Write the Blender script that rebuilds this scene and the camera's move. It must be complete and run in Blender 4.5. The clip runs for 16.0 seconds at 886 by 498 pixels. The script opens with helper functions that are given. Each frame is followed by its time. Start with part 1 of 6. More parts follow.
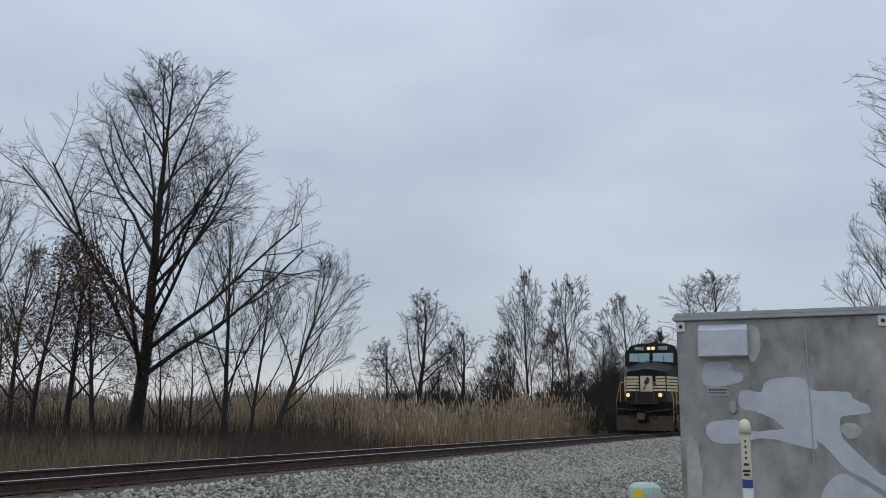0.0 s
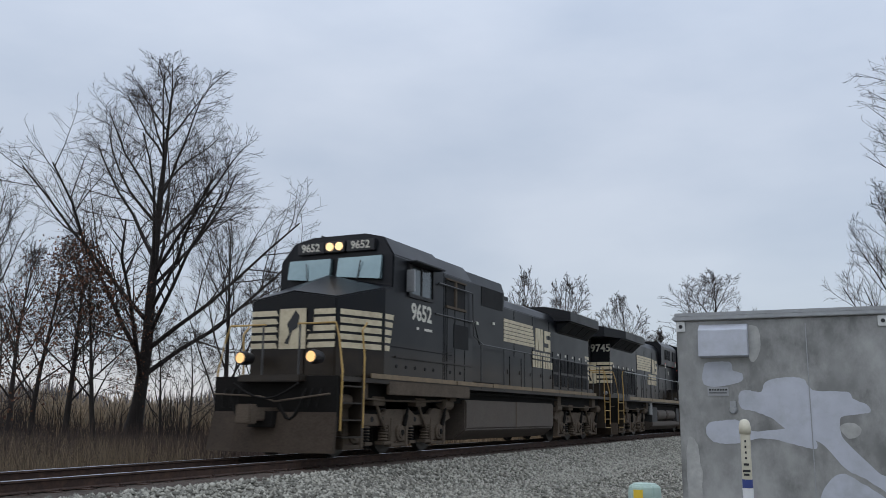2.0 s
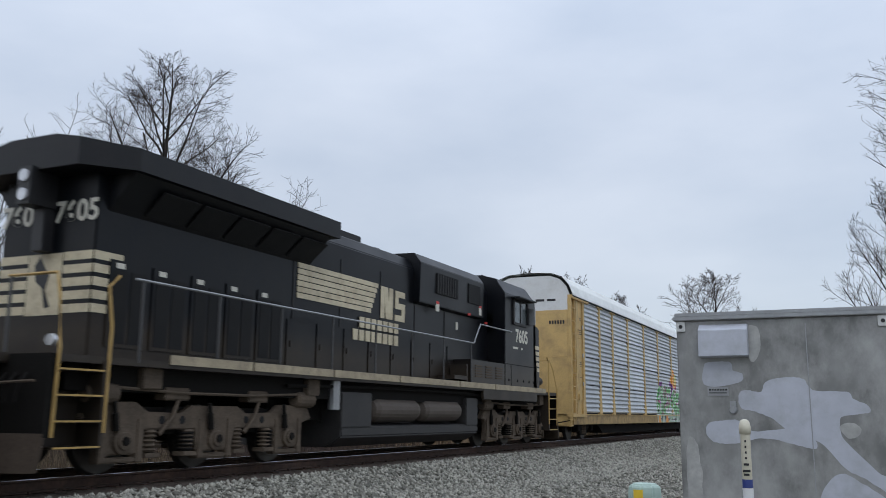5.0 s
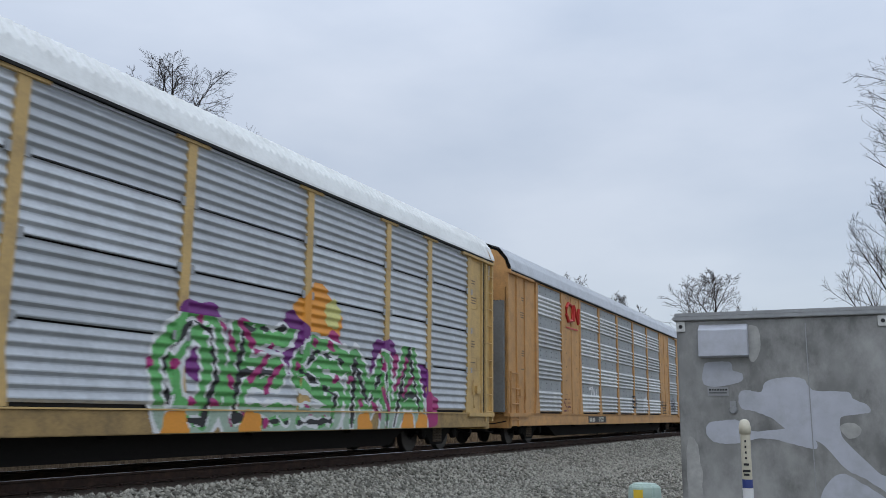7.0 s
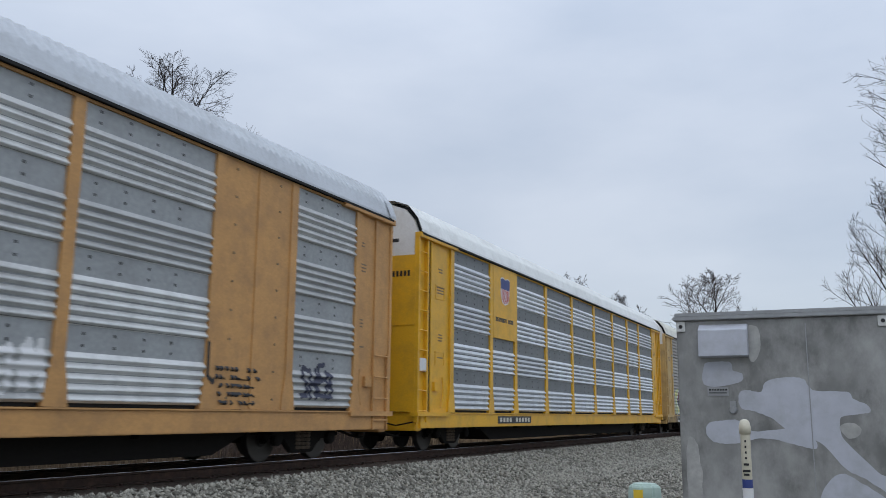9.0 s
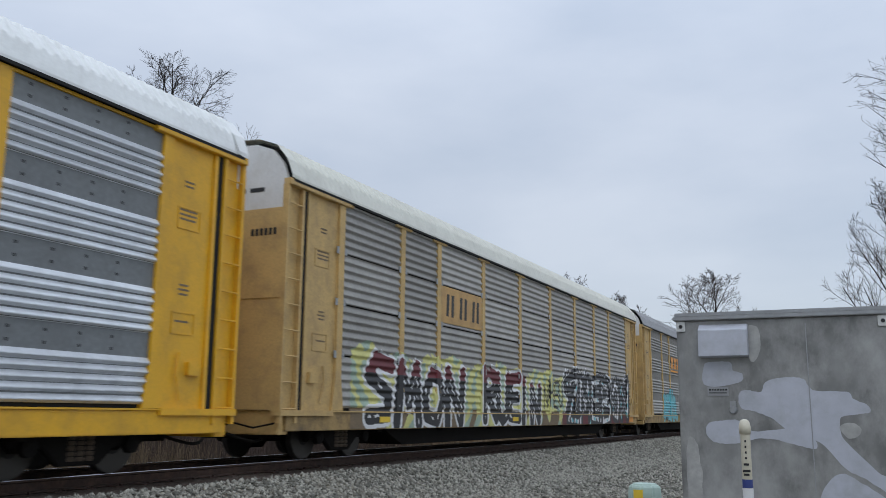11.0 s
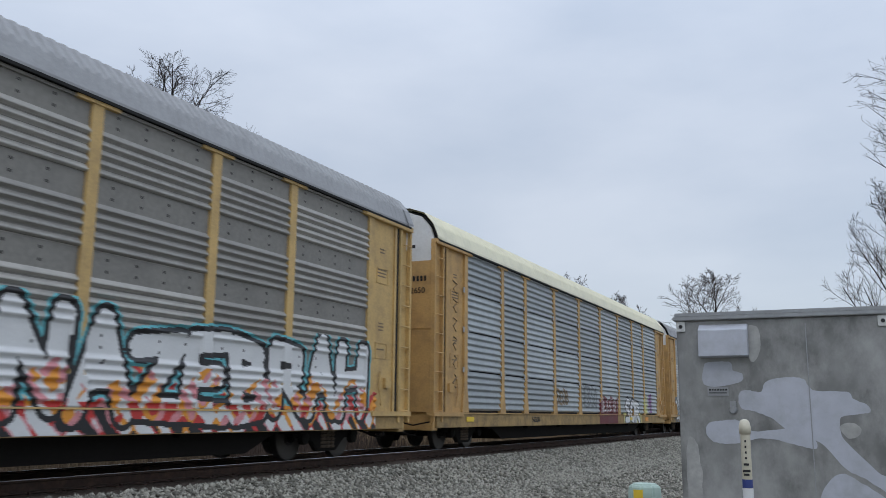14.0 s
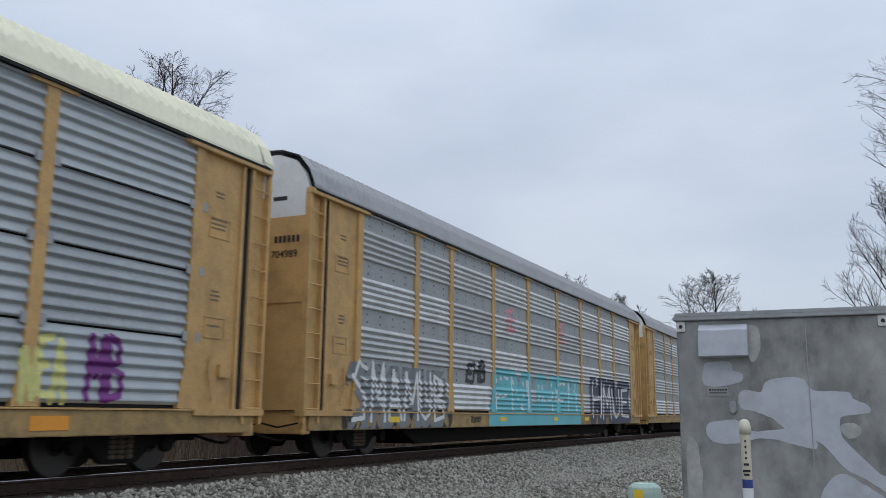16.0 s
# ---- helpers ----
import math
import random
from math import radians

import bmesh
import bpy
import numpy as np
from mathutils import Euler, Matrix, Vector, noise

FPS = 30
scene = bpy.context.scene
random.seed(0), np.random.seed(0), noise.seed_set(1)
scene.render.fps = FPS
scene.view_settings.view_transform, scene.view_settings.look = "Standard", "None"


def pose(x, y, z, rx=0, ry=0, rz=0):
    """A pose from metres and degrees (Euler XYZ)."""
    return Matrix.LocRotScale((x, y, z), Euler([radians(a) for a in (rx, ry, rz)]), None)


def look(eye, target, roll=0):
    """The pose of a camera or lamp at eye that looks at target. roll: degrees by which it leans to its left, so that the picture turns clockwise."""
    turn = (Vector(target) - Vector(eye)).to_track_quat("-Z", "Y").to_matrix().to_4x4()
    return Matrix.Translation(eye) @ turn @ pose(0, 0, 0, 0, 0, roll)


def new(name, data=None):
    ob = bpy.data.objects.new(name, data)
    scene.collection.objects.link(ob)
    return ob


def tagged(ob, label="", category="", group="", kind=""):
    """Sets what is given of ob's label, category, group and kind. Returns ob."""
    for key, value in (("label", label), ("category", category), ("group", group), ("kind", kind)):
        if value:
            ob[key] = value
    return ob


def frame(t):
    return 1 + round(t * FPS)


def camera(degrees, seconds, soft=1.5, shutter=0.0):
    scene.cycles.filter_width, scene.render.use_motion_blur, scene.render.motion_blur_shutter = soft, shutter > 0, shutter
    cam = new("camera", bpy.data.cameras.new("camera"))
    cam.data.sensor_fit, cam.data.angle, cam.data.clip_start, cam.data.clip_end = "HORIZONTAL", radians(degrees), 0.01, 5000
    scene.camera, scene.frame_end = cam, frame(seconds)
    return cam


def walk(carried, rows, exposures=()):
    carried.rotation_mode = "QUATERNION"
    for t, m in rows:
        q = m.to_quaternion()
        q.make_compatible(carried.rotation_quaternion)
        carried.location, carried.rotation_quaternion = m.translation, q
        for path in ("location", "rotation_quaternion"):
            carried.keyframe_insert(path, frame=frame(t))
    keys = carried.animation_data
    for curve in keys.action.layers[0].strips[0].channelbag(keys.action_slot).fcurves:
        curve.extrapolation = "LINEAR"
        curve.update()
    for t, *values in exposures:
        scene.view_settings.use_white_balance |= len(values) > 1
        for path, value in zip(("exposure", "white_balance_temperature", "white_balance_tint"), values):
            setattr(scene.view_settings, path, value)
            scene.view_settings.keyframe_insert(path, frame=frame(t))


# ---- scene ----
# ---- camera ----
EYE = (0.0, 0.0, 1.637)
RAIL_Z = 0.75          # top of rail above the ground
TRACK_X = -10.69       # middle of the track
cam = camera(53.17, 16.0, soft=0.65, shutter=0.12)
yaw, pitch = radians(25.28), radians(10.553)
AIM = (EYE[0] - math.sin(yaw) * math.cos(pitch), EYE[1] + math.cos(yaw) * math.cos(pitch), EYE[2] + math.sin(pitch))
walk(cam, [(0, look(EYE, AIM, 0.537)), (16, look(EYE, AIM, 0.537))],
     [(0, -0.02), (1.5, 0.0), (2.5, 0.20), (3.0, 0.23), (4.6, 0.23), (7.5, 0.14), (16, 0.14)])

# ---- sky and sun ----
world = bpy.data.worlds.new("overcast_sky")
scene.world = world
world.use_nodes = True
wn, wl = world.node_tree.nodes, world.node_tree.links
wn.clear()
w_out, w_bg = wn.new("ShaderNodeOutputWorld"), wn.new("ShaderNodeBackground")
w_sky = wn.new("ShaderNodeTexSky")
w_sky.sky_type, w_sky.sun_disc = "NISHITA", False
w_sky.sun_elevation, w_sky.sun_rotation = radians(38), radians(215)
w_co, w_map = wn.new("ShaderNodeTexCoord"), wn.new("ShaderNodeMapping")
w_map.inputs["Scale"].default_value = (1.0, 1.0, 2.6)
w_n1, w_n2 = wn.new("ShaderNodeTexNoise"), wn.new("ShaderNodeTexNoise")
w_n1.inputs["Scale"].default_value, w_n1.inputs["Detail"].default_value = 1.9, 6
w_n2.inputs["Scale"].default_value, w_n2.inputs["Detail"].default_value = 5.5, 5
w_ramp = wn.new("ShaderNodeValToRGB")
w_ramp.color_ramp.elements[0].position, w_ramp.color_ramp.elements[0].color = 0.33, (0.475, 0.540, 0.650, 1)
w_ramp.color_ramp.elements[1].position, w_ramp.color_ramp.elements[1].color = 0.68, (0.655, 0.705, 0.798, 1)
w_avg = wn.new("ShaderNodeMix")
w_avg.inputs[0].default_value = 0.3
w_sep, w_hor = wn.new("ShaderNodeSeparateXYZ"), wn.new("ShaderNodeMapRange")
w_hor.inputs[1].default_value, w_hor.inputs[2].default_value = 0.0, 0.075
w_hor.inputs[3].default_value, w_hor.inputs[4].default_value = 1.0, 0.0
w_tint = wn.new("ShaderNodeMix")
w_tint.data_type = "RGBA"
w_tint.inputs[7].default_value = (1.0, 0.96, 0.97, 1)
w_hmul = wn.new("ShaderNodeMath")
w_hmul.operation = "MULTIPLY"
w_hmul.inputs[1].default_value = 0.75
w_skys = wn.new("ShaderNodeMix")
w_skys.data_type, w_skys.blend_type = "RGBA", "ADD"
w_skys.inputs[0].default_value = 0.03
wl.new(w_co.outputs["Generated"], w_map.inputs[0])
wl.new(w_map.outputs[0], w_n1.inputs["Vector"])
wl.new(w_map.outputs[0], w_n2.inputs["Vector"])
wl.new(w_n1.outputs[0], w_avg.inputs[2])
wl.new(w_n2.outputs[0], w_avg.inputs[3])
wl.new(w_avg.outputs[0], w_ramp.inputs[0])
wl.new(w_co.outputs["Generated"], w_sep.inputs[0])
wl.new(w_sep.outputs[2], w_hor.inputs[0])
wl.new(w_hor.outputs[0], w_hmul.inputs[0])
wl.new(w_hmul.outputs[0], w_tint.inputs[0])
wl.new(w_ramp.outputs[0], w_tint.inputs[6])
wl.new(w_tint.outputs[2], w_skys.inputs[6])
wl.new(w_sky.outputs[0], w_skys.inputs[7])
wl.new(w_skys.outputs[2], w_bg.inputs[0])
# an overcast sky is about three times as bright overhead as at the horizon
w_up, w_sq, w_str = wn.new("ShaderNodeMath"), wn.new("ShaderNodeMath"), wn.new("ShaderNodeMath")
w_up.operation, w_up.inputs[1].default_value = "MAXIMUM", 0.0
w_sq.operation, w_sq.inputs[1].default_value = "POWER", 2.0
w_str.operation, w_str.inputs[1].default_value, w_str.inputs[2].default_value = "MULTIPLY_ADD", 1.30, 0.71
wl.new(w_sep.outputs[2], w_up.inputs[0])
wl.new(w_up.outputs[0], w_sq.inputs[0])
wl.new(w_sq.outputs[0], w_str.inputs[0])
wl.new(w_str.outputs[0], w_bg.inputs[1])
wl.new(w_bg.outputs[0], w_out.inputs[0])

sun_data = bpy.data.lights.new("sun", "SUN")
sun_data.energy, sun_data.angle, sun_data.color = 0.25, radians(25), (1.0, 0.96, 0.9)
sun = new("sun", sun_data)
sun.matrix_world = look((0, 0, 50), (-28, 36, 0))


# ---- materials ----
def mat(name, color, rough=0.6, metal=0.0, vary=0.25, scale=3.0, fine=40.0, bump=0.15, dirt=None, dirt_amount=0.4, spec=0.5,
        stretch=(1, 1, 1), per_object=0.0, per_island=0.0, dist=0.01, emit=None, dust=None):
    m = bpy.data.materials.new(name)
    m.use_nodes = True
    n, l = m.node_tree.nodes, m.node_tree.links
    b = n["Principled BSDF"]
    co, mp = n.new("ShaderNodeTexCoord"), n.new("ShaderNodeMapping")
    mp.inputs["Scale"].default_value = stretch
    l.new(co.outputs["Object"], mp.inputs[0])
    big, small = n.new("ShaderNodeTexNoise"), n.new("ShaderNodeTexNoise")
    big.inputs["Scale"].default_value, big.inputs["Detail"].default_value = scale, 5
    small.inputs["Scale"].default_value, small.inputs["Detail"].default_value = fine, 3
    l.new(mp.outputs[0], big.inputs["Vector"])
    l.new(mp.outputs[0], small.inputs["Vector"])
    c1, c2 = n.new("ShaderNodeMix"), n.new("ShaderNodeMix")
    for c in (c1, c2):
        c.data_type = "RGBA"
    lo = tuple(max(0, v * (1 - vary)) for v in color)
    hi = tuple(min(1, v * (1 + vary)) for v in color)
    ramp = n.new("ShaderNodeValToRGB")
    ramp.color_ramp.elements[0].position, ramp.color_ramp.elements[0].color = 0.3, (*lo, 1)
    ramp.color_ramp.elements[1].position, ramp.color_ramp.elements[1].color = 0.7, (*hi, 1)
    mixv = n.new("ShaderNodeMix")
    mixv.inputs[0].default_value = 0.5
    l.new(big.outputs[0], mixv.inputs[2])
    l.new(small.outputs[0], mixv.inputs[3])
    fac = mixv.outputs[0]
    if per_object or per_island:
        src = n.new("ShaderNodeObjectInfo").outputs["Random"] if per_object else n.new("ShaderNodeNewGeometry").outputs["Random Per Island"]
        mr = n.new("ShaderNodeMapRange")
        amt = per_object or per_island
        mr.inputs[3].default_value, mr.inputs[4].default_value = -amt, amt
        ad = n.new("ShaderNodeMath")
        l.new(src, mr.inputs[0])
        l.new(fac, ad.inputs[0])
        l.new(mr.outputs[0], ad.inputs[1])
        fac = ad.outputs[0]
    l.new(fac, ramp.inputs[0])
    last = ramp.outputs[0]
    if dirt:
        d = n.new("ShaderNodeTexNoise")
        d.inputs["Scale"].default_value, d.inputs["Detail"].default_value = scale * 2.3, 8
        d.inputs["Roughness"].default_value = 0.7
        l.new(mp.outputs[0], d.inputs["Vector"])
        mr = n.new("ShaderNodeMapRange")
        mr.inputs[1].default_value, mr.inputs[2].default_value = 0.45, 0.75
        mr.inputs[4].default_value = dirt_amount
        l.new(d.outputs[0], mr.inputs[0])
        l.new(mr.outputs[0], c1.inputs[0])
        l.new(last, c1.inputs[6])
        c1.inputs[7].default_value = (*dirt, 1)
        last = c1.outputs[2]
    if dust:
        # road dust thrown up by the wheels: (height where it ends, height where it is thick, colour, amount)
        sp, hz, dn, ml, dm = n.new("ShaderNodeSeparateXYZ"), n.new("ShaderNodeMapRange"), n.new("ShaderNodeTexNoise"), n.new("ShaderNodeMath"), n.new("ShaderNodeMix")
        hz.inputs[1].default_value, hz.inputs[2].default_value, hz.inputs[4].default_value = dust[0], dust[1], dust[3] * 1.7
        dn.inputs["Scale"].default_value, dn.inputs["Detail"].default_value, dn.inputs["Roughness"].default_value = 1.6, 9, 0.7
        ml.operation, dm.data_type = "MULTIPLY", "RGBA"
        l.new(co.outputs["Object"], sp.inputs[0])
        l.new(sp.outputs[2], hz.inputs[0])
        l.new(co.outputs["Object"], dn.inputs["Vector"])
        l.new(hz.outputs[0], ml.inputs[0])
        l.new(dn.outputs[0], ml.inputs[1])
        l.new(ml.outputs[0], dm.inputs[0])
        l.new(last, dm.inputs[6])
        dm.inputs[7].default_value = (*dust[2], 1)
        last = dm.outputs[2]
    l.new(last, b.inputs["Base Color"])
    rr = n.new("ShaderNodeMapRange")
    rr.inputs[3].default_value, rr.inputs[4].default_value = max(0.02, rough - 0.12), min(1, rough + 0.12)
    l.new(big.outputs[0], rr.inputs[0])
    l.new(rr.outputs[0], b.inputs["Roughness"])
    b.inputs["Metallic"].default_value = metal
    b.inputs["Specular IOR Level"].default_value = spec
    if bump:
        bp = n.new("ShaderNodeBump")
        bp.inputs["Strength"].default_value, bp.inputs["Distance"].default_value = bump, dist
        l.new(small.outputs[0], bp.inputs["Height"])
        l.new(bp.outputs[0], b.inputs["Normal"])
    if emit:
        b.inputs["Emission Color"].default_value = (*emit[:3], 1)
        b.inputs["Emission Strength"].default_value = emit[3]
    return m


M = dict(
    black=mat("black_paint", (0.0040, 0.0050, 0.0072), 0.36, 0, 0.35, 0.8, 30, 0.05, (0.011, 0.0098, 0.0085), 0.5, spec=0.22, dust=(2.45, 2.0, (0.035, 0.026, 0.018), 0.9)),
    black_dull=mat("dusty_black_paint", (0.009, 0.009, 0.010), 0.5, 0, 0.3, 1.2, 30, 0.1, (0.040, 0.033, 0.026), 0.55, spec=0.3, dust=(2.45, 2.0, (0.035, 0.026, 0.018), 0.9)),
    cab_roof=mat("black_roof_paint", (0.0055, 0.0062, 0.008), 0.45, 0, 0.3, 1.2, 30, 0.1, (0.014, 0.013, 0.012), 0.5, spec=0.3),
    grille=mat("dark_grille", (0.005, 0.005, 0.005), 0.9, 0, 0.3, 3, 60, 0.2),
    cream=mat("cream_paint", (0.57, 0.50, 0.345), 0.55, 0, 0.12, 1.5, 30, 0.05, (0.20, 0.13, 0.075), 0.6),
    white_letter=mat("white_lettering", (0.62, 0.60, 0.52), 0.55, 0, 0.1, 2, 30, 0.03, (0.25, 0.22, 0.17), 0.4),
    sill_dirty=mat("dusty_sill_paint", (0.20, 0.145, 0.085), 0.7, 0, 0.3, 2, 40, 0.1, (0.06, 0.05, 0.04), 0.5),
    sill_tan=mat("dusty_tan_sill_paint", (0.25, 0.19, 0.115), 0.65, 0, 0.25, 2, 40, 0.1, (0.09, 0.07, 0.05), 0.7),
    sill_cream=mat("dusty_cream_sill_paint", (0.36, 0.30, 0.20), 0.65, 0, 0.25, 2, 40, 0.1, (0.10, 0.08, 0.06), 0.7),
    rail_yellow=mat("yellow_handrail_paint", (0.42, 0.27, 0.08), 0.5, 0, 0.2, 2, 30, 0.05, (0.12, 0.08, 0.04), 0.5),
    rail_black=mat("dark_handrail_paint", (0.05, 0.05, 0.05), 0.5, 0, 0.3, 2, 30, 0.05),
    truck=mat("dusty_truck_steel", (0.092, 0.072, 0.054), 0.9, 0, 0.4, 2.5, 35, 0.4, (0.14, 0.108, 0.078), 0.5, spec=0.2),
    tank=mat("dusty_tank_steel", (0.072, 0.056, 0.044), 0.7, 0, 0.3, 0.9, 25, 0.1, (0.10, 0.085, 0.065), 0.5),
    tank_dark=mat("black_tank_steel", (0.022, 0.021, 0.021), 0.6, 0, 0.3, 0.9, 25, 0.1, (0.05, 0.045, 0.04), 0.4),
    plow=mat("dusty_plow_steel", (0.048, 0.036, 0.027), 0.85, 0, 0.35, 1.6, 25, 0.2, (0.07, 0.055, 0.04), 0.5, spec=0.15),
    under=mat("underframe_black", (0.010, 0.009, 0.008), 0.9, 0, 0.3, 2, 30, 0.2, spec=0.15),
    wheel=mat("wheel_steel", (0.013, 0.011, 0.010), 0.75, 0.0, 0.3, 3, 40, 0.2),
    tread=mat("polished_tread", (0.06, 0.055, 0.05), 0.5, 0.6, 0.1, 3, 40, 0.02),
    glass=mat("cab_glass", (0.22, 0.31, 0.33), 0.08, 0.5, 0.08, 1, 8, 0, spec=0.8),
    glass_dark=mat("dim_cab_side_glass", (0.07, 0.085, 0.09), 0.06, 0.3, 0.15, 1, 8, 0, spec=0.8),
    lamp_on=mat("headlamp_glow", (0.3, 0.2, 0.1), 0.3, 0, 0.0, 1, 1, 0, emit=(1.0, 0.72, 0.36, 1.15)),
    ditch_on=mat("ditch_lamp_glow", (0.3, 0.2, 0.1), 0.3, 0, 0.0, 1, 1, 0, emit=(1.0, 0.62, 0.24, 0.95)),
    lamp_off=mat("unlit_lamp", (0.55, 0.56, 0.58), 0.15, 0.6, 0.1, 5, 20, 0),
    tan=mat("tan_yellow_paint", (0.53, 0.325, 0.12), 0.6, 0, 0.18, 0.9, 25, 0.06, (0.20, 0.13, 0.07), 0.6),
    buff=mat("buff_yellow_paint", (0.57, 0.385, 0.15), 0.6, 0, 0.18, 0.9, 25, 0.06, (0.22, 0.155, 0.085), 0.6),
    orange_tan=mat("orange_tan_paint", (0.53, 0.285, 0.10), 0.6, 0, 0.18, 0.9, 25, 0.06, (0.24, 0.14, 0.07), 0.6),
    bright_yellow=mat("bright_yellow_paint", (0.74, 0.40, 0.018), 0.45, 0, 0.1, 0.7, 25, 0.04, (0.30, 0.18, 0.04), 0.5),
    roof_white=mat("white_roof_sheet", (0.78, 0.80, 0.78), 0.5, 0.0, 0.08, 0.8, 20, 0.05, (0.40, 0.40, 0.37), 0.4),
    roof_cream=mat("cream_roof_sheet", (0.76, 0.73, 0.54), 0.5, 0.0, 0.08, 0.8, 20, 0.05, (0.42, 0.40, 0.30), 0.4),
    roof_pale=mat("pale_roof_sheet", (0.66, 0.66, 0.58), 0.5, 0.0, 0.1, 0.8, 20, 0.05, (0.42, 0.41, 0.36), 0.45),
    roof_grey=mat("grey_roof_sheet", (0.50, 0.53, 0.56), 0.5, 0.15, 0.12, 0.8, 20, 0.05, (0.22, 0.22, 0.22), 0.4),
    roof_dark=mat("weathered_grey_roof_sheet", (0.31, 0.315, 0.32), 0.55, 0.1, 0.15, 0.8, 20, 0.05, (0.17, 0.17, 0.17), 0.45),
    end_white=mat("white_end_paint", (0.66, 0.67, 0.66), 0.55, 0, 0.08, 1, 20, 0.04, (0.40, 0.37, 0.31), 0.4),
    galv_bright=mat("bright_galvanised_sheet", (0.66, 0.69, 0.72), 0.45, 0.3, 0.14, 0.7, 14, 0.06, (0.33, 0.34, 0.36), 0.4, per_object=0.25),
    galv_mid=mat("bright_weathered_galvanised_sheet", (0.50, 0.53, 0.555), 0.45, 0.3, 0.16, 0.7, 14, 0.06, (0.28, 0.29, 0.31), 0.45, per_object=0.25),
    sill_grimy=mat("soot_stained_tan_paint", (0.36, 0.24, 0.095), 0.7, 0, 0.3, 1.2, 25, 0.08, (0.07, 0.052, 0.036), 0.8),
    galv_blue=mat("bluish_galvanised_sheet", (0.345, 0.375, 0.385), 0.5, 0.25, 0.16, 0.7, 14, 0.06, (0.24, 0.26, 0.28), 0.45, per_object=0.25),
    galv_dull=mat("dull_galvanised_sheet", (0.355, 0.343, 0.315), 0.6, 0.15, 0.2, 0.7, 14, 0.08, (0.22, 0.21, 0.20), 0.5, per_object=0.25),
    galv_old=mat("weathered_galvanised_sheet", (0.56, 0.57, 0.56), 0.5, 0.25, 0.2, 0.7, 14, 0.08, (0.28, 0.28, 0.28), 0.5, per_object=0.25),
    # second sheet colours, darker than the ridge colours they go with
    flat_band=mat("dark_grey_band", (0.20, 0.215, 0.22), 0.65, 0.15, 0.2, 0.7, 14, 0.06, (0.13, 0.13, 0.13), 0.4),
    flat_old=mat("darker_flat_sheet", (0.34, 0.36, 0.365), 0.6, 0.2, 0.2, 0.7, 14, 0.06, (0.22, 0.22, 0.22), 0.45),
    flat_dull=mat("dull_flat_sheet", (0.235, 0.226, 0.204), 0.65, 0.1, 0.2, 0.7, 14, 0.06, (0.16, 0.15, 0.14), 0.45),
    # near-black that paints in the shade of gaps, slots and holes
    gap_black=mat("painted_gap_shade", (0.01, 0.01, 0.01), 0.9, 0, 0.2, 2, 20, 0),
    red=mat("red_paint", (0.52, 0.035, 0.03), 0.5, 0, 0.15, 2, 30, 0.03),
    blue=mat("blue_paint", (0.03, 0.05, 0.20), 0.5, 0, 0.15, 2, 30, 0.03),
    white=mat("white_paint", (0.66, 0.67, 0.67), 0.5, 0, 0.08, 2, 30, 0.03),
    ink=mat("black_ink", (0.014, 0.014, 0.016), 0.5, 0, 0.2, 2, 30, 0.03),
    orange=mat("orange_plate_paint", (0.72, 0.29, 0.03), 0.5, 0, 0.12, 2, 30, 0.03),
    teal=mat("teal_spray_paint", (0.12, 0.45, 0.50), 0.5, 0, 0.2, 1.5, 20, 0.03),
    green=mat("green_spray_paint", (0.10, 0.36, 0.10), 0.5, 0, 0.35, 1.5, 20, 0.03),
    purple=mat("purple_spray_paint", (0.15, 0.015, 0.17), 0.5, 0, 0.3, 1.5, 20, 0.03),
    magenta=mat("magenta_spray_paint", (0.34, 0.015, 0.14), 0.5, 0, 0.25, 1.5, 20, 0.03),
    maroon=mat("maroon_spray_paint", (0.13, 0.02, 0.025), 0.6, 0, 0.25, 1.5, 20, 0.03),
    pale_yellow=mat("pale_yellow_spray_paint", (0.58, 0.56, 0.20), 0.5, 0, 0.2, 1.5, 20, 0.03),
    pale_green=mat("pale_green_spray_paint", (0.32, 0.42, 0.33), 0.5, 0, 0.3, 1.5, 20, 0.03),
    navy=mat("navy_spray_paint", (0.03, 0.035, 0.07), 0.5, 0, 0.3, 1.5, 20, 0.03),
    pink=mat("pink_spray_paint", (0.62, 0.25, 0.27), 0.5, 0, 0.3, 1.5, 20, 0.03),
    rust=mat("rusty_rail_steel", (0.036, 0.020, 0.014), 0.95, 0.0, 0.35, 3, 60, 0.3, (0.13, 0.07, 0.045), 0.5),
    rail_head=mat("polished_rail_head", (0.50, 0.50, 0.52), 0.22, 1.0, 0.1, 2, 30, 0.02),
    tie=mat("weathered_tie_wood", (0.05, 0.034, 0.027), 0.9, 0, 0.35, 3, 30, 0.5, (0.04, 0.03, 0.025), 0.5, stretch=(1, 5, 5), per_object=0.2),
    gravel=mat("crushed_stone", (0.20, 0.191, 0.160), 0.95, 0, 0.4, 0.8, 16, 1.0, (0.065, 0.062, 0.055), 0.7, dist=0.08, spec=0.2),
    stained_gravel=mat("oil_stained_ballast", (0.075, 0.058, 0.047), 0.95, 0, 0.4, 0.8, 16, 1.0, (0.14, 0.12, 0.10), 0.5, dist=0.08, spec=0.2),
    stone=mat("ballast_stone", (0.245, 0.236, 0.200), 0.9, 0, 0.48, 0.7, 30, 0.3, per_island=0.30, spec=0.2),
    soil=mat("marsh_soil", (0.055, 0.042, 0.028), 0.95, 0, 0.35, 0.15, 5, 0.6, (0.16, 0.12, 0.075), 0.5, dist=0.1),
    bark=mat("dark_bark", (0.022, 0.017, 0.014), 0.9, 0, 0.35, 4, 40, 0.5),
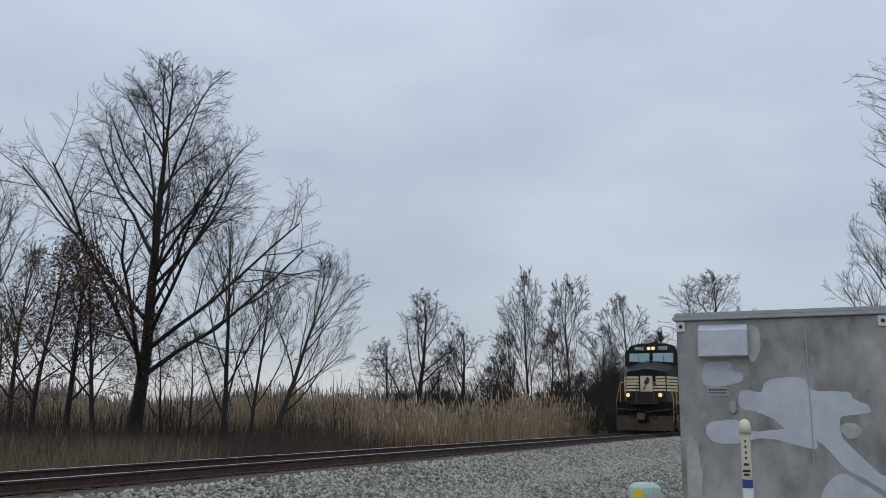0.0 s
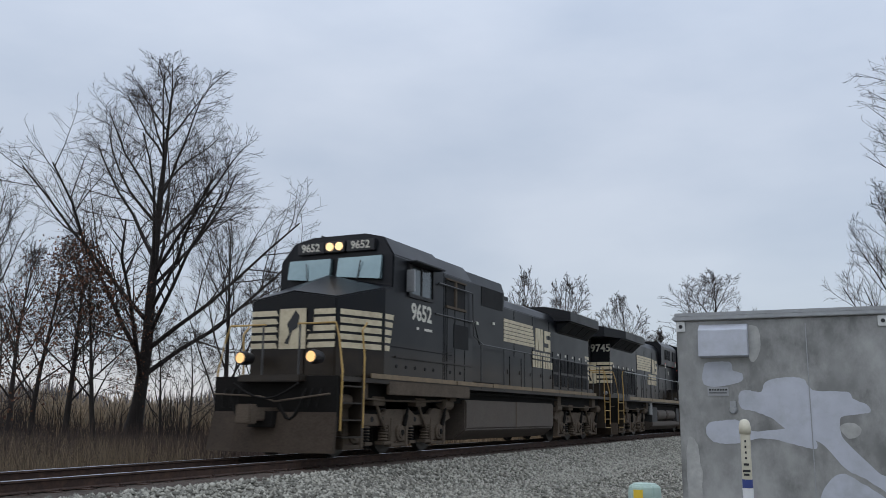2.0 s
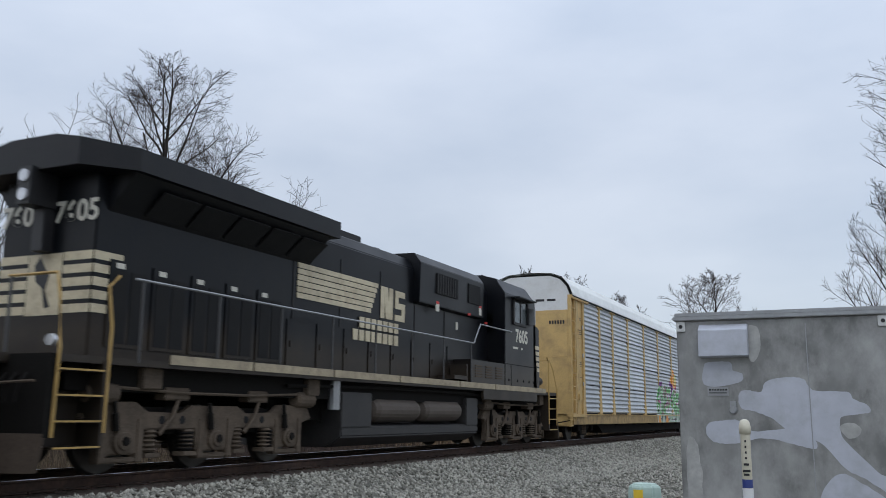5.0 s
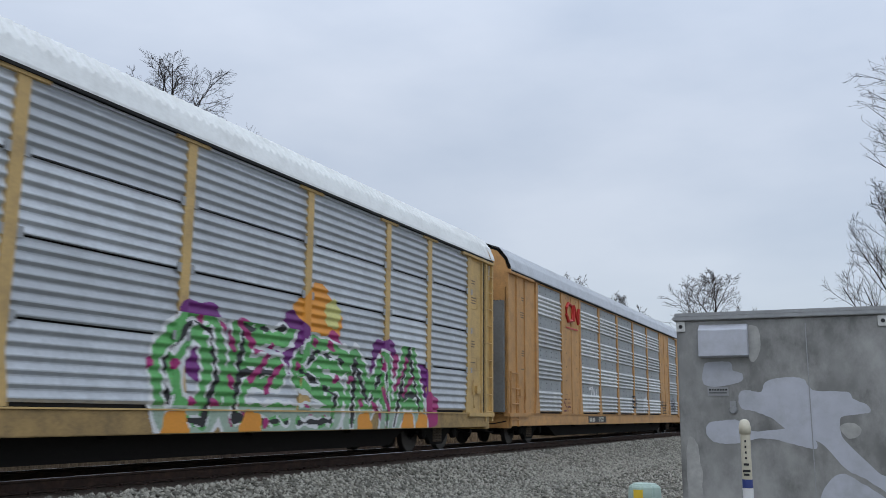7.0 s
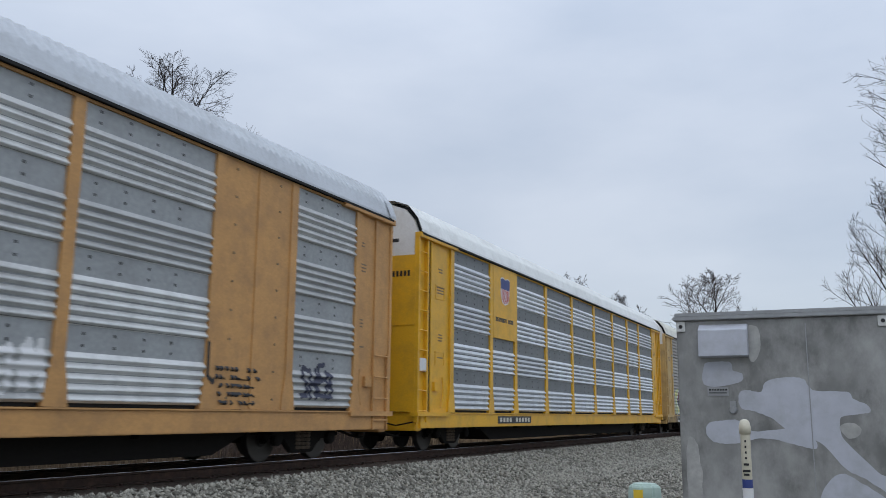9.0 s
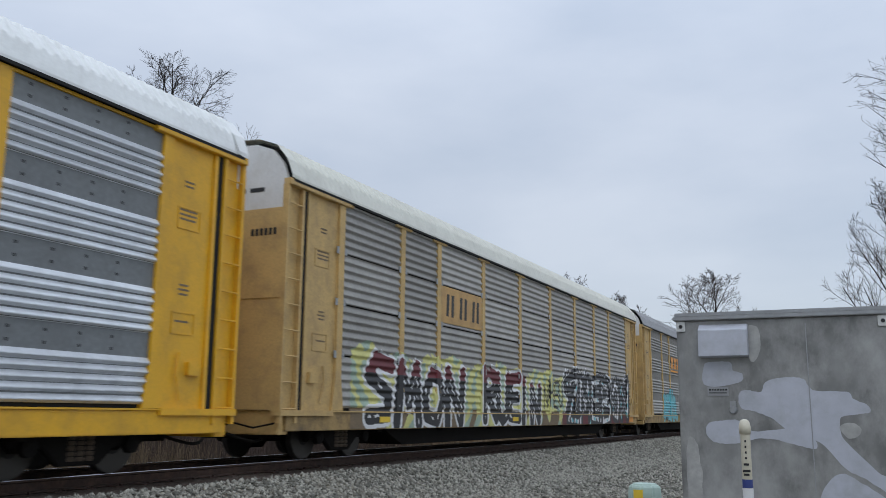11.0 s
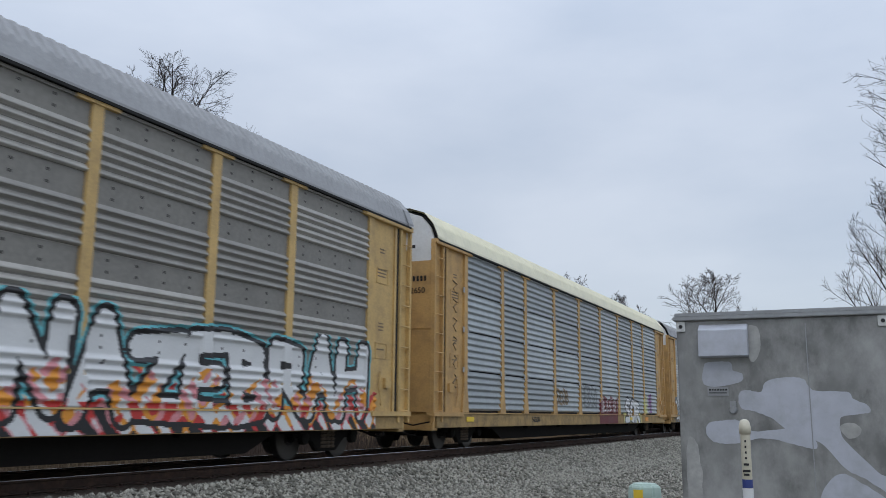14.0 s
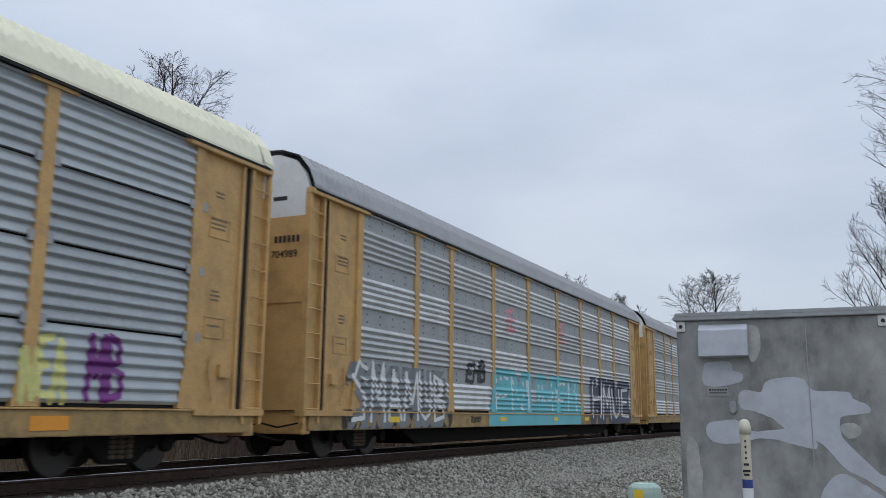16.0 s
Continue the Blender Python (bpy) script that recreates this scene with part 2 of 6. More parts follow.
    bark_grey=mat("grey_bark", (0.062, 0.052, 0.045), 0.9, 0, 0.35, 4, 40, 0.5),
    twig=mat("dark_twigs", (0.026, 0.019, 0.016), 0.9, 0, 0.3, 2, 20, 0.0),
    oak_leaf=mat("dead_oak_leaves", (0.095, 0.040, 0.021), 0.85, 0, 0.5, 2, 20, 0.0, per_island=0.4),
    reed=mat("dry_reeds", (0.27, 0.195, 0.118), 0.95, 0, 0.4, 0.25, 3, 0.0, (0.10, 0.066, 0.04), 0.6, per_island=0.35),
    plume=mat("reed_plumes", (0.31, 0.245, 0.17), 0.95, 0, 0.3, 0.4, 5, 0.0, per_island=0.3),
    weed=mat("dead_brown_weeds", (0.060, 0.041, 0.032), 0.95, 0, 0.4, 0.3, 3, 0.0, per_island=0.35),
    straw=mat("pale_dry_grass", (0.165, 0.122, 0.076), 0.95, 0, 0.35, 0.4, 3, 0.0, per_island=0.35),
    # paler and greyer than near twigs: distance haze painted into the wood
    far_wood=mat("haze_grey_far_woods", (0.13, 0.12, 0.125), 0.95, 0, 0.3, 0.1, 1, 0.0, per_island=0.3),
    case=mat("mottled_galvanised_case", (0.235, 0.237, 0.23), 0.40, 0.35, 0.5, 2.0, 9, 0.05, (0.48, 0.48, 0.465), 0.75, stretch=(1.2, 1.0, 0.75)),
    case_trim=mat("case_edge_steel", (0.33, 0.34, 0.345), 0.4, 0.6, 0.15, 3, 30, 0.04, (0.22, 0.22, 0.22), 0.4),
    case_patch=mat("grey_blue_cover_paint", (0.45, 0.47, 0.52), 0.6, 0.1, 0.10, 5, 16, 0.04, (0.30, 0.31, 0.31), 0.55),
    case_smear=mat("scrubbed_galvanised_steel", (0.42, 0.42, 0.40), 0.5, 0.3, 0.3, 6, 22, 0.04, (0.27, 0.27, 0.26), 0.8),
    pvc=mat("aged_white_plastic", (0.58, 0.55, 0.44), 0.45, 0, 0.1, 6, 40, 0.03, (0.40, 0.33, 0.20), 0.4),
    pedestal=mat("pale_green_plastic", (0.38, 0.50, 0.44), 0.5, 0, 0.07, 6, 40, 0.03, (0.28, 0.36, 0.32), 0.4),
    label_yellow=mat("yellow_label", (0.75, 0.52, 0.04), 0.5, 0, 0.08, 6, 40, 0.02),
)


# ---- mesh helpers ----
class Geo:
    """Collects boxes, prisms, tubes and sheets into one mesh."""

    def __init__(self):
        self.v, self.f = [], []

    def add(self, verts, faces):
        k = len(self.v)
        self.v += [tuple(p) for p in verts]
        self.f += [tuple(k + i for i in f) for f in faces]
        return self

    def box(self, x0, x1, y0, y1, z0, z1):
        v = [(x, y, z) for z in (z0, z1) for y in (y0, y1) for x in (x0, x1)]
        return self.add(v, [(0, 2, 3, 1), (4, 5, 7, 6), (0, 1, 5, 4), (2, 6, 7, 3), (0, 4, 6, 2), (1, 3, 7, 5)])

    def prism(self, poly, a, b, axis="y"):
        """A polygon drawn out from a to b: along y its points are (x, z), along x (y, z), along z (x, y)."""
        def at(p, s):
            return {"y": (p[0], s, p[1]), "x": (s, p[0], p[1]), "z": (p[0], p[1], s)}[axis]
        n = len(poly)
        v = [at(p, a) for p in poly] + [at(p, b) for p in poly]
        f = [(i, (i + 1) % n, n + (i + 1) % n, n + i) for i in range(n)]
        return self.add(v, f + [tuple(range(n))[::-1], tuple(range(n, 2 * n))])

    def tube(self, pts, r, n=6, r_end=None):
        pts = [Vector(p) for p in pts]
        k = len(pts)
        v, f = [], []
        for i, p in enumerate(pts):
            d = (pts[min(i + 1, k - 1)] - pts[max(i - 1, 0)]).normalized()
            a = d.orthogonal().normalized() if abs(d.z) > 0.99 else d.cross(Vector((0, 0, 1))).normalized()
            b = d.cross(a)
            rr = r if r_end is None else r + (r_end - r) * i / (k - 1)
            v += [p + (a * math.cos(6.2832 * j / n) + b * math.sin(6.2832 * j / n)) * rr for j in range(n)]
        for i in range(k - 1):
            f += [(i * n + j, i * n + (j + 1) % n, (i + 1) * n + (j + 1) % n, (i + 1) * n + j) for j in range(n)]
        return self.add(v, f + [tuple(range(n))[::-1], tuple(range((k - 1) * n, k * n))])

    def lathe(self, prof, centre, axis="x", n=20):
        """Turns (along, radius) pairs about an axis."""
        v, f, k = [], [], len(prof)
        for a, r in prof:
            for j in range(n):
                c, s = r * math.cos(6.2832 * j / n), r * math.sin(6.2832 * j / n)
                o = {"x": (a, c, s), "y": (c, a, s), "z": (c, s, a)}[axis]
                v.append((centre[0] + o[0], centre[1] + o[1], centre[2] + o[2]))
        for i in range(k - 1):
            f += [(i * n + j, i * n + (j + 1) % n, (i + 1) * n + (j + 1) % n, (i + 1) * n + j) for j in range(n)]
        return self.add(v, f + [tuple(range(n))[::-1], tuple(range((k - 1) * n, k * n))])

    def mesh(self, name, bevel=0.0, smooth=False):
        me = bpy.data.meshes.new(name)
        me.from_pydata(self.v, [], self.f)
        bm = bmesh.new()
        bm.from_mesh(me)
        bmesh.ops.recalc_face_normals(bm, faces=bm.faces)
        if bevel:
            edges = [e for e in bm.edges if len(e.link_faces) == 2 and e.calc_face_angle(0) > 0.5]
            bmesh.ops.bevel(bm, geom=edges, offset=bevel, segments=2, affect="EDGES", clamp_overlap=True)
        bm.to_mesh(me)
        bm.free()
        if smooth:
            for p in me.polygons:
                p.use_smooth = True
        return me


def part(name, geo, material, parent=None, label="", bevel=0.0, smooth=False):
    me = geo if isinstance(geo, bpy.types.Mesh) else geo.mesh(name, bevel, smooth)
    if material is not None and not me.materials:
        me.materials.append(M[material])
    ob = new(name, me)
    ob.parent = parent
    return tagged(ob, label)


def thing(name, label, category, group="", kind="", at=(0, 0, 0)):
    ob = new(name)
    ob.empty_display_size = 0.2
    ob.location = at
    return tagged(ob, label, category, group, kind)


def raw_mesh(name, verts, faces, material):
    """A large mesh of triangles or quads from arrays."""
    me = bpy.data.meshes.new(name)
    verts, faces = np.asarray(verts, np.float32), np.asarray(faces, np.int32)
    k = faces.shape[1]
    me.vertices.add(len(verts))
    me.vertices.foreach_set("co", verts.ravel())
    me.loops.add(faces.size)
    me.loops.foreach_set("vertex_index", faces.ravel())
    me.polygons.add(len(faces))
    me.polygons.foreach_set("loop_start", np.arange(0, faces.size, k, dtype=np.int32))
    me.update(calc_edges=True)
    me.materials.append(M[material])
    return me


def lettering(text, size, bold=0.0):
    """Letters as a flat mesh, middle at the origin, in the x-y plane."""
    cu = bpy.data.curves.new("letters", "FONT")
    cu.body, cu.size, cu.align_x, cu.align_y, cu.extrude, cu.offset = text, size, "CENTER", "CENTER", 0.003, bold
    ob = bpy.data.objects.new("letters", cu)
    scene.collection.objects.link(ob)
    bpy.context.view_layer.update()
    me = bpy.data.meshes.new_from_object(ob.evaluated_get(bpy.context.evaluated_depsgraph_get()))
    bpy.data.objects.remove(ob)
    return me


SIDE = {1: Matrix(((0, 0, 1, 0), (1, 0, 0, 0), (0, 1, 0, 0), (0, 0, 0, 1))), -1: Matrix(((0, 0, -1, 0), (-1, 0, 0, 0), (0, 1, 0, 0), (0, 0, 0, 1)))}
FRONT = {-1: Matrix(((1, 0, 0, 0), (0, 0, -1, 0), (0, 1, 0, 0), (0, 0, 0, 1))), 1: Matrix(((-1, 0, 0, 0), (0, 0, 1, 0), (0, 1, 0, 0), (0, 0, 0, 1)))}


def place_text(name, me, material, parent, turn, at, label=""):
    if not me.materials:
        me.materials.append(M[material])
    ob = new(name, me)
    ob.parent = parent
    ob.matrix_local = Matrix.Translation(at) @ turn
    return tagged(ob, label)


# ---- ground, ballast and track ----
def build_ground():
    g = Geo()
    xs = [-2500, -900, -300, -120, -60, -30, -20, -15.5, TRACK_X - 3.3, TRACK_X + 3.6, -4, 0, 5, 20, 60, 300, 2500]
    ys = [-2500, -600, -200, -60, -20, 0, 20, 40, 60, 90, 130, 200, 320, 600, 1200, 3000]
    v = [(x, y, -0.25 if x < TRACK_X - 5 else 0.0) for x in xs for y in ys]
    ny = len(ys)
    f = [(i * ny + j, (i + 1) * ny + j, (i + 1) * ny + j + 1, i * ny + j + 1) for i in range(len(xs) - 1) for j in range(ny - 1)]
    g.add(v, f)
    tagged(part("ground", g, "soil"), "brown marsh soil under dead grass and reeds", "ground", kind="structure")
    # crushed-stone yard between the track and the camera, and the raised bed
    g = Geo()
    prof = [(-5.2, -0.2), (-3.9, 0.05), (-1.75, 0.50), (-1.35, 0.565), (1.35, 0.565), (1.65, 0.52), (3.2, 0.12), (4.6, 0.03), (8, 0.02), (30, 0.02)]
    ys = [-80 + 4 * i for i in range(30)] + [40 + 20 * i for i in range(24)]
    v = [(TRACK_X + a, y, z + (0.015 * math.sin(y * 0.7 + a * 3) if 1.5 < a < 9 else 0)) for a, z in prof for y in ys]
    n = len(ys)
    quads = {w: [(i * n + j, (i + 1) * n + j, (i + 1) * n + j + 1, i * n + j + 1) for i in range(len(prof) - 1) if (2 <= i <= 4) == w for j in range(n - 1)] for w in (False, True)}
    g.add(v, quads[False])
    tagged(part("track_bed", Geo().add(v, quads[True]), "stained_gravel"), "brown oil-stained ballast between the rails", "ballast", kind="structure")
    tagged(part("ballast_bed", g, "gravel"), "grey crushed-stone bed sloping down beside the track", "ballast", kind="structure")
    # loose stones
    rng = np.random.default_rng(4)
    count = 60000
    a = np.concatenate([rng.uniform(1.5, 4.5, count * 2 // 3), rng.uniform(4.5, 9.5, count // 3)])
    count = len(a)
    y = rng.uniform(5.0, 52.0, count) ** 1.0
    z = np.interp(a, [p[0] for p in prof], [p[1] for p in prof])
    r = rng.uniform(0.022, 0.062, count)
    base = np.array([(1, 0, 0), (-1, 0, 0), (0, 1, 0), (0, -1, 0), (0, 0, 1), (0, 0, -1)], float)
    tri = np.array([(0, 2, 4), (2, 1, 4), (1, 3, 4), (3, 0, 4), (2, 0, 5), (1, 2, 5), (3, 1, 5), (0, 3, 5)])
    jit = rng.uniform(0.6, 1.3, (count, 6, 1))
    ang = rng.uniform(0, 6.28, count)
    c, s = np.cos(ang), np.sin(ang)
    p = base[None] * jit * r[:, None, None] + rng.normal(0, 0.25, (count, 6, 3)) * r[:, None, None]
    px = p[:, :, 0] * c[:, None] - p[:, :, 1] * s[:, None]
    py = p[:, :, 0] * s[:, None] + p[:, :, 1] * c[:, None]
    vv = np.stack([px + (TRACK_X + a)[:, None], py + y[:, None], p[:, :, 2] * 0.8 + (z + 0.012)[:, None]], -1).reshape(-1, 3)
    ff = (tri[None] + (np.arange(count) * 6)[:, None, None]).reshape(-1, 3)
    ob = new("ballast_stones", raw_mesh("ballast_stones", vv, ff, "stone"))
    tagged(ob, "loose grey crushed ballast stones beside the track", "gravel", kind="stuff")


def build_track():
    track = thing("railway_track", "rusty steel rails with polished heads on wooden ties", "railway track", kind="structure")
    prof = [(-0.07, 0), (0.07, 0), (0.07, 0.012), (0.012, 0.03), (0.012, 0.125), (0.034, 0.14), (0.034, 0.166), (-0.034, 0.166), (-0.034, 0.14), (-0.012, 0.125), (-0.012, 0.03), (-0.07, 0.012)]
    for side in (-0.752, 0.752):
        g = Geo().prism([(TRACK_X + side + x, RAIL_Z - 0.172 + z) for x, z in prof], -300, 480)
        rail = part("rail", g, "rust", track, "rust-brown steel rail")
        g = Geo().prism([(TRACK_X + side + x, RAIL_Z + z) for x, z in ((-0.032, -0.006), (0.032, -0.006), (0.030, 0.0), (-0.030, 0.0))], -300, 480)
        part("rail_head", g, "rail_head", rail, "polished running surface")
    me = Geo().box(-1.3, 1.3, -0.115, 0.115, -0.09, 0.09).mesh("tie", 0.012)
    plate = Geo().box(-0.18, 0.18, -0.09, 0.09, 0, 0.02).box(-0.14, -0.10, -0.07, -0.04, 0, 0.05).box(0.10, 0.14, 0.04, 0.07, 0, 0.05).mesh("tie_plate")
    rng = random.Random(3)
    for i in range(150):
        tie = part("tie", me, "tie", track)
        tie.location = (TRACK_X + rng.uniform(-0.05, 0.05), 3 + i * 0.53, RAIL_Z - 0.172 - 0.105 + rng.uniform(-0.008, 0.004))
        tie.rotation_euler = (0, rng.uniform(-0.006, 0.006), rng.uniform(-0.02, 0.02))
        for s in (-0.752, 0.752):
            p = part("tie_plate", plate, "rust", tie)
            p.location = (s, 0, 0.085)


# ---- plants ----
def blades(rng, x, y, z, height, width, lean, bend=0.3):
    """Grass blades of two quads; arrays of places and sizes."""
    n = len(x)
    ang = rng.uniform(0, 6.283, n)
    tilt = rng.normal(0, lean, n)
    dx, dy = np.cos(ang), np.sin(ang)
    v = np.zeros((n, 6, 3))
    face = rng.uniform(0, 6.283, n)
    wx, wy = np.cos(face) * width / 2, np.sin(face) * width / 2
    for k, (h, w) in enumerate(((0, 1), (0.55, 0.85), (1, 0.25))):
        off = tilt * height * h + bend * height * h * h * rng.normal(0, 0.5, n)
        cx, cy, cz = x + dx * off, y + dy * off, z + height * h
        v[:, 2 * k] = np.stack([cx - wx * w, cy - wy * w, cz], -1)
        v[:, 2 * k + 1] = np.stack([cx + wx * w, cy + wy * w, cz], -1)
    f = np.array([(0, 1, 3, 2), (2, 3, 5, 4)])[None] + (np.arange(n) * 6)[:, None, None]
    return v.reshape(-1, 3), f.reshape(-1, 4), v[:, 4:6].mean(1)


def field(name, label, category, material, rng, n, xr, yr, z, hr, wr, lean, clump=0.0):
    x, y = rng.uniform(*xr, n), rng.uniform(*yr, n)
    if clump:
        k = max(4, n // 60)
        cx, cy = rng.uniform(*xr, k), rng.uniform(*yr, k)
        i = rng.integers(0, k, n)
        x, y = cx[i] + rng.normal(0, clump, n), cy[i] + rng.normal(0, clump, n)
    x = np.clip(x, xr[0] - 1, xr[1])
    wave = 0.82 + 0.18 * np.sin(x * 0.37 + 1.3 * np.sin(y * 0.21)) * np.cos(y * 0.29)
    h = rng.uniform(*hr, n) * wave
    v, f, tips = blades(rng, x, y, np.full(n, z), h, rng.uniform(*wr, n), lean)
    ob = new(name, raw_mesh(name, v, f, material))
    tagged(ob, label, category, kind="stuff")
    return tips


def build_grass():
    rng = np.random.default_rng(11)
    field("dead_weeds", "dense dark brown dead weeds beyond the track", "weeds", "weed", rng, 30000, (-27, -15.6), (2, 36), -0.25, (0.7, 1.75), (0.006, 0.02), 0.12)
    field("pale_grass", "pale straw-coloured dry grass in front of the weeds", "grass", "straw", rng, 17000, (-19.5, -14.6), (0, 18), -0.2, (0.5, 1.6), (0.006, 0.016), 0.2, 0.35)
    field("pale_verge_grass", "thin straw-coloured dry grass along the track", "grass", "straw", rng, 5000, (-17, -14.8), (22, 85), -0.2, (0.3, 0.9), (0.006, 0.016), 0.2, 0.3)
    field("straw_field", "tall straw-coloured grass field behind the trees", "grass", "straw", rng, 22000, (-95, -34), (18, 130), -0.25, (1.5, 2.5), (0.03, 0.07), 0.1)
    tips = field("reeds", "tall tan reeds with feathery plumes on marshy ground", "reeds", "reed", rng, 64000, (-46, -15.8), (31, 125), -0.25, (1.5, 3.2), (0.012, 0.03), 0.12, 0.9)
    keep = rng.random(len(tips)) < 0.5
    t = tips[keep]
    v, f, _ = blades(rng, t[:, 0], t[:, 1], t[:, 2] - 0.12, rng.uniform(0.25, 0.42, len(t)), rng.uniform(0.04, 0.08, len(t)), 0.3)
    tagged(new("reed_plumes", raw_mesh("reed_plumes", v, f, "plume")), "pale feathery seed plumes of the reeds", "reeds", kind="stuff")


def grow(rng, base, height, trunk_r, levels, width=3.0, lean=(0, 0), spread=0.62, first=0.22, kids=(9, 6, 5, 4), upward=0.35, wiggle=0.10, taper=(0.58, 0.60, 0.60, 0.62), crook=0.0, dome=0.6):
    """Tapered limbs: a list of (points, start radius, end radius, level)."""
    limbs = []

    def limb(p, d, length, r, level):
        n = 7 if level == 0 else 5 if level < 3 else 3
        pts, dirs = [p.copy()], []
        for i in range(n):
            jig = Vector((rng.gauss(0, 1), rng.gauss(0, 1), rng.gauss(0, 0.6))) * ((wiggle * (0.8 + 0.12 * level) if level else wiggle * 0.35) + crook)
            d = (d + jig + Vector((0, 0, upward * (0.12, 0.25, 0.16, 0.12, 0.10)[min(level, 4)]))).normalized()
            p = p + d * length / n
            pts.append(p.copy())
            dirs.append(d.copy())
        end = r * (0.10 if level == 0 else 0.3)
        limbs.append((pts, r, end, level))
        if level >= levels:
            return
        k = kids[min(level, len(kids) - 1)]
        for j in range(k):
            f = first + (1 - first) * (j + rng.random() * 0.8) / k if level == 0 else 0.25 + 0.75 * (j + rng.random()) / k
            f = min(f, 0.98)
            i = min(int(f * n), n - 1)
            q = pts[i].lerp(pts[i + 1], f * n - i)
            ax = Vector((rng.gauss(0, 1), rng.gauss(0, 1), rng.gauss(0, 0.35)))
            side = (ax - dirs[i] * ax.dot(dirs[i])).normalized()
            sp = spread * rng.uniform(0.75, 1.2) * (1.15 - 0.55 * f if level == 0 else 1.0)
            nd = (dirs[i] * math.cos(sp) + side * math.sin(sp)).normalized()
            ll = length * ((1 - f) ** dome + 0.04 if level == 0 else 1 - 0.5 * f) * taper[min(level, 3)] * rng.uniform(0.85, 1.12)
            rr = (r + (end - r) * f * 0.8) * (0.40 if level == 0 else 0.52)
            limb(q, nd, ll, max(rr, 0.003), level + 1)

    limb(Vector((0, 0, 0)), Vector((lean[0], lean[1], 1)).normalized(), height, trunk_r, 0)
    # bring the whole to its height and the crown to its half-width
    ends = [pts[-1] for pts, *_ in limbs]
    kz = height / max(p.z for p in ends)
    axis = limbs[0][0]
    far = sorted(math.hypot(p.x - axis[-1].x * p.z / axis[-1].z, p.y - axis[-1].y * p.z / axis[-1].z) for p in ends)
    kr = width / far[int(len(far) * 0.97)]
    b = Vector(base)
    out = []
    for pts, r0, r1, lv in limbs:
        moved = []
        for p in pts:
            cx, cy = axis[-1].x * p.z / axis[-1].z, axis[-1].y * p.z / axis[-1].z
            moved.append(b + Vector((cx * kz + (p.x - cx) * kr, cy * kz + (p.y - cy) * kr, p.z * kz)))
        out.append((moved, r0, r1, lv))
    return out


def tubes(limbs, sides):
    """Limbs of equal length are laid out together."""
    V, F, k = [], [], 0
    kinds = {}
    for pts, r0, r1, level in limbs:
        kinds.setdefault((len(pts), sides if level < 2 else 3, level == 0), []).append((pts, r0, r1))
    for (m, n, stem), group in kinds.items():
        P = np.array([[p[:] for p in pts] for pts, _, _ in group])
        c = len(P)
        D = np.gradient(P, axis=1)
        D /= np.linalg.norm(D, axis=2)[..., None] + 1e-9
        A = np.cross(D, np.array([0.31, 0.87, 0.12]))
        A /= np.linalg.norm(A, axis=2)[..., None] + 1e-9
        B = np.cross(D, A)
        u = np.linspace(0, 1, m)[None]
        R = np.array([g[1] for g in group])[:, None] * (1 - u) + np.array([g[2] for g in group])[:, None] * u
        if stem:
            R[:, 0] *= 1.5
        t = np.arange(n) * 2 * np.pi / n
        ring = P[:, :, None] + (A[:, :, None] * np.cos(t)[None, None, :, None] + B[:, :, None] * np.sin(t)[None, None, :, None]) * R[:, :, None, None]
        V.append(ring.reshape(-1, 3))
        b, i, j = np.meshgrid(np.arange(c), np.arange(m - 1), np.arange(n), indexing="ij")
        a = k + b * m * n + i * n + j
        d = k + b * m * n + i * n + (j + 1) % n
        F.append(np.stack([a, d, d + n, a + n], -1).reshape(-1, 4))
        k += c * m * n
    return np.concatenate(V), np.concatenate(F)


def ground_at(px, dist):
    """Along the direction of a column of the view, the place at that distance."""
    f = 784 / math.tan(radians(53.17) / 2)
    a = yaw - math.atan((px - 784) / f * 1.0 / math.cos(pitch * 0.5))
    return (-math.sin(a) * dist, math.cos(a) * dist, -0.25)


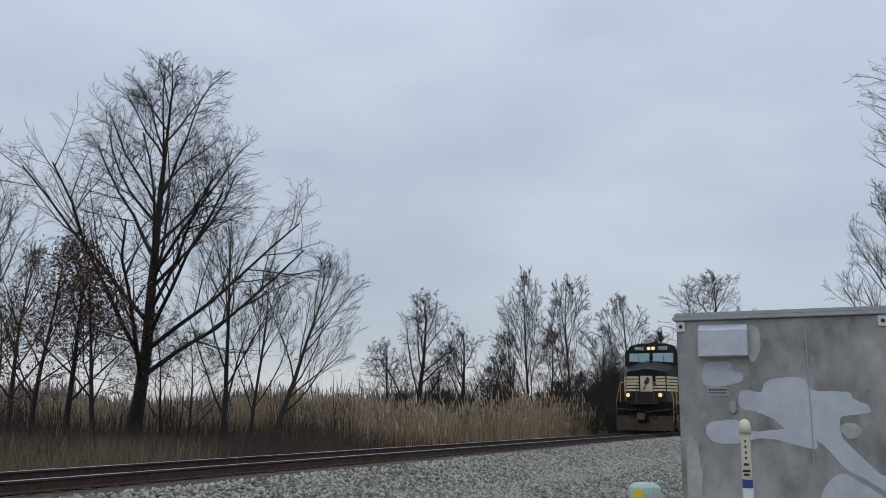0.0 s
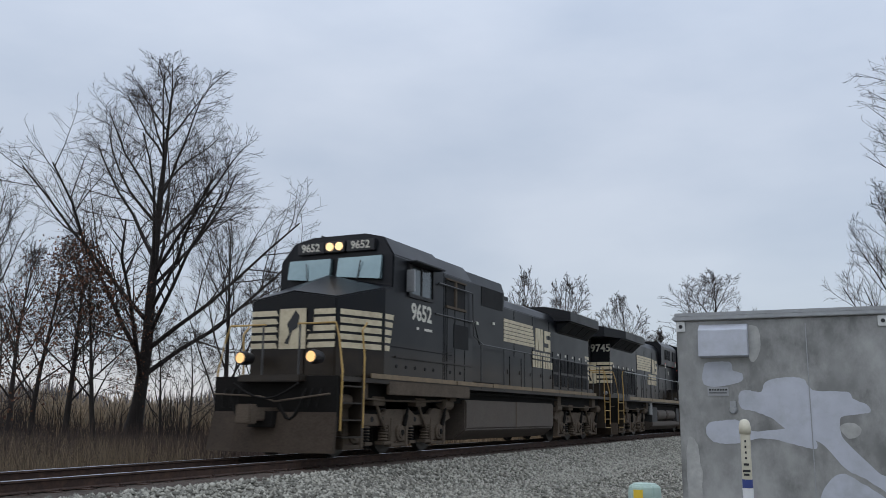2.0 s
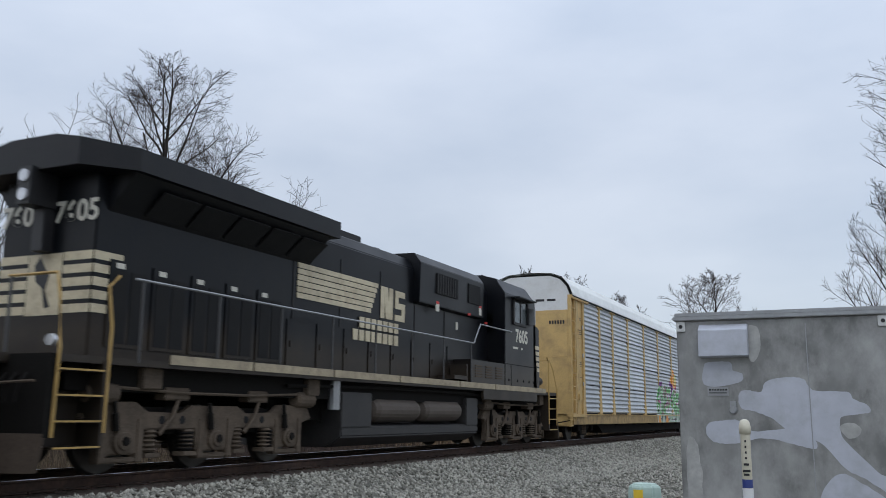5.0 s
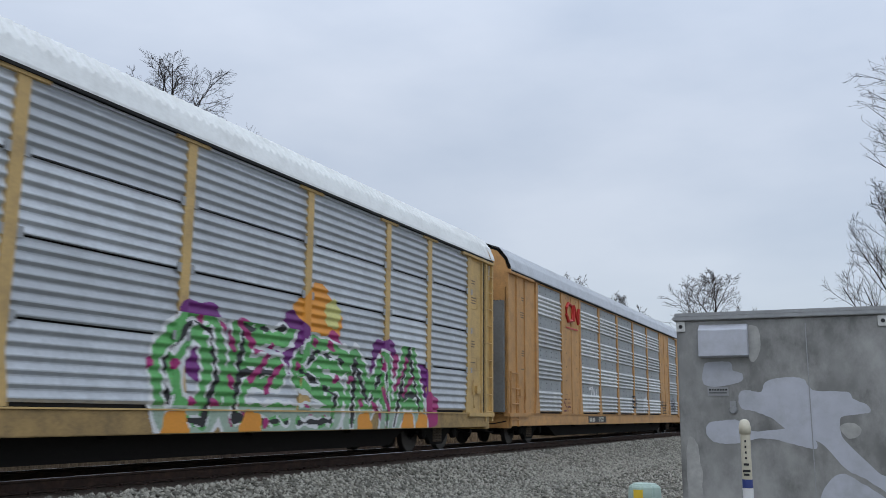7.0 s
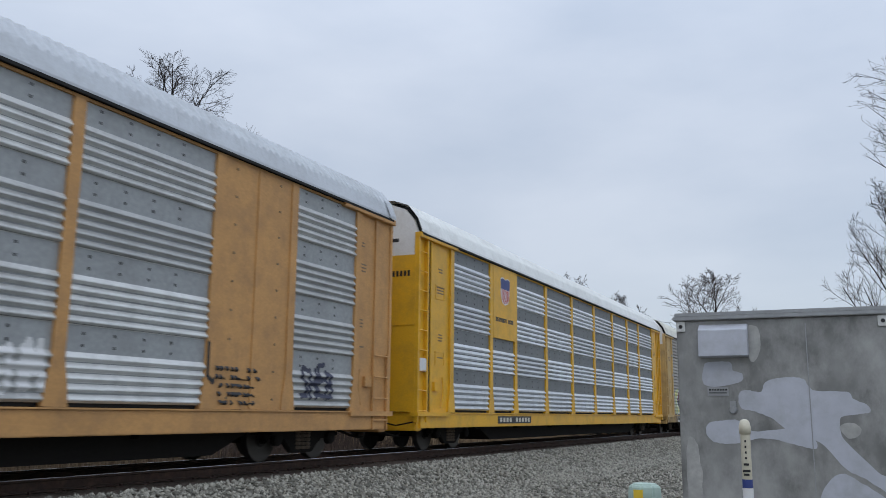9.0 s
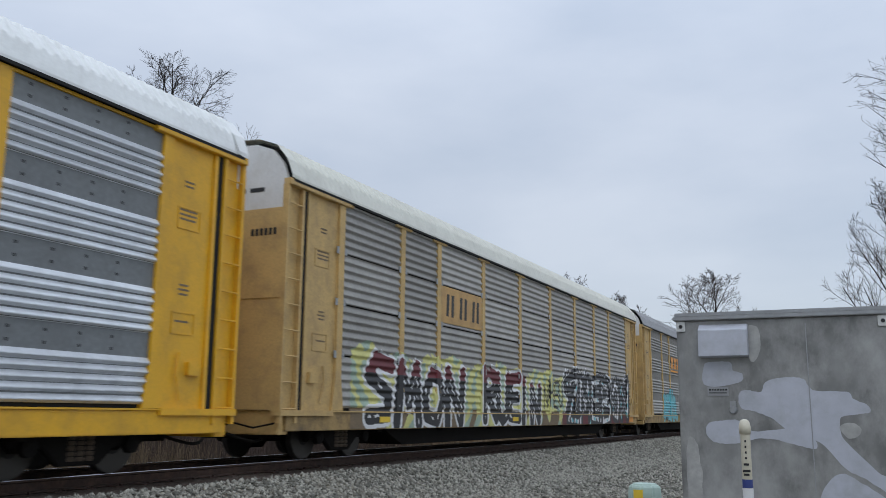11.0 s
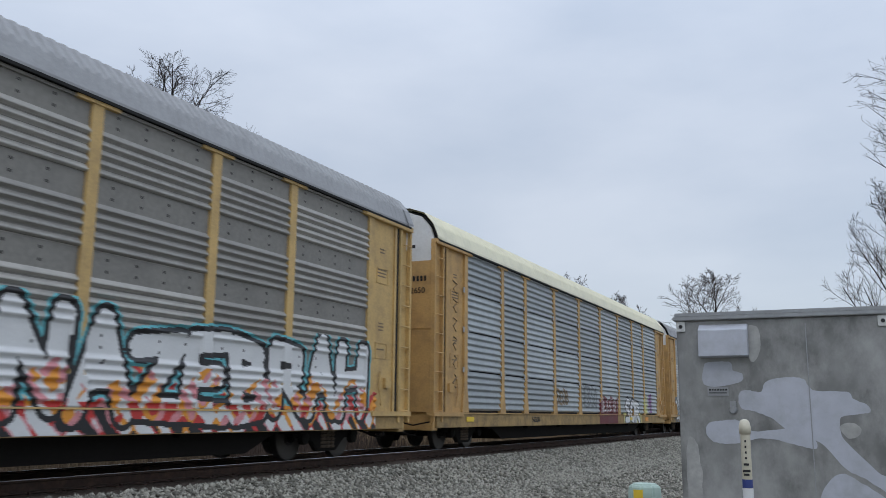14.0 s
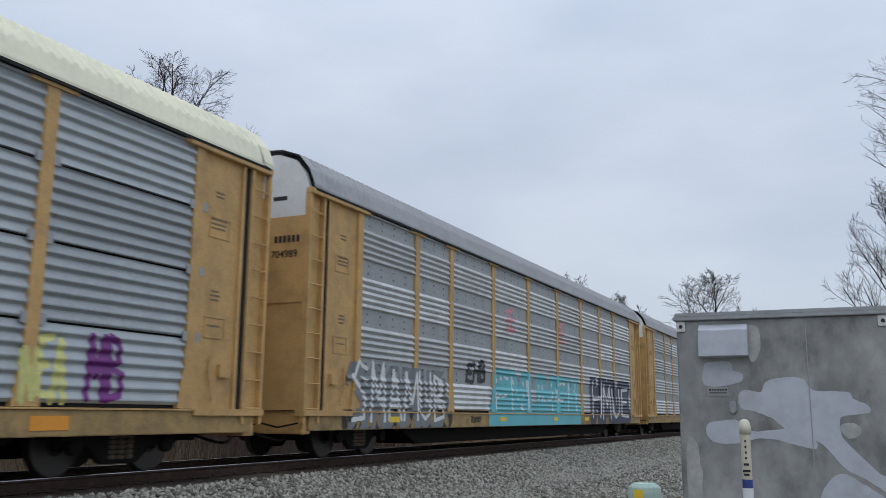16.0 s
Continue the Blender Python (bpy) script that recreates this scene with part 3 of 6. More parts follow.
def tree(seed, base, height, trunk_r, label, levels=4, leaves=0, leaf_zone=(0.05, 0.92), bark="bark", min_r=None, group="bare trees along the railway", thick=1.0, **kw):
    rng = random.Random(seed)
    dist = math.hypot(base[0], base[1])
    limbs = grow(rng, base, height, trunk_r, levels, **kw)
    floor_r = dist * 0.00019 if min_r is None else min_r
    thin = (1.4, 1.25, 1.1, 1.0, 0.85, 0.7)
    limbs = [(p, max(a, floor_r * thin[lv]), max(b, floor_r * 0.6 * thin[lv]), lv) for p, a, b, lv in limbs]
    root = thing("tree", label, "tree", group)
    v, f = tubes([l for l in limbs if l[3] <= 1], 7)
    trunk = new("trunk", raw_mesh("trunk", v, f, bark))
    v, f = tubes([l for l in limbs if l[3] > 1], 4)
    crown = new("crown", raw_mesh("crown", v, f, "twig"))
    trunk.parent = crown.parent = root
    if leaves:
        r = np.random.default_rng(seed)
        tips = np.array([tuple(q) for p, a, b, lv in limbs if lv >= 2 for q in p[1:]])
        h = (tips[:, 2] - base[2]) / height
        tips = tips[(h > leaf_zone[0]) & (h < leaf_zone[1])]
        c = tips[r.integers(0, len(tips), leaves)] + r.normal(0, 0.22, (leaves, 3))
        s = r.uniform(0.04, 0.075, leaves)
        a, b = r.normal(0, 1, (leaves, 3)), r.normal(0, 1, (leaves, 3))
        a /= np.linalg.norm(a, axis=1)[:, None]
        b -= a * (a * b).sum(1)[:, None]
        b /= np.linalg.norm(b, axis=1)[:, None]
        a, b = a * s[:, None], b * s[:, None] * 0.6
        v = np.stack([c - a, c - b * 0.9 + a * 0.1, c + a, c + b], 1).reshape(-1, 3)
        f = np.arange(leaves * 4).reshape(-1, 4)
        lv = new("leaves", raw_mesh("leaves", v, f, "oak_leaf"))
        lv.parent = root
        tagged(lv, "clinging dead brown leaves")
    return root


def build_trees():
    T = "tall bare deciduous tree with fine upswept twigs"
    OAK = "young oak holding dead brown leaves"
    D4 = (13, 7, 5, 4)
    tree(1, ground_at(246, 40), 17.5, 0.33, "very tall bare deciduous tree with a broad fan of fine twigs", levels=4, width=6.7, kids=(26, 10, 7, 4), lean=(0.06, 0.02), spread=0.80, first=0.17, upward=0.28, taper=(0.58, 0.56, 0.58, 0.60), dome=0.62)
    tree(2, ground_at(-40, 44), 13.0, 0.20, T, width=4.2, kids=D4)
    tree(27, ground_at(40, 42), 9.5, 0.14, T, width=3.0, kids=D4)
    tree(3, ground_at(72, 37), 8.6, 0.12, OAK, leaves=1500, width=3.0, kids=D4, spread=0.9, upward=0.1)
    tree(4, ground_at(134, 37), 9.0, 0.14, OAK, leaves=2400, width=3.3, kids=D4, spread=0.95, upward=0.1)
    tree(5, ground_at(186, 36), 8.0, 0.12, OAK, leaves=1700, width=2.8, kids=D4, spread=0.95, upward=0.1)
    tree(16, ground_at(10, 33), 5.4, 0.08, OAK, leaves=1500, width=2.5, kids=D4, spread=1.0, upward=0.05)
    tree(6, ground_at(410, 35), 9.6, 0.13, "slender bare tree with many forked limbs", width=2.5, kids=D4, spread=0.6, first=0.15)
    tree(7, ground_at(450, 35), 7.9, 0.09, "slender bare leaning tree", width=2.0, kids=D4, lean=(0.05, 0.10), spread=0.55)
    tree(8, ground_at(482, 35), 8.8, 0.13, "bare tree leaning and spreading out over the reeds", width=2.6, kids=D4, lean=(0.12, 0.26), spread=0.6, first=0.22)
    tree(17, ground_at(300, 38), 6.2, 0.07, "slender bare sapling tree", width=2.2, kids=D4, spread=0.7)
    tree(18, ground_at(345, 34), 5.0, 0.06, "slender bare sapling tree", width=2.2, kids=D4, spread=0.9)
    tree(9, ground_at(742, 62), 10.8, 0.24, "gnarled half-dead tree with broken limbs", width=3.6, kids=(15, 8, 6, 4), spread=1.0, upward=0.05, wiggle=0.16, crook=0.04, first=0.14)
    tree(10, ground_at(818, 62), 8.0, 0.2, "low crooked bare tree with thick leaning limbs", width=3.4, kids=D4, spread=0.85, upward=0.12, lean=(0.05, 0.1), first=0.08)
    tree(19, ground_at(695, 61), 7.0, 0.12, "low crooked bare tree", width=3.2, kids=D4, spread=0.85, upward=0.12, first=0.08)
    tree(20, ground_at(850, 60), 6.2, 0.18, "leaning bare shrubby tree", width=2.2, kids=D4, spread=0.75, upward=0.12, lean=(0.2, 0.4), first=0.08)
    tree(28, ground_at(775, 64), 6.6, 0.10, "low crooked bare tree", width=2.6, kids=D4, spread=0.85, upward=0.12, first=0.05)
    tree(11, ground_at(937, 82), 15.8, 0.16, "tall bare tree with brown leaves lower down", leaves=1500, leaf_zone=(0.1, 0.6), width=4.2, kids=(15, 7, 5, 4), spread=0.75, first=0.12)
    tree(12, ground_at(1010, 84), 15.4, 0.17, T, width=4.3, kids=(15, 7, 5, 4), spread=0.75, first=0.12)
    tree(21, ground_at(975, 72), 9.0, 0.14, OAK, leaves=2400, leaf_zone=(0.05, 0.95), width=3.2, kids=D4, spread=0.9, upward=0.1, first=0.08)
    tree(22, ground_at(905, 72), 8.6, 0.13, OAK, leaves=1700, leaf_zone=(0.05, 0.95), width=2.8, kids=D4, spread=0.9, upward=0.1, first=0.08)
    tree(13, ground_at(1112, 84), 13.4, 0.16, T, width=4.2, kids=(15, 7, 5, 4), spread=0.75, first=0.08)
    tree(23, ground_at(1060, 76), 9.6, 0.14, "bushy bare tree in the thicket", width=3.4, kids=D4, spread=0.75, first=0.05)
    tree(24, ground_at(1155, 84), 10.0, 0.14, "bushy bare tree in the thicket", width=3.0, kids=D4, spread=0.75, first=0.05)
    for i, (px, d, h) in enumerate(((1030, 66, 5.2), (1075, 62, 5.0), (990, 66, 4.4), (1105, 64, 5.0), (950, 68, 3.6), (1052, 58, 4.2), (1085, 70, 6.0), (720, 56, 3.2), (790, 56, 3.4))):
        tree(40 + i, ground_at(px, d), h, 0.05, "dense bare thicket shrub", width=2.2, kids=(16, 9, 6, 4), spread=1.0, upward=0.05, first=0.02, group="thicket")
    tree(14, ground_at(1266, 118), 20.5, 0.36, "broad bare tree with a rounded crown", width=6.2, kids=D4, spread=0.75, first=0.3)
    tree(25, ground_at(1420, 150), 15.0, 0.3, T, width=5.5, kids=D4, spread=0.7, first=0.25)
    # large trees beside the yard, of which only the outer twigs come into view
    tree(15, ground_at(1800, 34), 18.0, 0.34, "large bare tree whose twigs reach over the yard", levels=5, width=5.9, kids=(15, 7, 4, 3, 2), spread=0.75, first=0.16, upward=0.2)
    tree(26, ground_at(1600, 62), 17.0, 0.26, T, width=5.0, kids=D4, spread=0.7, first=0.12)
    # tangled undergrowth between the trees beyond the reeds
    rng = np.random.default_rng(21)
    for name, label, wood, n, edge, dist, hr, lean in (
            ("bramble_thicket", "dense dark tangle of bare brambles under the far trees", "twig", 14000, (880, 1200), (66, 92), (3.2, 9.0), 0.20),
            ("low_brambles", "low tangle of bare brambles round the gnarled trees", "twig", 5000, (655, 890), (58, 70), (2.4, 5.6), 0.30),
            ("leaning_saplings", "thin bare saplings among the trees beyond the track", "twig", 2600, (-60, 640), (36, 52), (1.6, 4.6), 0.22)):
        px, d = rng.uniform(*edge, n), rng.uniform(*dist, n)
        at = np.array([ground_at(p, q) for p, q in zip(px, d)])
        h = rng.uniform(*hr, n) * (0.7 + 0.3 * np.sin(px * 0.045) * np.sin(px * 0.021 + 1)) * rng.uniform(0.6, 1.0, n)
        v, f, _ = blades(rng, at[:, 0], at[:, 1], at[:, 2], h, rng.uniform(0.014, 0.045, n), lean, 0.35)
        tagged(new(name, raw_mesh(name, v, f, wood)), label, "undergrowth", kind="stuff")
    # low horizon of far woods, with the haze put into their colour
    rng = np.random.default_rng(8)
    n = 16000
    a = rng.uniform(radians(-20), radians(62), n)
    d = rng.uniform(260, 380, n)
    h = (4.5 + 3.5 * np.sin(a * 23) * np.sin(a * 9 + 1) + rng.gamma(2.0, 1.1, n)).clip(2.5, 12) * 1.0
    x, y = -np.sin(a) * d, np.cos(a) * d
    v, f, _ = blades(rng, x, y, np.full(n, -0.25), h, rng.uniform(0.15, 0.7, n), 0.10)
    tagged(new("far_woods", raw_mesh("far_woods", v, f, "far_wood")), "line of far bare woods, coloured grey for haze", "woods", kind="stuff")


# ---- things beside the camera ----
def build_yard():
    y, x0, x1, top = 4.13, -0.763, 0.125, 2.10
    case = thing("relay_case", "mottled galvanised steel equipment case with covered-over paint patches", "equipment case", at=(0, 0, 0))
    part("body", Geo().box(x0, x1, y, y + 0.62, 0.22, top - 0.035), "case", case, bevel=0.006)
    part("base_frame", Geo().box(x0 + 0.02, x1 - 0.02, y + 0.02, y + 0.60, 0.0, 0.22), "case_trim", case)
    lid = Geo().box(x0 - 0.012, x1 + 0.02, y - 0.022, y + 0.64, top - 0.035, top - 0.018).box(x0 - 0.004, x1 + 0.012, y - 0.014, y + 0.63, top - 0.018, top)
    part("lid", lid, "case_trim", case, "folded grey steel lid", bevel=0.003)
    hood = Geo().prism([(y - 0.003, top - 0.055), (y - 0.05, top - 0.085), (y - 0.056, top - 0.20), (y - 0.003, top - 0.205)], x0 + 0.103, x0 + 0.313, "x")
    part("vent_hood", hood, "case_patch", case, "pale steel vent hood", bevel=0.002)
    for x in (x0 + 0.022, x1 - 0.035):
        lug = part("corner_lug", Geo().box(x - 0.020, x + 0.020, y - 0.010, y - 0.001, top - 0.085, top - 0.037), "end_white", case, "bright steel lifting lug", bevel=0.003)
        part("lug_bolt", Geo().lathe([(y - 0.016, 0.008), (y - 0.010, 0.009)], (x, 0, top - 0.062), "y", 12), "ink", lug)
    lock = part("lock", Geo().lathe([(y - 0.03, 0.012), (y - 0.022, 0.016), (y, 0.018)], (x0 + 0.235, 0, top - 0.435), "y", 14), "case_trim", case, "round lock boss")
    part("hasp", Geo().box(x0 + 0.222, x0 + 0.248, y - 0.012, y - 0.001, top - 0.43, top - 0.395), "case_trim", lock)
    plate = part("name_plate", Geo().box(x0 + 0.128, x0 + 0.218, y - 0.004, y - 0.001, top - 0.372, top - 0.335), "case_trim", case, "small worn plate")
    bars = Geo()
    for i in range(7):
        bars.box(x0 + 0.135 + i * 0.0115, x0 + 0.143 + i * 0.0115, y - 0.006, y - 0.0042, top - 0.350, top - 0.342)
    bars.box(x0 + 0.135, x0 + 0.21, y - 0.006, y - 0.0042, top - 0.362, top - 0.358)
    part("plate_marks", bars, "ink", plate)
    part("door_seam", Geo().box(x0 + 0.548, x0 + 0.552, y - 0.003, y - 0.0005, 0.25, top - 0.06), "case_trim", case)
    # covered-over paint: soft-edged patches, (x, z) from the case's upper corner
    outlines = (
        ((0.113, -0.248), (0.14, -0.222), (0.225, -0.226), (0.243, -0.26), (0.28, -0.276), (0.276, -0.307), (0.21, -0.328), (0.118, -0.323)),
        ((0.26, -0.366), (0.295, -0.347), (0.354, -0.354), (0.37, -0.318), (0.425, -0.295), (0.52, -0.30), (0.545, -0.33), (0.58, -0.354), (0.695, -0.354), (0.72, -0.384), (0.77, -0.408), (0.778, -0.44), (0.73, -0.45), (0.668, -0.46),
         (0.66, -0.52), (0.695, -0.578), (0.743, -0.637), (0.79, -0.684), (0.845, -0.72), (0.865, -0.79), (0.81, -0.755), (0.743, -0.708), (0.672, -0.672), (0.613, -0.60), (0.554, -0.554), (0.472, -0.53), (0.40, -0.472), (0.318, -0.436), (0.27, -0.425)),
        ((0.118, -0.502), (0.158, -0.483), (0.248, -0.479), (0.318, -0.526), (0.436, -0.512), (0.53, -0.53), (0.566, -0.59), (0.484, -0.578), (0.342, -0.554), (0.248, -0.578), (0.153, -0.573), (0.12, -0.542)),
        ((0.566, -0.82), (0.60, -0.73), (0.66, -0.69), (0.72, -0.72), (0.79, -0.765), (0.84, -0.82), (0.80, -0.90), (0.66, -0.93)),
        ((0.03, -0.58), (0.055, -0.555), (0.075, -0.60), (0.09, -0.74), (0.075, -0.90), (0.04, -0.92), (0.025, -0.76)),
        ((0.30, -0.075), (0.345, -0.07), (0.365, -0.12), (0.35, -0.20), (0.32, -0.225), (0.305, -0.16)),
        ((0.66, -0.50), (0.70, -0.485), (0.735, -0.50), (0.73, -0.535), (0.69, -0.545)))
    for k, ring in enumerate(outlines):
        n, pts = len(ring), []
        for i in range(n):
            p = [Vector(ring[(i + d) % n]) for d in (-1, 0, 1, 2)]
            for u in (0, 0.125, 0.25, 0.375, 0.5, 0.625, 0.75, 0.875):
                q = 0.5 * (2 * p[1] + (p[2] - p[0]) * u + (2 * p[0] - 5 * p[1] + 4 * p[2] - p[3]) * u * u + (3 * p[1] - p[0] - 3 * p[2] + p[3]) * u ** 3)
                e = 0.002 * math.sin(37 * q[0] + 61 * q[1] + k) + 0.001 * math.sin(310 * q[0] + 270 * q[1])
                pts.append((x0 + q[0] + e, top + q[1] + e))
        part("paint_patch", Geo().prism(pts, y - 0.0008 - 0.0004 * k, y + 0.01), "case_patch" if k < 4 else "case_smear", case, "smooth grey-blue cover-up paint" if k < 4 else "pale scrubbed smear")
    # marker post in front of the case
    px, py = -0.405, 3.45
    post = thing("marker_post", "white plastic utility marker post with a blue band", "marker post", at=(px, py, 0))
    part("tube", Geo().lathe([(0, 0.0175), (1.585, 0.0175), (1.60, 0.019), (1.618, 0.014), (1.622, 0.004)], (0, 0, 0), "z", 18), "pvc", post, smooth=True)
    part("cap", Geo().lathe([(1.575, 0.0205), (1.60, 0.0215), (1.622, 0.016), (1.628, 0.006)], (0, 0, 0), "z", 18), "pvc", post, "yellowed domed cap", smooth=True)
    part("blue_band", Geo().lathe([(1.385, 0.0182), (1.415, 0.0182)], (0, 0, 0), "z", 18), "blue", post, "blue printed band")
    part("white_sleeve", Geo().lathe([(0.0, 0.019), (1.384, 0.019)], (0, 0, 0), "z", 18), "white", post, "white lower sleeve")
    marks = Geo()
    for k, (z, w) in enumerate(((1.55, 0.006), (1.53, 0.006), (1.51, 0.006), (1.49, 0.006), (1.468, 0.012), (1.445, 0.016), (1.432, 0.012))):
        marks.box(-w + 0.004, w - 0.002, -0.0192, -0.0165, z - 0.004, z + 0.004)
    part("printed_marks", marks, "ink", post)
    # plastic pedestal
    ped = thing("utility_pedestal", "pale green plastic utility pedestal with a yellow label", "pedestal", at=(-1.285, 5.70, 0))
    part("housing", Geo().lathe([(0, 0.125), (1.17, 0.105), (1.20, 0.10), (1.222, 0.085), (1.228, 0.0)], (0, 0, 0), "z", 8), "pedestal", ped, bevel=0.012)
    part("warning_label", Geo().box(-0.045, 0.012, -0.1095, -0.1045, 1.06, 1.19), "label_yellow", ped, "yellow warning label")


# ---- rolling stock ----
def wheelset(parent, y, r, material="wheel"):
    ws = thing("wheelset", "", "", at=(0, y, r))
    ws.parent = parent
    for s in (-1, 1):
        w = part("wheel", Geo().lathe([(s * 0.70, r * 0.35), (s * 0.70, r * 0.86), (s * 0.685, r), (s * 0.80, r * 0.985), (s * 0.815, r * 0.86), (s * 0.77, r * 0.80), (s * 0.76, r * 0.40), (s * 0.83, r * 0.34), (s * 0.83, 0.05)], (0, 0, 0), "x", 24), material, ws)
        holes = Geo()
        for k in range(4):
            a = 1.5708 * k
            holes.box(s * 0.775 - 0.02, s * 0.775 + 0.02, r * 0.58 * math.cos(a) - 0.05, r * 0.58 * math.cos(a) + 0.05, r * 0.58 * math.sin(a) - 0.05, r * 0.58 * math.sin(a) + 0.05)
        part("web_boss", holes, "under", w)
        part("tread", Geo().lathe([(s * 0.79, r * 0.985), (s * 0.816, r * 0.97), (s * 0.818, r * 0.88)], (0, 0, 0), "x", 24), "tread", w)
    part("axle", Geo().lathe([(-0.9, 0.09), (0.9, 0.09)], (0, 0, 0), "x", 10), "under", ws)
    return ws


def loco_truck(loco, yc):
    truck = thing("truck", "dusty cast six-wheel power truck", "", at=(0, yc, 0))
    truck.parent = loco
    sets = []
    for s in (-1, 1):
        a, b = sorted((s * 1.08, s * 1.22))
        poly = [(-2.75, 0.78), (-2.6, 1.0), (-1.75, 1.02), (-1.5, 0.88), (-0.8, 0.86), (-0.55, 0.98), (0.55, 0.98), (0.8, 0.86), (1.5, 0.88), (1.75, 1.02), (2.6, 1.0), (2.75, 0.78),
                (2.45, 0.70), (2.42, 0.28), (1.62, 0.28), (1.56, 0.62), (0.5, 0.62), (0.42, 0.28), (-0.42, 0.28), (-0.5, 0.62), (-1.56, 0.62), (-1.62, 0.28), (-2.42, 0.28), (-2.45, 0.70)]
        part("side_frame", Geo().prism(poly, a, b, "x"), "truck", truck, bevel=0.02)
        for k in (-2.0, 0.0, 2.0):
            box = part("bearing_box", Geo().lathe([(s * 1.2, 0.19), (s * 1.27, 0.18), (s * 1.28, 0.13), (s * 1.31, 0.12), (s * 1.31, 0.05)], (0, k, 0.47), "x", 16), "truck", truck)
            part("axle_cap", Geo().lathe([(s * 1.31, 0.07), (s * 1.335, 0.06)], (0, k, 0.47), "x", 8), "under", box)
            part("pedestal", Geo().box(*sorted((s * 1.06, s * 1.24)), k - 0.42, k - 0.27, 0.17, 0.80).box(*sorted((s * 1.06, s * 1.24)), k + 0.27, k + 0.42, 0.17, 0.80).box(*sorted((s * 1.10, s * 1.22)), k - 0.30, k + 0.30, 0.17, 0.25), "truck", truck, bevel=0.02)
            for e in (-0.60, 0.60):
                if abs(k + e) < 2.5:
                    coil = Geo()
                    for i in range(5):
                        coil.lathe([(0.30 + i * 0.065, 0.09), (0.33 + i * 0.065, 0.125), (0.36 + i * 0.065, 0.09)], (s * 1.14, k + e, 0), "z", 12)
                    part("journal_spring", coil, "truck", truck)
                    part("spring_seat", Geo().box(*sorted((s * 1.02, s * 1.26)), k + e - 0.15, k + e + 0.15, 0.22, 0.29), "truck", truck, bevel=0.01)
            part("damper", Geo().tube([(s * 1.27, k + 0.16, 0.62), (s * 1.29, k + 0.22, 0.86)], 0.05, 8).tube([(s * 1.29, k + 0.22, 0.86), (s * 1.30, k + 0.26, 1.02)], 0.035, 8), "under", truck)
        for k in (-1.02, 1.02):
            sp = Geo()
            for i in range(5):
                sp.lathe([(0.30 + i * 0.06, 0.13), (0.33 + i * 0.06, 0.15), (0.345 + i * 0.06, 0.13)], (s * 1.12, k - 0.42, 0), "z", 12)
            part("spring", sp, "under", truck)
        for k in (-2.45, 2.45):
            part("brake_cylinder", Geo().lathe([(k - 0.28, 0.10), (k - 0.25, 0.15), (k + 0.22, 0.15), (k + 0.28, 0.10)], (s * 1.2, 0, 1.12), "y", 14), "truck", truck)
        for k in (-1.0, 1.0):
            hole = Geo()
            for e in (-0.22, 0.22):
                hole.lathe([(s * 1.221, 0.065), (s * 1.226, 0.06)], (0, k + e, 0.76), "x", 12)
            part("frame_opening", hole, "grille", truck)
            part("brake_lever", Geo().tube([(s * 1.24, k - 0.1, 1.10), (s * 1.27, k + 0.05, 0.82), (s * 1.25, k + 0.3, 0.55)], 0.035, 6), "truck", truck)
            part("cable_box", Geo().box(*sorted((s * 1.05, s * 1.28)), k - 0.3, k + 0.25, 1.05, 1.24), "truck", truck, bevel=0.02)
        part("sand_pipe", Geo().tube([(s * 1.26, -2.4, 1.22), (s * 1.3, -0.9, 1.16), (s * 1.3, 0.9, 1.16), (s * 1.26, 2.4, 1.22)], 0.025, 6), "truck", truck)
    part("bolster", Geo().box(-1.05, 1.05, -2.4, 2.4, 0.55, 0.95).box(-0.6, 0.6, -0.5, 0.5, 0.9, 1.3), "under", truck)
    for k in (-2.0, 0.0, 2.0):
        sets.append(wheelset(truck, k, 0.51))
    return sets


def stripes(parent, material, pts):
    """Slanted bars on a side: (x, y0, y1, z0, z1, shift of the far end's foot)."""
    for x, y0, y1, z0, z1, sh in pts:
        s = 1 if x > 0 else -1
        part("stripe", Geo().prism([(y0, z0), (y1 - sh, z0), (y1, z1), (y0, z1)], x, x + s * 0.004, "x"), material, parent)


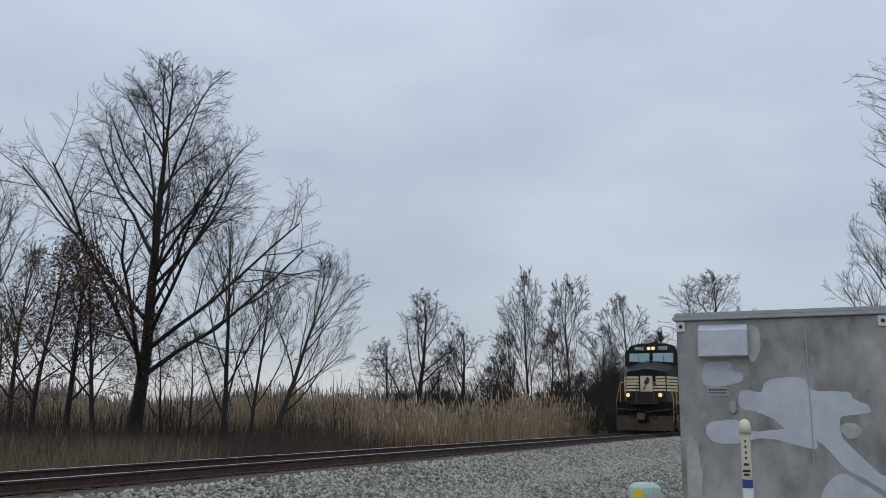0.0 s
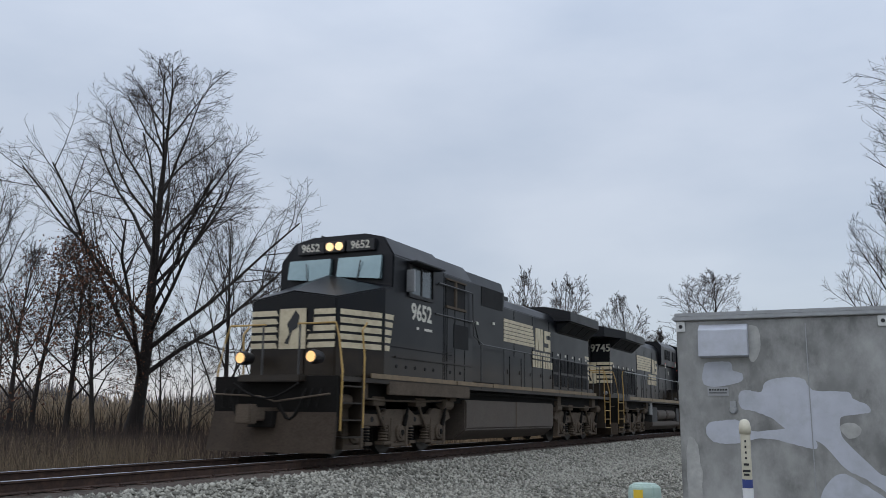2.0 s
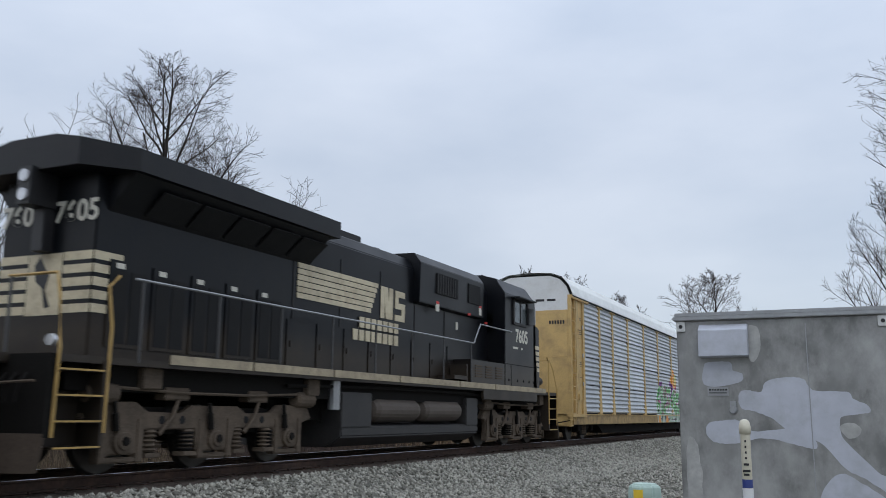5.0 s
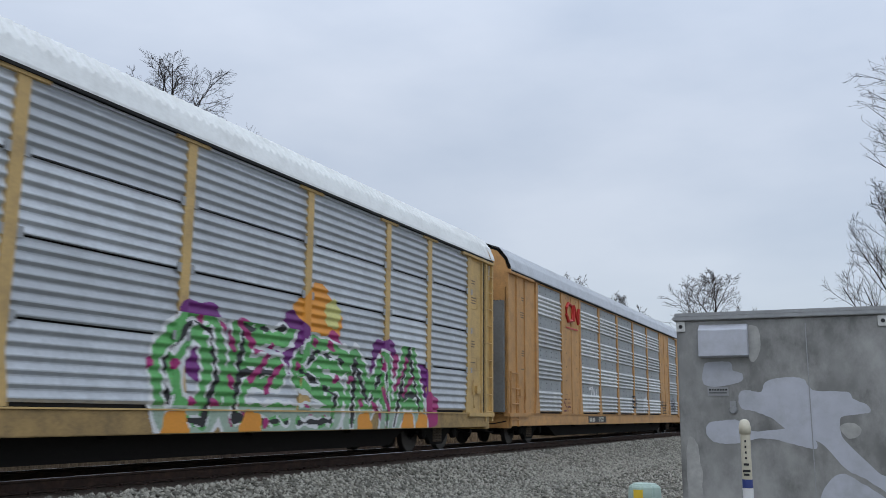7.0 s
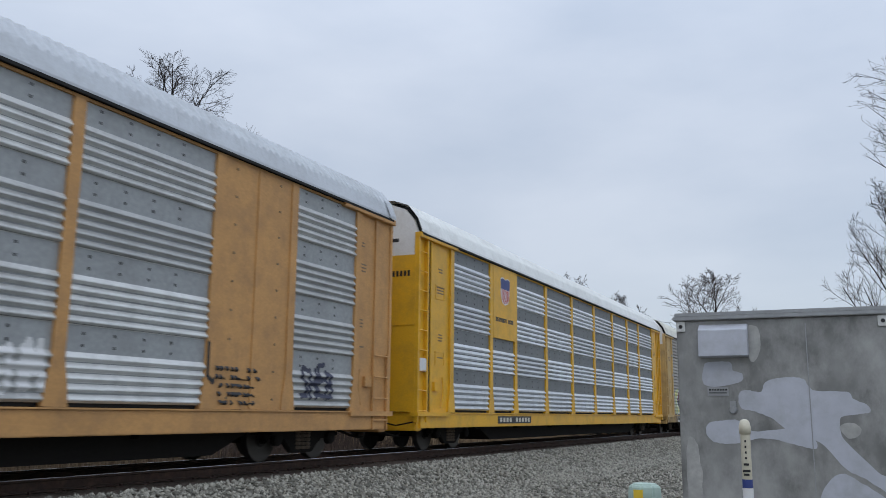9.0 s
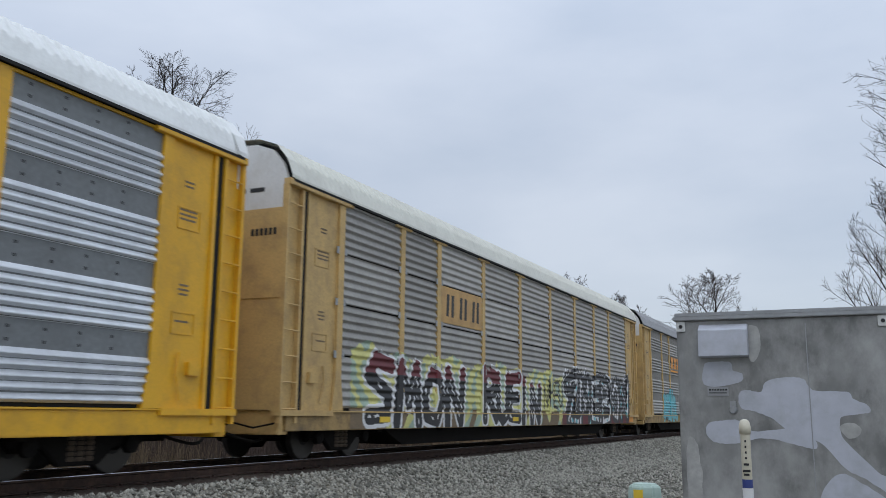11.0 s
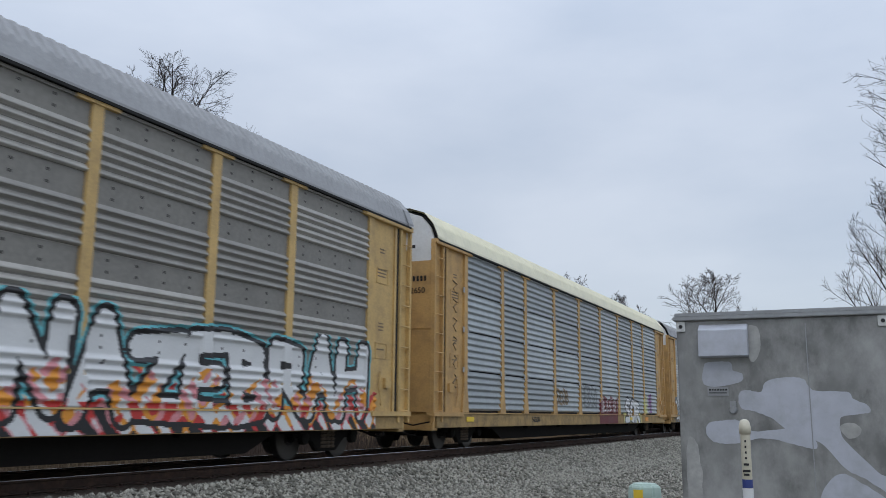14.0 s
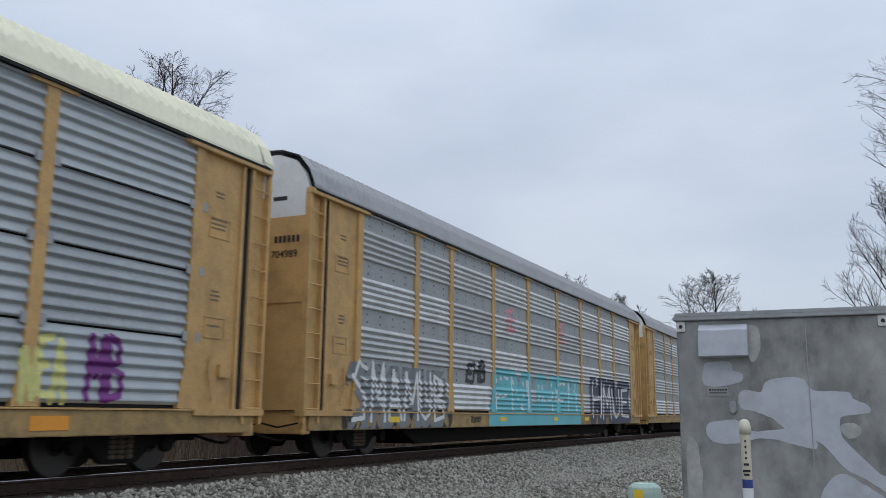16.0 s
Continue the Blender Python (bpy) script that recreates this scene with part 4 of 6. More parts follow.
def locomotive(number, tank, label):
    loco = thing("locomotive", label, "locomotive", "freight train")
    L = 21.8
    # underframe
    part("underframe", Geo().box(-1.25, 1.25, 1.0, L - 0.9, 1.15, 1.52).box(-0.9, 0.9, 5.5, 16, 0.75, 1.2), "under", loco)
    deck = part("deck", Geo().box(-1.5, 1.5, 1.05, L - 0.53, 1.50, 1.60), "black_dull", loco, bevel=0.008)
    for s in (-1, 1):
        y = 2.2
        for k, w in enumerate((4.3, 2.4, 3.2, 2.7, 2.5, 2.0)):
            part("sill_panel", Geo().box(*sorted((s * 1.502, s * 1.525)), y, y + w - 0.06, 1.56 if tank else 1.60, 1.70), {"9652": "sill_dirty", "9745": "sill_tan", "7605": "sill_cream"}[number], loco)
            y += w
    # ends: pilot, plow, coupler, steps
    for end, m in (("front", 1), ("rear", -1)):
        def Yp(y):
            return y + 0.1 if m == 1 else L - y + 0.42
        part("pilot", Geo().box(-1.48, 1.48, *sorted((Yp(0.85), Yp(0.95))), 0.55, 1.60), "under", loco)
        h1 = 0.90 if m == 1 else 0.6
        ring = [(-1.5, 0.74), (-0.7, 0.50), (0.7, 0.50), (1.5, 0.74)]
        blade = [(x, Yp(y - 0.06), 0.13) for x, y in ring] + [(x * 0.985, Yp(y + 0.10), h1) for x, y in ring]
        back = [(x, Yp(min(y + 0.06, 0.84)), z) for (x, y), z in zip(ring, (0.13,) * 4)] + [(x * 0.985, Yp(y + 0.15), h1) for x, y in ring]
        g = Geo().add(blade + back, [(i, i + 1, i + 5, i + 4) for i in range(3)] + [(i + 8, i + 12, i + 13, i + 9) for i in range(3)] + [(i + 4, i + 5, i + 13, i + 12) for i in range(3)] + [(i, i + 8, i + 9, i + 1) for i in range(3)] + [(0, 4, 12, 8), (3, 11, 15, 7)])
        plow = part("plow", g, "plow", loco, "dusty raked steel plow")
        part("plow_notch", Geo().box(-0.28, 0.28, *sorted((Yp(0.42), Yp(0.62))), h1 - 0.3, h1 + 0.01), "under", plow)
        part("anticlimber", Geo().box(-0.75, 0.75, *sorted((Yp(0.62), Yp(0.98))), 1.48, 1.62), "black_dull", loco, bevel=0.02)
        for q in (-1.15, -0.95, -0.78, 0.78, 0.95, 1.15):
            part("jumper_hose", Geo().tube([(q, Yp(0.82), 1.35), (q, Yp(0.70), 1.2), (q * 0.97, Yp(0.68), 0.98)], 0.025, 6), "under", loco)
        part("jumper_cable", Geo().tube([(-0.78 + 0.26 * k, Yp(0.56), 1.45 - 0.30 * math.sin(3.14 * k / 6)) for k in range(7)], 0.025, 6), "under", loco)
        cp = part("coupler", Geo().box(-0.12, 0.12, *sorted((Yp(0.05 if m == 1 else 0.6), Yp(0.9))), 0.72, 0.98).box(-0.2, 0.16, *sorted((Yp(-0.1 if m == 1 else 0.42), Yp(0.14 if m == 1 else 0.66))), 0.66, 1.04), "truck", loco, bevel=0.03)
        part("cut_lever", Geo().tube([(-1.4, Yp(0.72), 1.25), (-0.2, Yp(0.66), 1.2), (0.2, Yp(0.6), 1.1), (1.4, Yp(0.72), 1.25)], 0.02, 6), "truck", cp)
        for s in (-1, 1):
            hose = [(s * (0.35 + 0.5 * k / 6), Yp(0.55 + 0.05 * k / 6), 1.05 - 0.34 * math.sin(3.14 * k / 6) + 0.1 * k / 6) for k in range(7)]
            part("air_hose", Geo().tube(hose, 0.03, 6), "under", loco)
            st = part("step_well", Geo().box(*sorted((s * 1.05, s * 1.10)), *sorted((Yp(0.95), Yp(1.75))), 0.40, 1.6).box(*sorted((s * 1.05, s * 1.52)), *sorted((Yp(1.72), Yp(1.78))), 0.40, 1.55), "black_dull", loco)
            for k in range(4):
                part("step", Geo().box(*sorted((s * 1.08, s * 1.52)), *sorted((Yp(0.98), Yp(1.72))), 0.40 + 0.33 * k, 0.43 + 0.33 * k), "black_dull", st)
                part("step_edge", Geo().box(*sorted((s * 1.52, s * 1.535)), *sorted((Yp(0.98), Yp(1.72))), 0.408 + 0.33 * k, 0.432 + 0.33 * k), "rail_yellow" if number != "9652" or m == -1 else "black_dull", st)
            part("grab_rail", Geo().tube([(s * 1.50, Yp(0.96), 0.55), (s * 1.52, Yp(0.96), 1.7), (s * 1.40, Yp(1.0), 2.35), (s * 1.30, Yp(1.02), 2.66), (s * 0.4, Yp(1.02), 2.66)], 0.022, 6), "rail_yellow", loco, "yellow end handrail")
            part("corner_rail", Geo().tube([(s * 1.52, Yp(1.78), 0.6), (s * 1.52, Yp(1.80), 2.0), (s * 1.50, Yp(1.72), 2.55), (s * 1.50, Yp(1.9), 2.72)], 0.022, 6), "rail_yellow", loco, "yellow corner handrail")
            part("end_post", Geo().tube([(s * 0.45, Yp(1.02), 1.6), (s * 0.45, Yp(1.02), 2.66)], 0.022, 6), "rail_black", loco)
    # nose and cab
    nose = Geo()
    a = [(-1.05, 1.50, 1.6), (1.05, 1.50, 1.6), (1.05, 1.50, 3.24), (0, 1.48, 3.40), (-1.05, 1.50, 3.24)]
    b = [(-1.5, 2.75, 1.6), (1.5, 2.75, 1.6), (1.5, 2.75, 3.56), (0, 2.80, 3.92), (-1.5, 2.75, 3.56)]
    c = [(-1.5, 3.30, 1.6), (1.5, 3.30, 1.6), (1.5, 3.30, 3.68), (0, 3.30, 3.96), (-1.5, 3.30, 3.68)]
    nose.add(a + b + c, [(0, 4, 3, 2, 1)] + [(i + k, (i + 1) % 5 + k, (i + 1) % 5 + 5 + k, i + 5 + k) for k in (0, 5) for i in range(5)] + [(10, 11, 12, 13, 14)])
    nz = part("nose", nose, "black", loco, bevel=0.03)
    part("nose_door", Geo().box(-0.32, 0.32, 1.465, 1.505, 1.65, 3.05), "black", nz, bevel=0.01)
    cab_prof = [(-1.5, 1.6), (1.5, 1.6), (1.5, 4.34), (1.2, 4.78), (0.7, 4.90), (-0.7, 4.90), (-1.2, 4.78), (-1.5, 4.34)]
    g = Geo()
    n = len(cab_prof)
    def cabring(y, slope):
        return [(x, y + (slope * (z - 3.5) if z > 3.5 else 0), z) for x, z in cab_prof]
    g.add(cabring(2.95, 0.18) + cabring(5.7, 0), [tuple(range(n))[::-1], tuple(range(n, 2 * n))] + [(i, (i + 1) % n, n + (i + 1) % n, n + i) for i in range(n)])
    cab = part("cab", g, "black", loco, bevel=0.025)
    for s in (-1, 1):
        x0, x1 = sorted((s * 0.10, s * 1.22))
        ys = 2.95 + 0.18 * 0.2
        w = Geo().add([(x0, ys - 0.02, 3.90), (x1, ys - 0.02, 3.80), (x1, ys + 0.06, 4.34), (x0, ys + 0.06, 4.34)] + [(x0, ys + 0.15, 3.90), (x1, ys + 0.15, 3.80), (x1, ys + 0.2, 4.34), (x0, ys + 0.2, 4.34)],
                       [(0, 1, 2, 3), (7, 6, 5, 4), (0, 4, 5, 1), (1, 5, 6, 2), (2, 6, 7, 3), (3, 7, 4, 0)])
        pane = part("windshield", w, "glass", cab, "pale reflecting windshield pane")
        part("wiper", Geo().tube([(s * 0.66, ys - 0.05, 3.82), (s * 0.72, ys - 0.01, 4.24)], 0.012, 5), "ink", pane)
        nb = part("number_board", Geo().box(*sorted((s * 0.30, s * 1.02)), 3.05, 3.25, 4.48, 4.74), "ink", cab, "black number board", bevel=0.01)
        place_text("road_number", lettering(number, 0.25, 0.005), "white_letter", nb, FRONT[-1], (s * 0.66, 3.042, 4.61))
        part("side_window", Geo().box(*sorted((s * 1.47, s * 1.512)), 3.90, 5.00, 3.56, 4.20), "glass_dark", cab, "reflecting cab side window")
        fr = Geo().box(*sorted((s * 1.50, s * 1.55)), 3.77, 3.90, 3.49, 4.22).box(*sorted((s * 1.50, s * 1.55)), 5.00, 5.10, 3.49, 4.26).box(*sorted((s * 1.50, s * 1.55)), 3.90, 5.00, 3.48, 3.56).box(*sorted((s * 1.49, s * 1.53)), 4.41, 4.47, 3.56, 4.20)
        part("window_frame", fr, "black_dull", cab)
        part("sunshade", Geo().prism([(3.70, 4.25), (5.20, 4.25), (5.20, 4.29), (3.70, 4.29)], *sorted((s * 1.49, s * 1.78)), "x"), "cab_roof", cab, bevel=0.01)
        part("mirror", Geo().box(*sorted((s * 1.52, s * 1.72)), 3.67, 3.73, 3.58, 4.08), "case_trim", cab, bevel=0.01)
        place_text("road_number", lettering(number, 0.53, 0.013), "white_letter", cab, SIDE[s], (s * 1.502, 4.50 if s > 0 else 4.32, 3.16))
        for q0, q1 in ((4.5, 4.9), (4.1, 4.22)):
            part("class_mark", Geo().box(*sorted((s * 1.50, s * 1.504)), q0 + 0.15, q1 + 0.15, 2.78, 2.84), "white_letter", cab)
        part("skirt", Geo().box(*sorted((s * 1.43, s * 1.51)), 3.0, 7.3, 1.28, 1.58), "truck" if number == "9652" else "black_dull", loco, bevel=0.01)
        # wide section behind the cab
        if s < 0:
            low = part("equipment_cabinet", Geo().box(-1.49, -0.95, 5.7, 8.1, 1.6, 2.30), "black", loco, "low walkway cabinet", bevel=0.015)
            for q in (5.95, 6.7, 7.4):
                for k in range(5):
                    part("louvre", Geo().box(-1.515, -1.485, q, q + 0.45, 1.85 + k * 0.07, 1.885 + k * 0.07), "truck", low)
            part("seat_box", Geo().box(-1.48, -1.0, 8.3, 9.1, 1.75, 1.85).box(-1.48, -1.0, 8.3, 8.36, 1.6, 2.15), "black_dull", loco)
            part("upper_hood", Geo().prism([(-0.9, 3.5), (-1.12, 3.55), (-1.14, 4.52), (-0.95, 4.76), (0.0, 4.78), (0.0, 4.3), (-0.9, 4.2)], 6.4, 10.4), "black", loco, bevel=0.015)
            for q, w in ((8.2, 1.3), (6.7, 0.8)):
                part("intake_grille", Geo().box(-1.16, -1.11, q, q + w, 3.86, 4.38), "grille", loco)
            part("notice", Geo().box(-0.966, -0.95, 7.8, 7.9, 3.1, 3.3), "white_letter", loco)
            for q, z, h, paint in ((6.55, 3.60, 0.20, "white_letter"), (6.55, 3.80, 0.07, "red"), (7.3, 3.52, 0.06, "red"), (6.1, 3.40, 0.06, "red"), (9.3, 3.42, 0.18, "white_letter"), (9.3, 3.60, 0.07, "red")):
                part("notice", Geo().box(-1.128, -1.10, q, q + 0.17, z, z + h), paint, loco)
            part("cab_door_seam", Geo().box(-1.506, -1.495, 3.05, 5.65, 2.30, 2.325).box(-1.506, -1.495, 5.2, 5.225, 1.65, 2.30), "grille", loco)
            for q in (3.3, 3.7, 4.2, 4.7, 5.4):
                part("jacking_eye", Geo().lathe([(-1.515, 0.035), (-1.50, 0.045)], (0, q, 1.86), "x", 10), "grille", loco)
            for q in range(9):
                part("grille_bar", Geo().box(-1.172, -1.158, 8.25 + q * 0.15, 8.29 + q * 0.15, 3.88, 4.36), "black_dull", loco)
            part("signal_lamp", Geo().box(-1.12, -0.9, 5.35, 5.7, 3.2, 3.75), "black_dull", loco)
            continue
        ext = part("equipment_cabinet", Geo().prism([(s * 0.9, 1.6), (s * 1.495, 1.6), (s * 1.495, 4.30), (s * 1.22, 4.72), (s * 0.7, 4.84), (0.0, 4.84), (0.0, 4.3)], 5.7, 7.5), "black", loco, bevel=0.015)
        part("vent_window", Geo().box(*sorted((s * 1.49, s * 1.506)), 5.82, 6.30, 3.52, 4.16), "grille", ext)
        part("vent_window", Geo().box(*sorted((s * 1.49, s * 1.506)), 6.42, 6.95, 3.52, 4.16), "grille", ext)
        part("lower_vent", Geo().box(*sorted((s * 1.49, s * 1.508)), 6.3, 7.2, 2.50, 3.10), "grille", ext)
        part("cabinet_ledge", Geo().box(*sorted((s * 1.50, s * 1.54)), 3.2, 7.4, 2.08, 2.12), "black_dull", ext)
        part("cab_door_seam", Geo().box(s * 1.50, s * 1.508, 3.05, 6.2, 2.30, 2.325), "grille", ext)
        for q in (5.78, 5.90, 6.36, 6.97):
            part("seam", Geo().box(s * 1.495, s * 1.505, q, q + 0.02, 1.7, 4.2), "grille", ext)
        for q in (3.3, 3.75, 4.2, 4.7, 5.15, 6.1, 6.7):
            part("jacking_eye", Geo().lathe([(s * 1.50, 0.045), (s * 1.515, 0.035)], (0, q, 1.9), "x", 10), "grille", ext)
        part("vent_frame", Geo().box(s * 1.495, s * 1.54, 5.80, 7.0, 3.46, 3.52).box(s * 1.495, s * 1.54, 5.80, 7.0, 4.16, 4.20).box(s * 1.495, s * 1.54, 6.31, 6.41, 3.52, 4.16), "truck", ext, "rusty shutter frame")
        part("grab_iron", Geo().tube([(s * 1.50, 5.3, 3.95), (s * 1.56, 5.3, 4.0), (s * 1.56, 7.35, 4.0), (s * 1.56, 7.42, 2.9), (s * 1.50, 8.2, 2.72)], 0.02, 6), "rail_black", ext)
        for q, z in ((7.7, 3.2), (7.7, 3.36), (8.0, 3.3), (8.4, 3.3), (9.6, 3.4)):
            part("notice", Geo().box(s * 1.20, s * 1.235, q, q + 0.11, z, z + 0.08), "white_letter", loco)
        for k in range(5):
            part("louvre", Geo().box(*sorted((s * 1.495, s * 1.515)), 5.9, 6.2, 2.2 + k * 0.06, 2.23 + k * 0.06), "black_dull", ext)
        part("intake_box", Geo().prism([(s * 0.9, 1.75), (s * 1.18, 1.75), (s * 1.22, 4.40), (s * 1.12, 4.70), (s * 0.7, 4.82), (0.0, 4.82), (0.0, 4.3)], 7.5, 10.5), "black", loco, bevel=0.015)
        part("intake_grille", Geo().prism([(s * 1.20, 3.86), (s * 1.225, 3.86), (s * 1.235, 4.40), (s * 1.215, 4.40)], 8.75, 10.35), "grille", loco)
    # logo block on the nose: pale panel with a plain dark shape, and bars
    for z in range(5):
        for s in (-1, 1):
            part("stripe", Geo().prism([(s * 0.36, 2.20 + z * 0.17), (s * 1.04, 2.20 + z * 0.17), (s * 1.045, 2.315 + z * 0.17), (s * 0.42, 2.315 + z * 0.17)], 1.492, 1.496), "cream", nz)
            dy = 1.25 / 0.45
            for q in ((1.09, 1.47),):
                x0, x1 = q[0] * s, q[1] * s
                y0, y1 = 1.50 + (q[0] - 1.05) * dy, 1.50 + (q[1] - 1.05) * dy
                o = 0.006
                zz = 2.20 + z * 0.17
                part("stripe", Geo().add([(x0 + s * o, y0 - o, zz), (x1 + s * o, y1 - o, zz), (x1 + s * o, y1 - o, zz + 0.115), (x0 + s * o, y0 - o, zz + 0.115),
                                            (x0, y0, zz), (x1, y1, zz), (x1, y1, zz + 0.115), (x0, y0, zz + 0.115)],
                                           [(0, 1, 2, 3), (7, 6, 5, 4), (0, 4, 5, 1), (1, 5, 6, 2), (2, 6, 7, 3), (3, 7, 4, 0)]), "cream", nz)
            stripes(nz, "cream", [(s * 1.501, 2.76, 2.98 + 0.04 * z, 2.20 + z * 0.17, 2.315 + z * 0.17, 0.02)])
    part("emblem_panel", Geo().box(-0.30, 0.36, 1.454, 1.462, 2.18, 3.02), "cream", nz, "pale panel on the nose door")
    part("emblem", Geo().prism([(-0.16, 2.30), (-0.06, 2.28), (0.02, 2.55), (0.16, 2.62), (0.20, 2.86), (0.10, 2.98), (0.02, 2.86), (-0.10, 2.70), (-0.04, 2.50)], 1.446, 1.452), "ink", nz)
    lit = number == "9652"
    hl = part("headlight", Geo().box(-0.26, 0.26, 3.02, 3.25, 4.48, 4.74), "ink", cab, bevel=0.01)
    for s in (-1, 1):
        part("lamp", Geo().lathe([(2.99, 0.095), (3.03, 0.10)], (s * 0.125, 0, 4.61), "y", 16), "lamp_on" if lit else "lamp_off", hl, "glowing headlamp" if lit else "")
        dl = part("ditch_light", Geo().lathe([(0.92, 0.13), (1.05, 0.15), (1.25, 0.12)], (s * 0.86, 0, 1.98), "y", 16), "ink", loco)
        part("ditch_lamp", Geo().lathe([(0.905, 0.10), (0.92, 0.11)], (s * 0.86, 0, 1.98), "y", 16), "ditch_on" if lit else "lamp_off", dl, "glowing ditch light" if lit else "")
    part("roof_rail", Geo().tube([(-0.6, 3.4, 4.89), (-0.6, 3.4, 4.96), (-0.6, 5.3, 4.96), (-0.6, 5.3, 4.89)], 0.02, 5).box(-0.3, 0.3, 3.6, 4.3, 4.89, 4.98), "cab_roof", cab)
    part("horn", Geo().lathe([(0, 0.03), (0.3, 0.04), (0.38, 0.09)], (0.35, 4.7, 4.96), "y", 10).lathe([(0, 0.03), (0.3, 0.04), (0.38, 0.09)], (0.15, 4.7, 4.98), "y", 10), "cab_roof", cab)
    # engine hood
    ht = {"9652": 4.46, "9745": 4.60, "7605": 4.72}[number]
    wy = 14.7 if number == "7605" else 16.1
    hp = [(-0.95, 1.6), (0.95, 1.6), (0.95, ht - 0.37), (0.80, ht - 0.12), (0.5, ht), (-0.5, ht), (-0.80, ht - 0.12), (-0.95, ht - 0.37)]
    hood = part("engine_hood", Geo().prism(hp, 5.3, 20.3), "black", loco, bevel=0.02)
    part("exhaust_stack", Geo().box(-0.4, 0.4, 12.0, 13.0, ht - 0.02, ht + 0.18), "cab_roof", hood, bevel=0.02)
    part("air_horn", Geo().lathe([(10.4, 0.09), (10.8, 0.06)], (0.3, 0, ht + 0.1), "y", 10).lathe([(10.45, 0.09), (10.9, 0.06)], (0.05, 0, ht + 0.13), "y", 10), "cab_roof", hood)
    up = 0.13 if number == "7605" else 0.0
    sec = [(-1.53, 4.14), (1.53, 4.14), (1.53, 4.47), (0.55, 4.68), (-0.55, 4.68), (-1.53, 4.47)]
    wc, wt = (20.12, 20.72) if number == "7605" else (19.75, 21.10)
    tip = [(-0.95, 4.16), (0.95, 4.16), (0.95, 4.56), (0.45, 4.66), (-0.45, 4.66), (-0.95, 4.56)]
    g = Geo().add([(x, wy, z + up) for x, z in sec] + [(x, wc, z + up) for x, z in sec] + [(x, wt, z + up) for x, z in tip],
                  [(5, 4, 3, 2, 1, 0), (12, 13, 14, 15, 16, 17)] + [(r + i, r + (i + 1) % 6, r + 6 + (i + 1) % 6, r + 6 + i) for r in (0, 6) for i in range(6)])
    g.prism([(-0.93, 3.72), (0.93, 3.72), (1.42, 4.14 + up), (-1.42, 4.14 + up)], wy + 0.2, 20.1)
    rad = part("radiator_cab", g, "cab_roof", loco, "overhanging dusty black radiator wings")
    for s in (-1, 1):
        for i in range(5 if wy < 16 else 4):
            y0 = wy + 0.25 + i * 0.92
            part("radiator_grille", Geo().add([(s * 1.00, y0, 3.80), (s * 1.00, y0 + 0.82, 3.80), (s * 1.38, y0 + 0.82, 4.125), (s * 1.38, y0, 4.125)] + [(s * 1.02, y0, 3.78), (s * 1.02, y0 + 0.82, 3.78), (s * 1.40, y0 + 0.82, 4.105), (s * 1.40, y0, 4.105)],
                                                  [(0, 1, 2, 3), (7, 6, 5, 4), (0, 4, 5, 1), (1, 5, 6, 2), (2, 6, 7, 3), (3, 7, 4, 0)]), "grille", rad)
        # doors and louvred vents along the hood
        for i in range(8):
            y0 = 7.5 + i * 1.02
            d = part("hood_door", Geo().box(*sorted((s * 0.95, s * 0.972)), y0, y0 + 0.96, 1.72, 2.62), "black", hood, bevel=0.008)
            part("door_latch", Geo().box(*sorted((s * 0.972, s * 0.992)), y0 + 0.8, y0 + 0.86, 2.1, 2.22), "black_dull", d)
        for i in range(5):
            y0 = 15.75 + i * 0.87
            v = part("vent_door", Geo().box(*sorted((s * 0.95, s * 0.975)), y0, y0 + 0.78, 1.78, 3.05), "black", hood, bevel=0.008)
            for z0, z1 in ((1.86, 2.28), (2.36, 2.84)) if number == "9652" else ((1.84, 2.90),):
                for q in (0.07, 0.42):
                    part("vent", Geo().box(*sorted((s * 0.975, s * 0.985)), y0 + q, y0 + q + 0.29, z0, z1), "grille", v)
            part("notice", Geo().box(*sorted((s * 0.975, s * 0.980)), y0 + 0.5, y0 + 0.66, 2.93, 3.01), "white_letter", v)
        for i in range(5):
            part("hood_seam", Geo().box(*sorted((s * 0.95, s * 0.962)), 8.6 + i * 1.7, 8.64 + i * 1.7, 2.64, 4.05), "black_dull", hood)
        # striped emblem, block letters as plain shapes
        yb = 11.1 if s > 0 else 10.7
        for i in range(6):
            zz = 3.06 + i * 0.118
            a0, a1 = (yb, yb + 2.75 - 0.03 * i) if s > 0 else (yb + 1.75 - 0.06 * i, yb + 4.6)
            part("emblem_stripe", Geo().prism([(a0, zz), (a1, zz), (a1 + (0.04 if s > 0 else 0), zz + 0.098), (a0 + (0.04 if s > 0 else 0), zz + 0.098)], *sorted((s * 0.951, s * 0.965)), "x"), "cream", hood)
        b0 = yb + 2.9 if s > 0 else yb
        def bar(pts, lift):
            pts = [(b0 + (q * 1.5 if s > 0 else (1.15 - q) * 1.15), z) for q, z in pts]
            part("emblem_bar", Geo().prism(pts, *sorted((s * 0.951, s * lift)), "x"), "cream", hood)
        for q in (0.0, 0.34):
            bar([(q, 3.0), (q + 0.16, 3.0), (q + 0.16, 3.72), (q, 3.72)], 0.965)
        bar([(0.10, 3.72), (0.28, 3.72), (0.40, 3.0), (0.22, 3.0)], 0.968)
        for z0, z1, q0, q1 in ((3.0, 3.14, 0.60, 1.02), (3.28, 3.42, 0.60, 1.02), (3.56, 3.70, 0.60, 1.02), (3.14, 3.28, 0.88, 1.02), (3.42, 3.56, 0.60, 0.74)):
            bar([(q0, z0), (q1, z0), (q1, z1), (q0, z1)], 0.966)
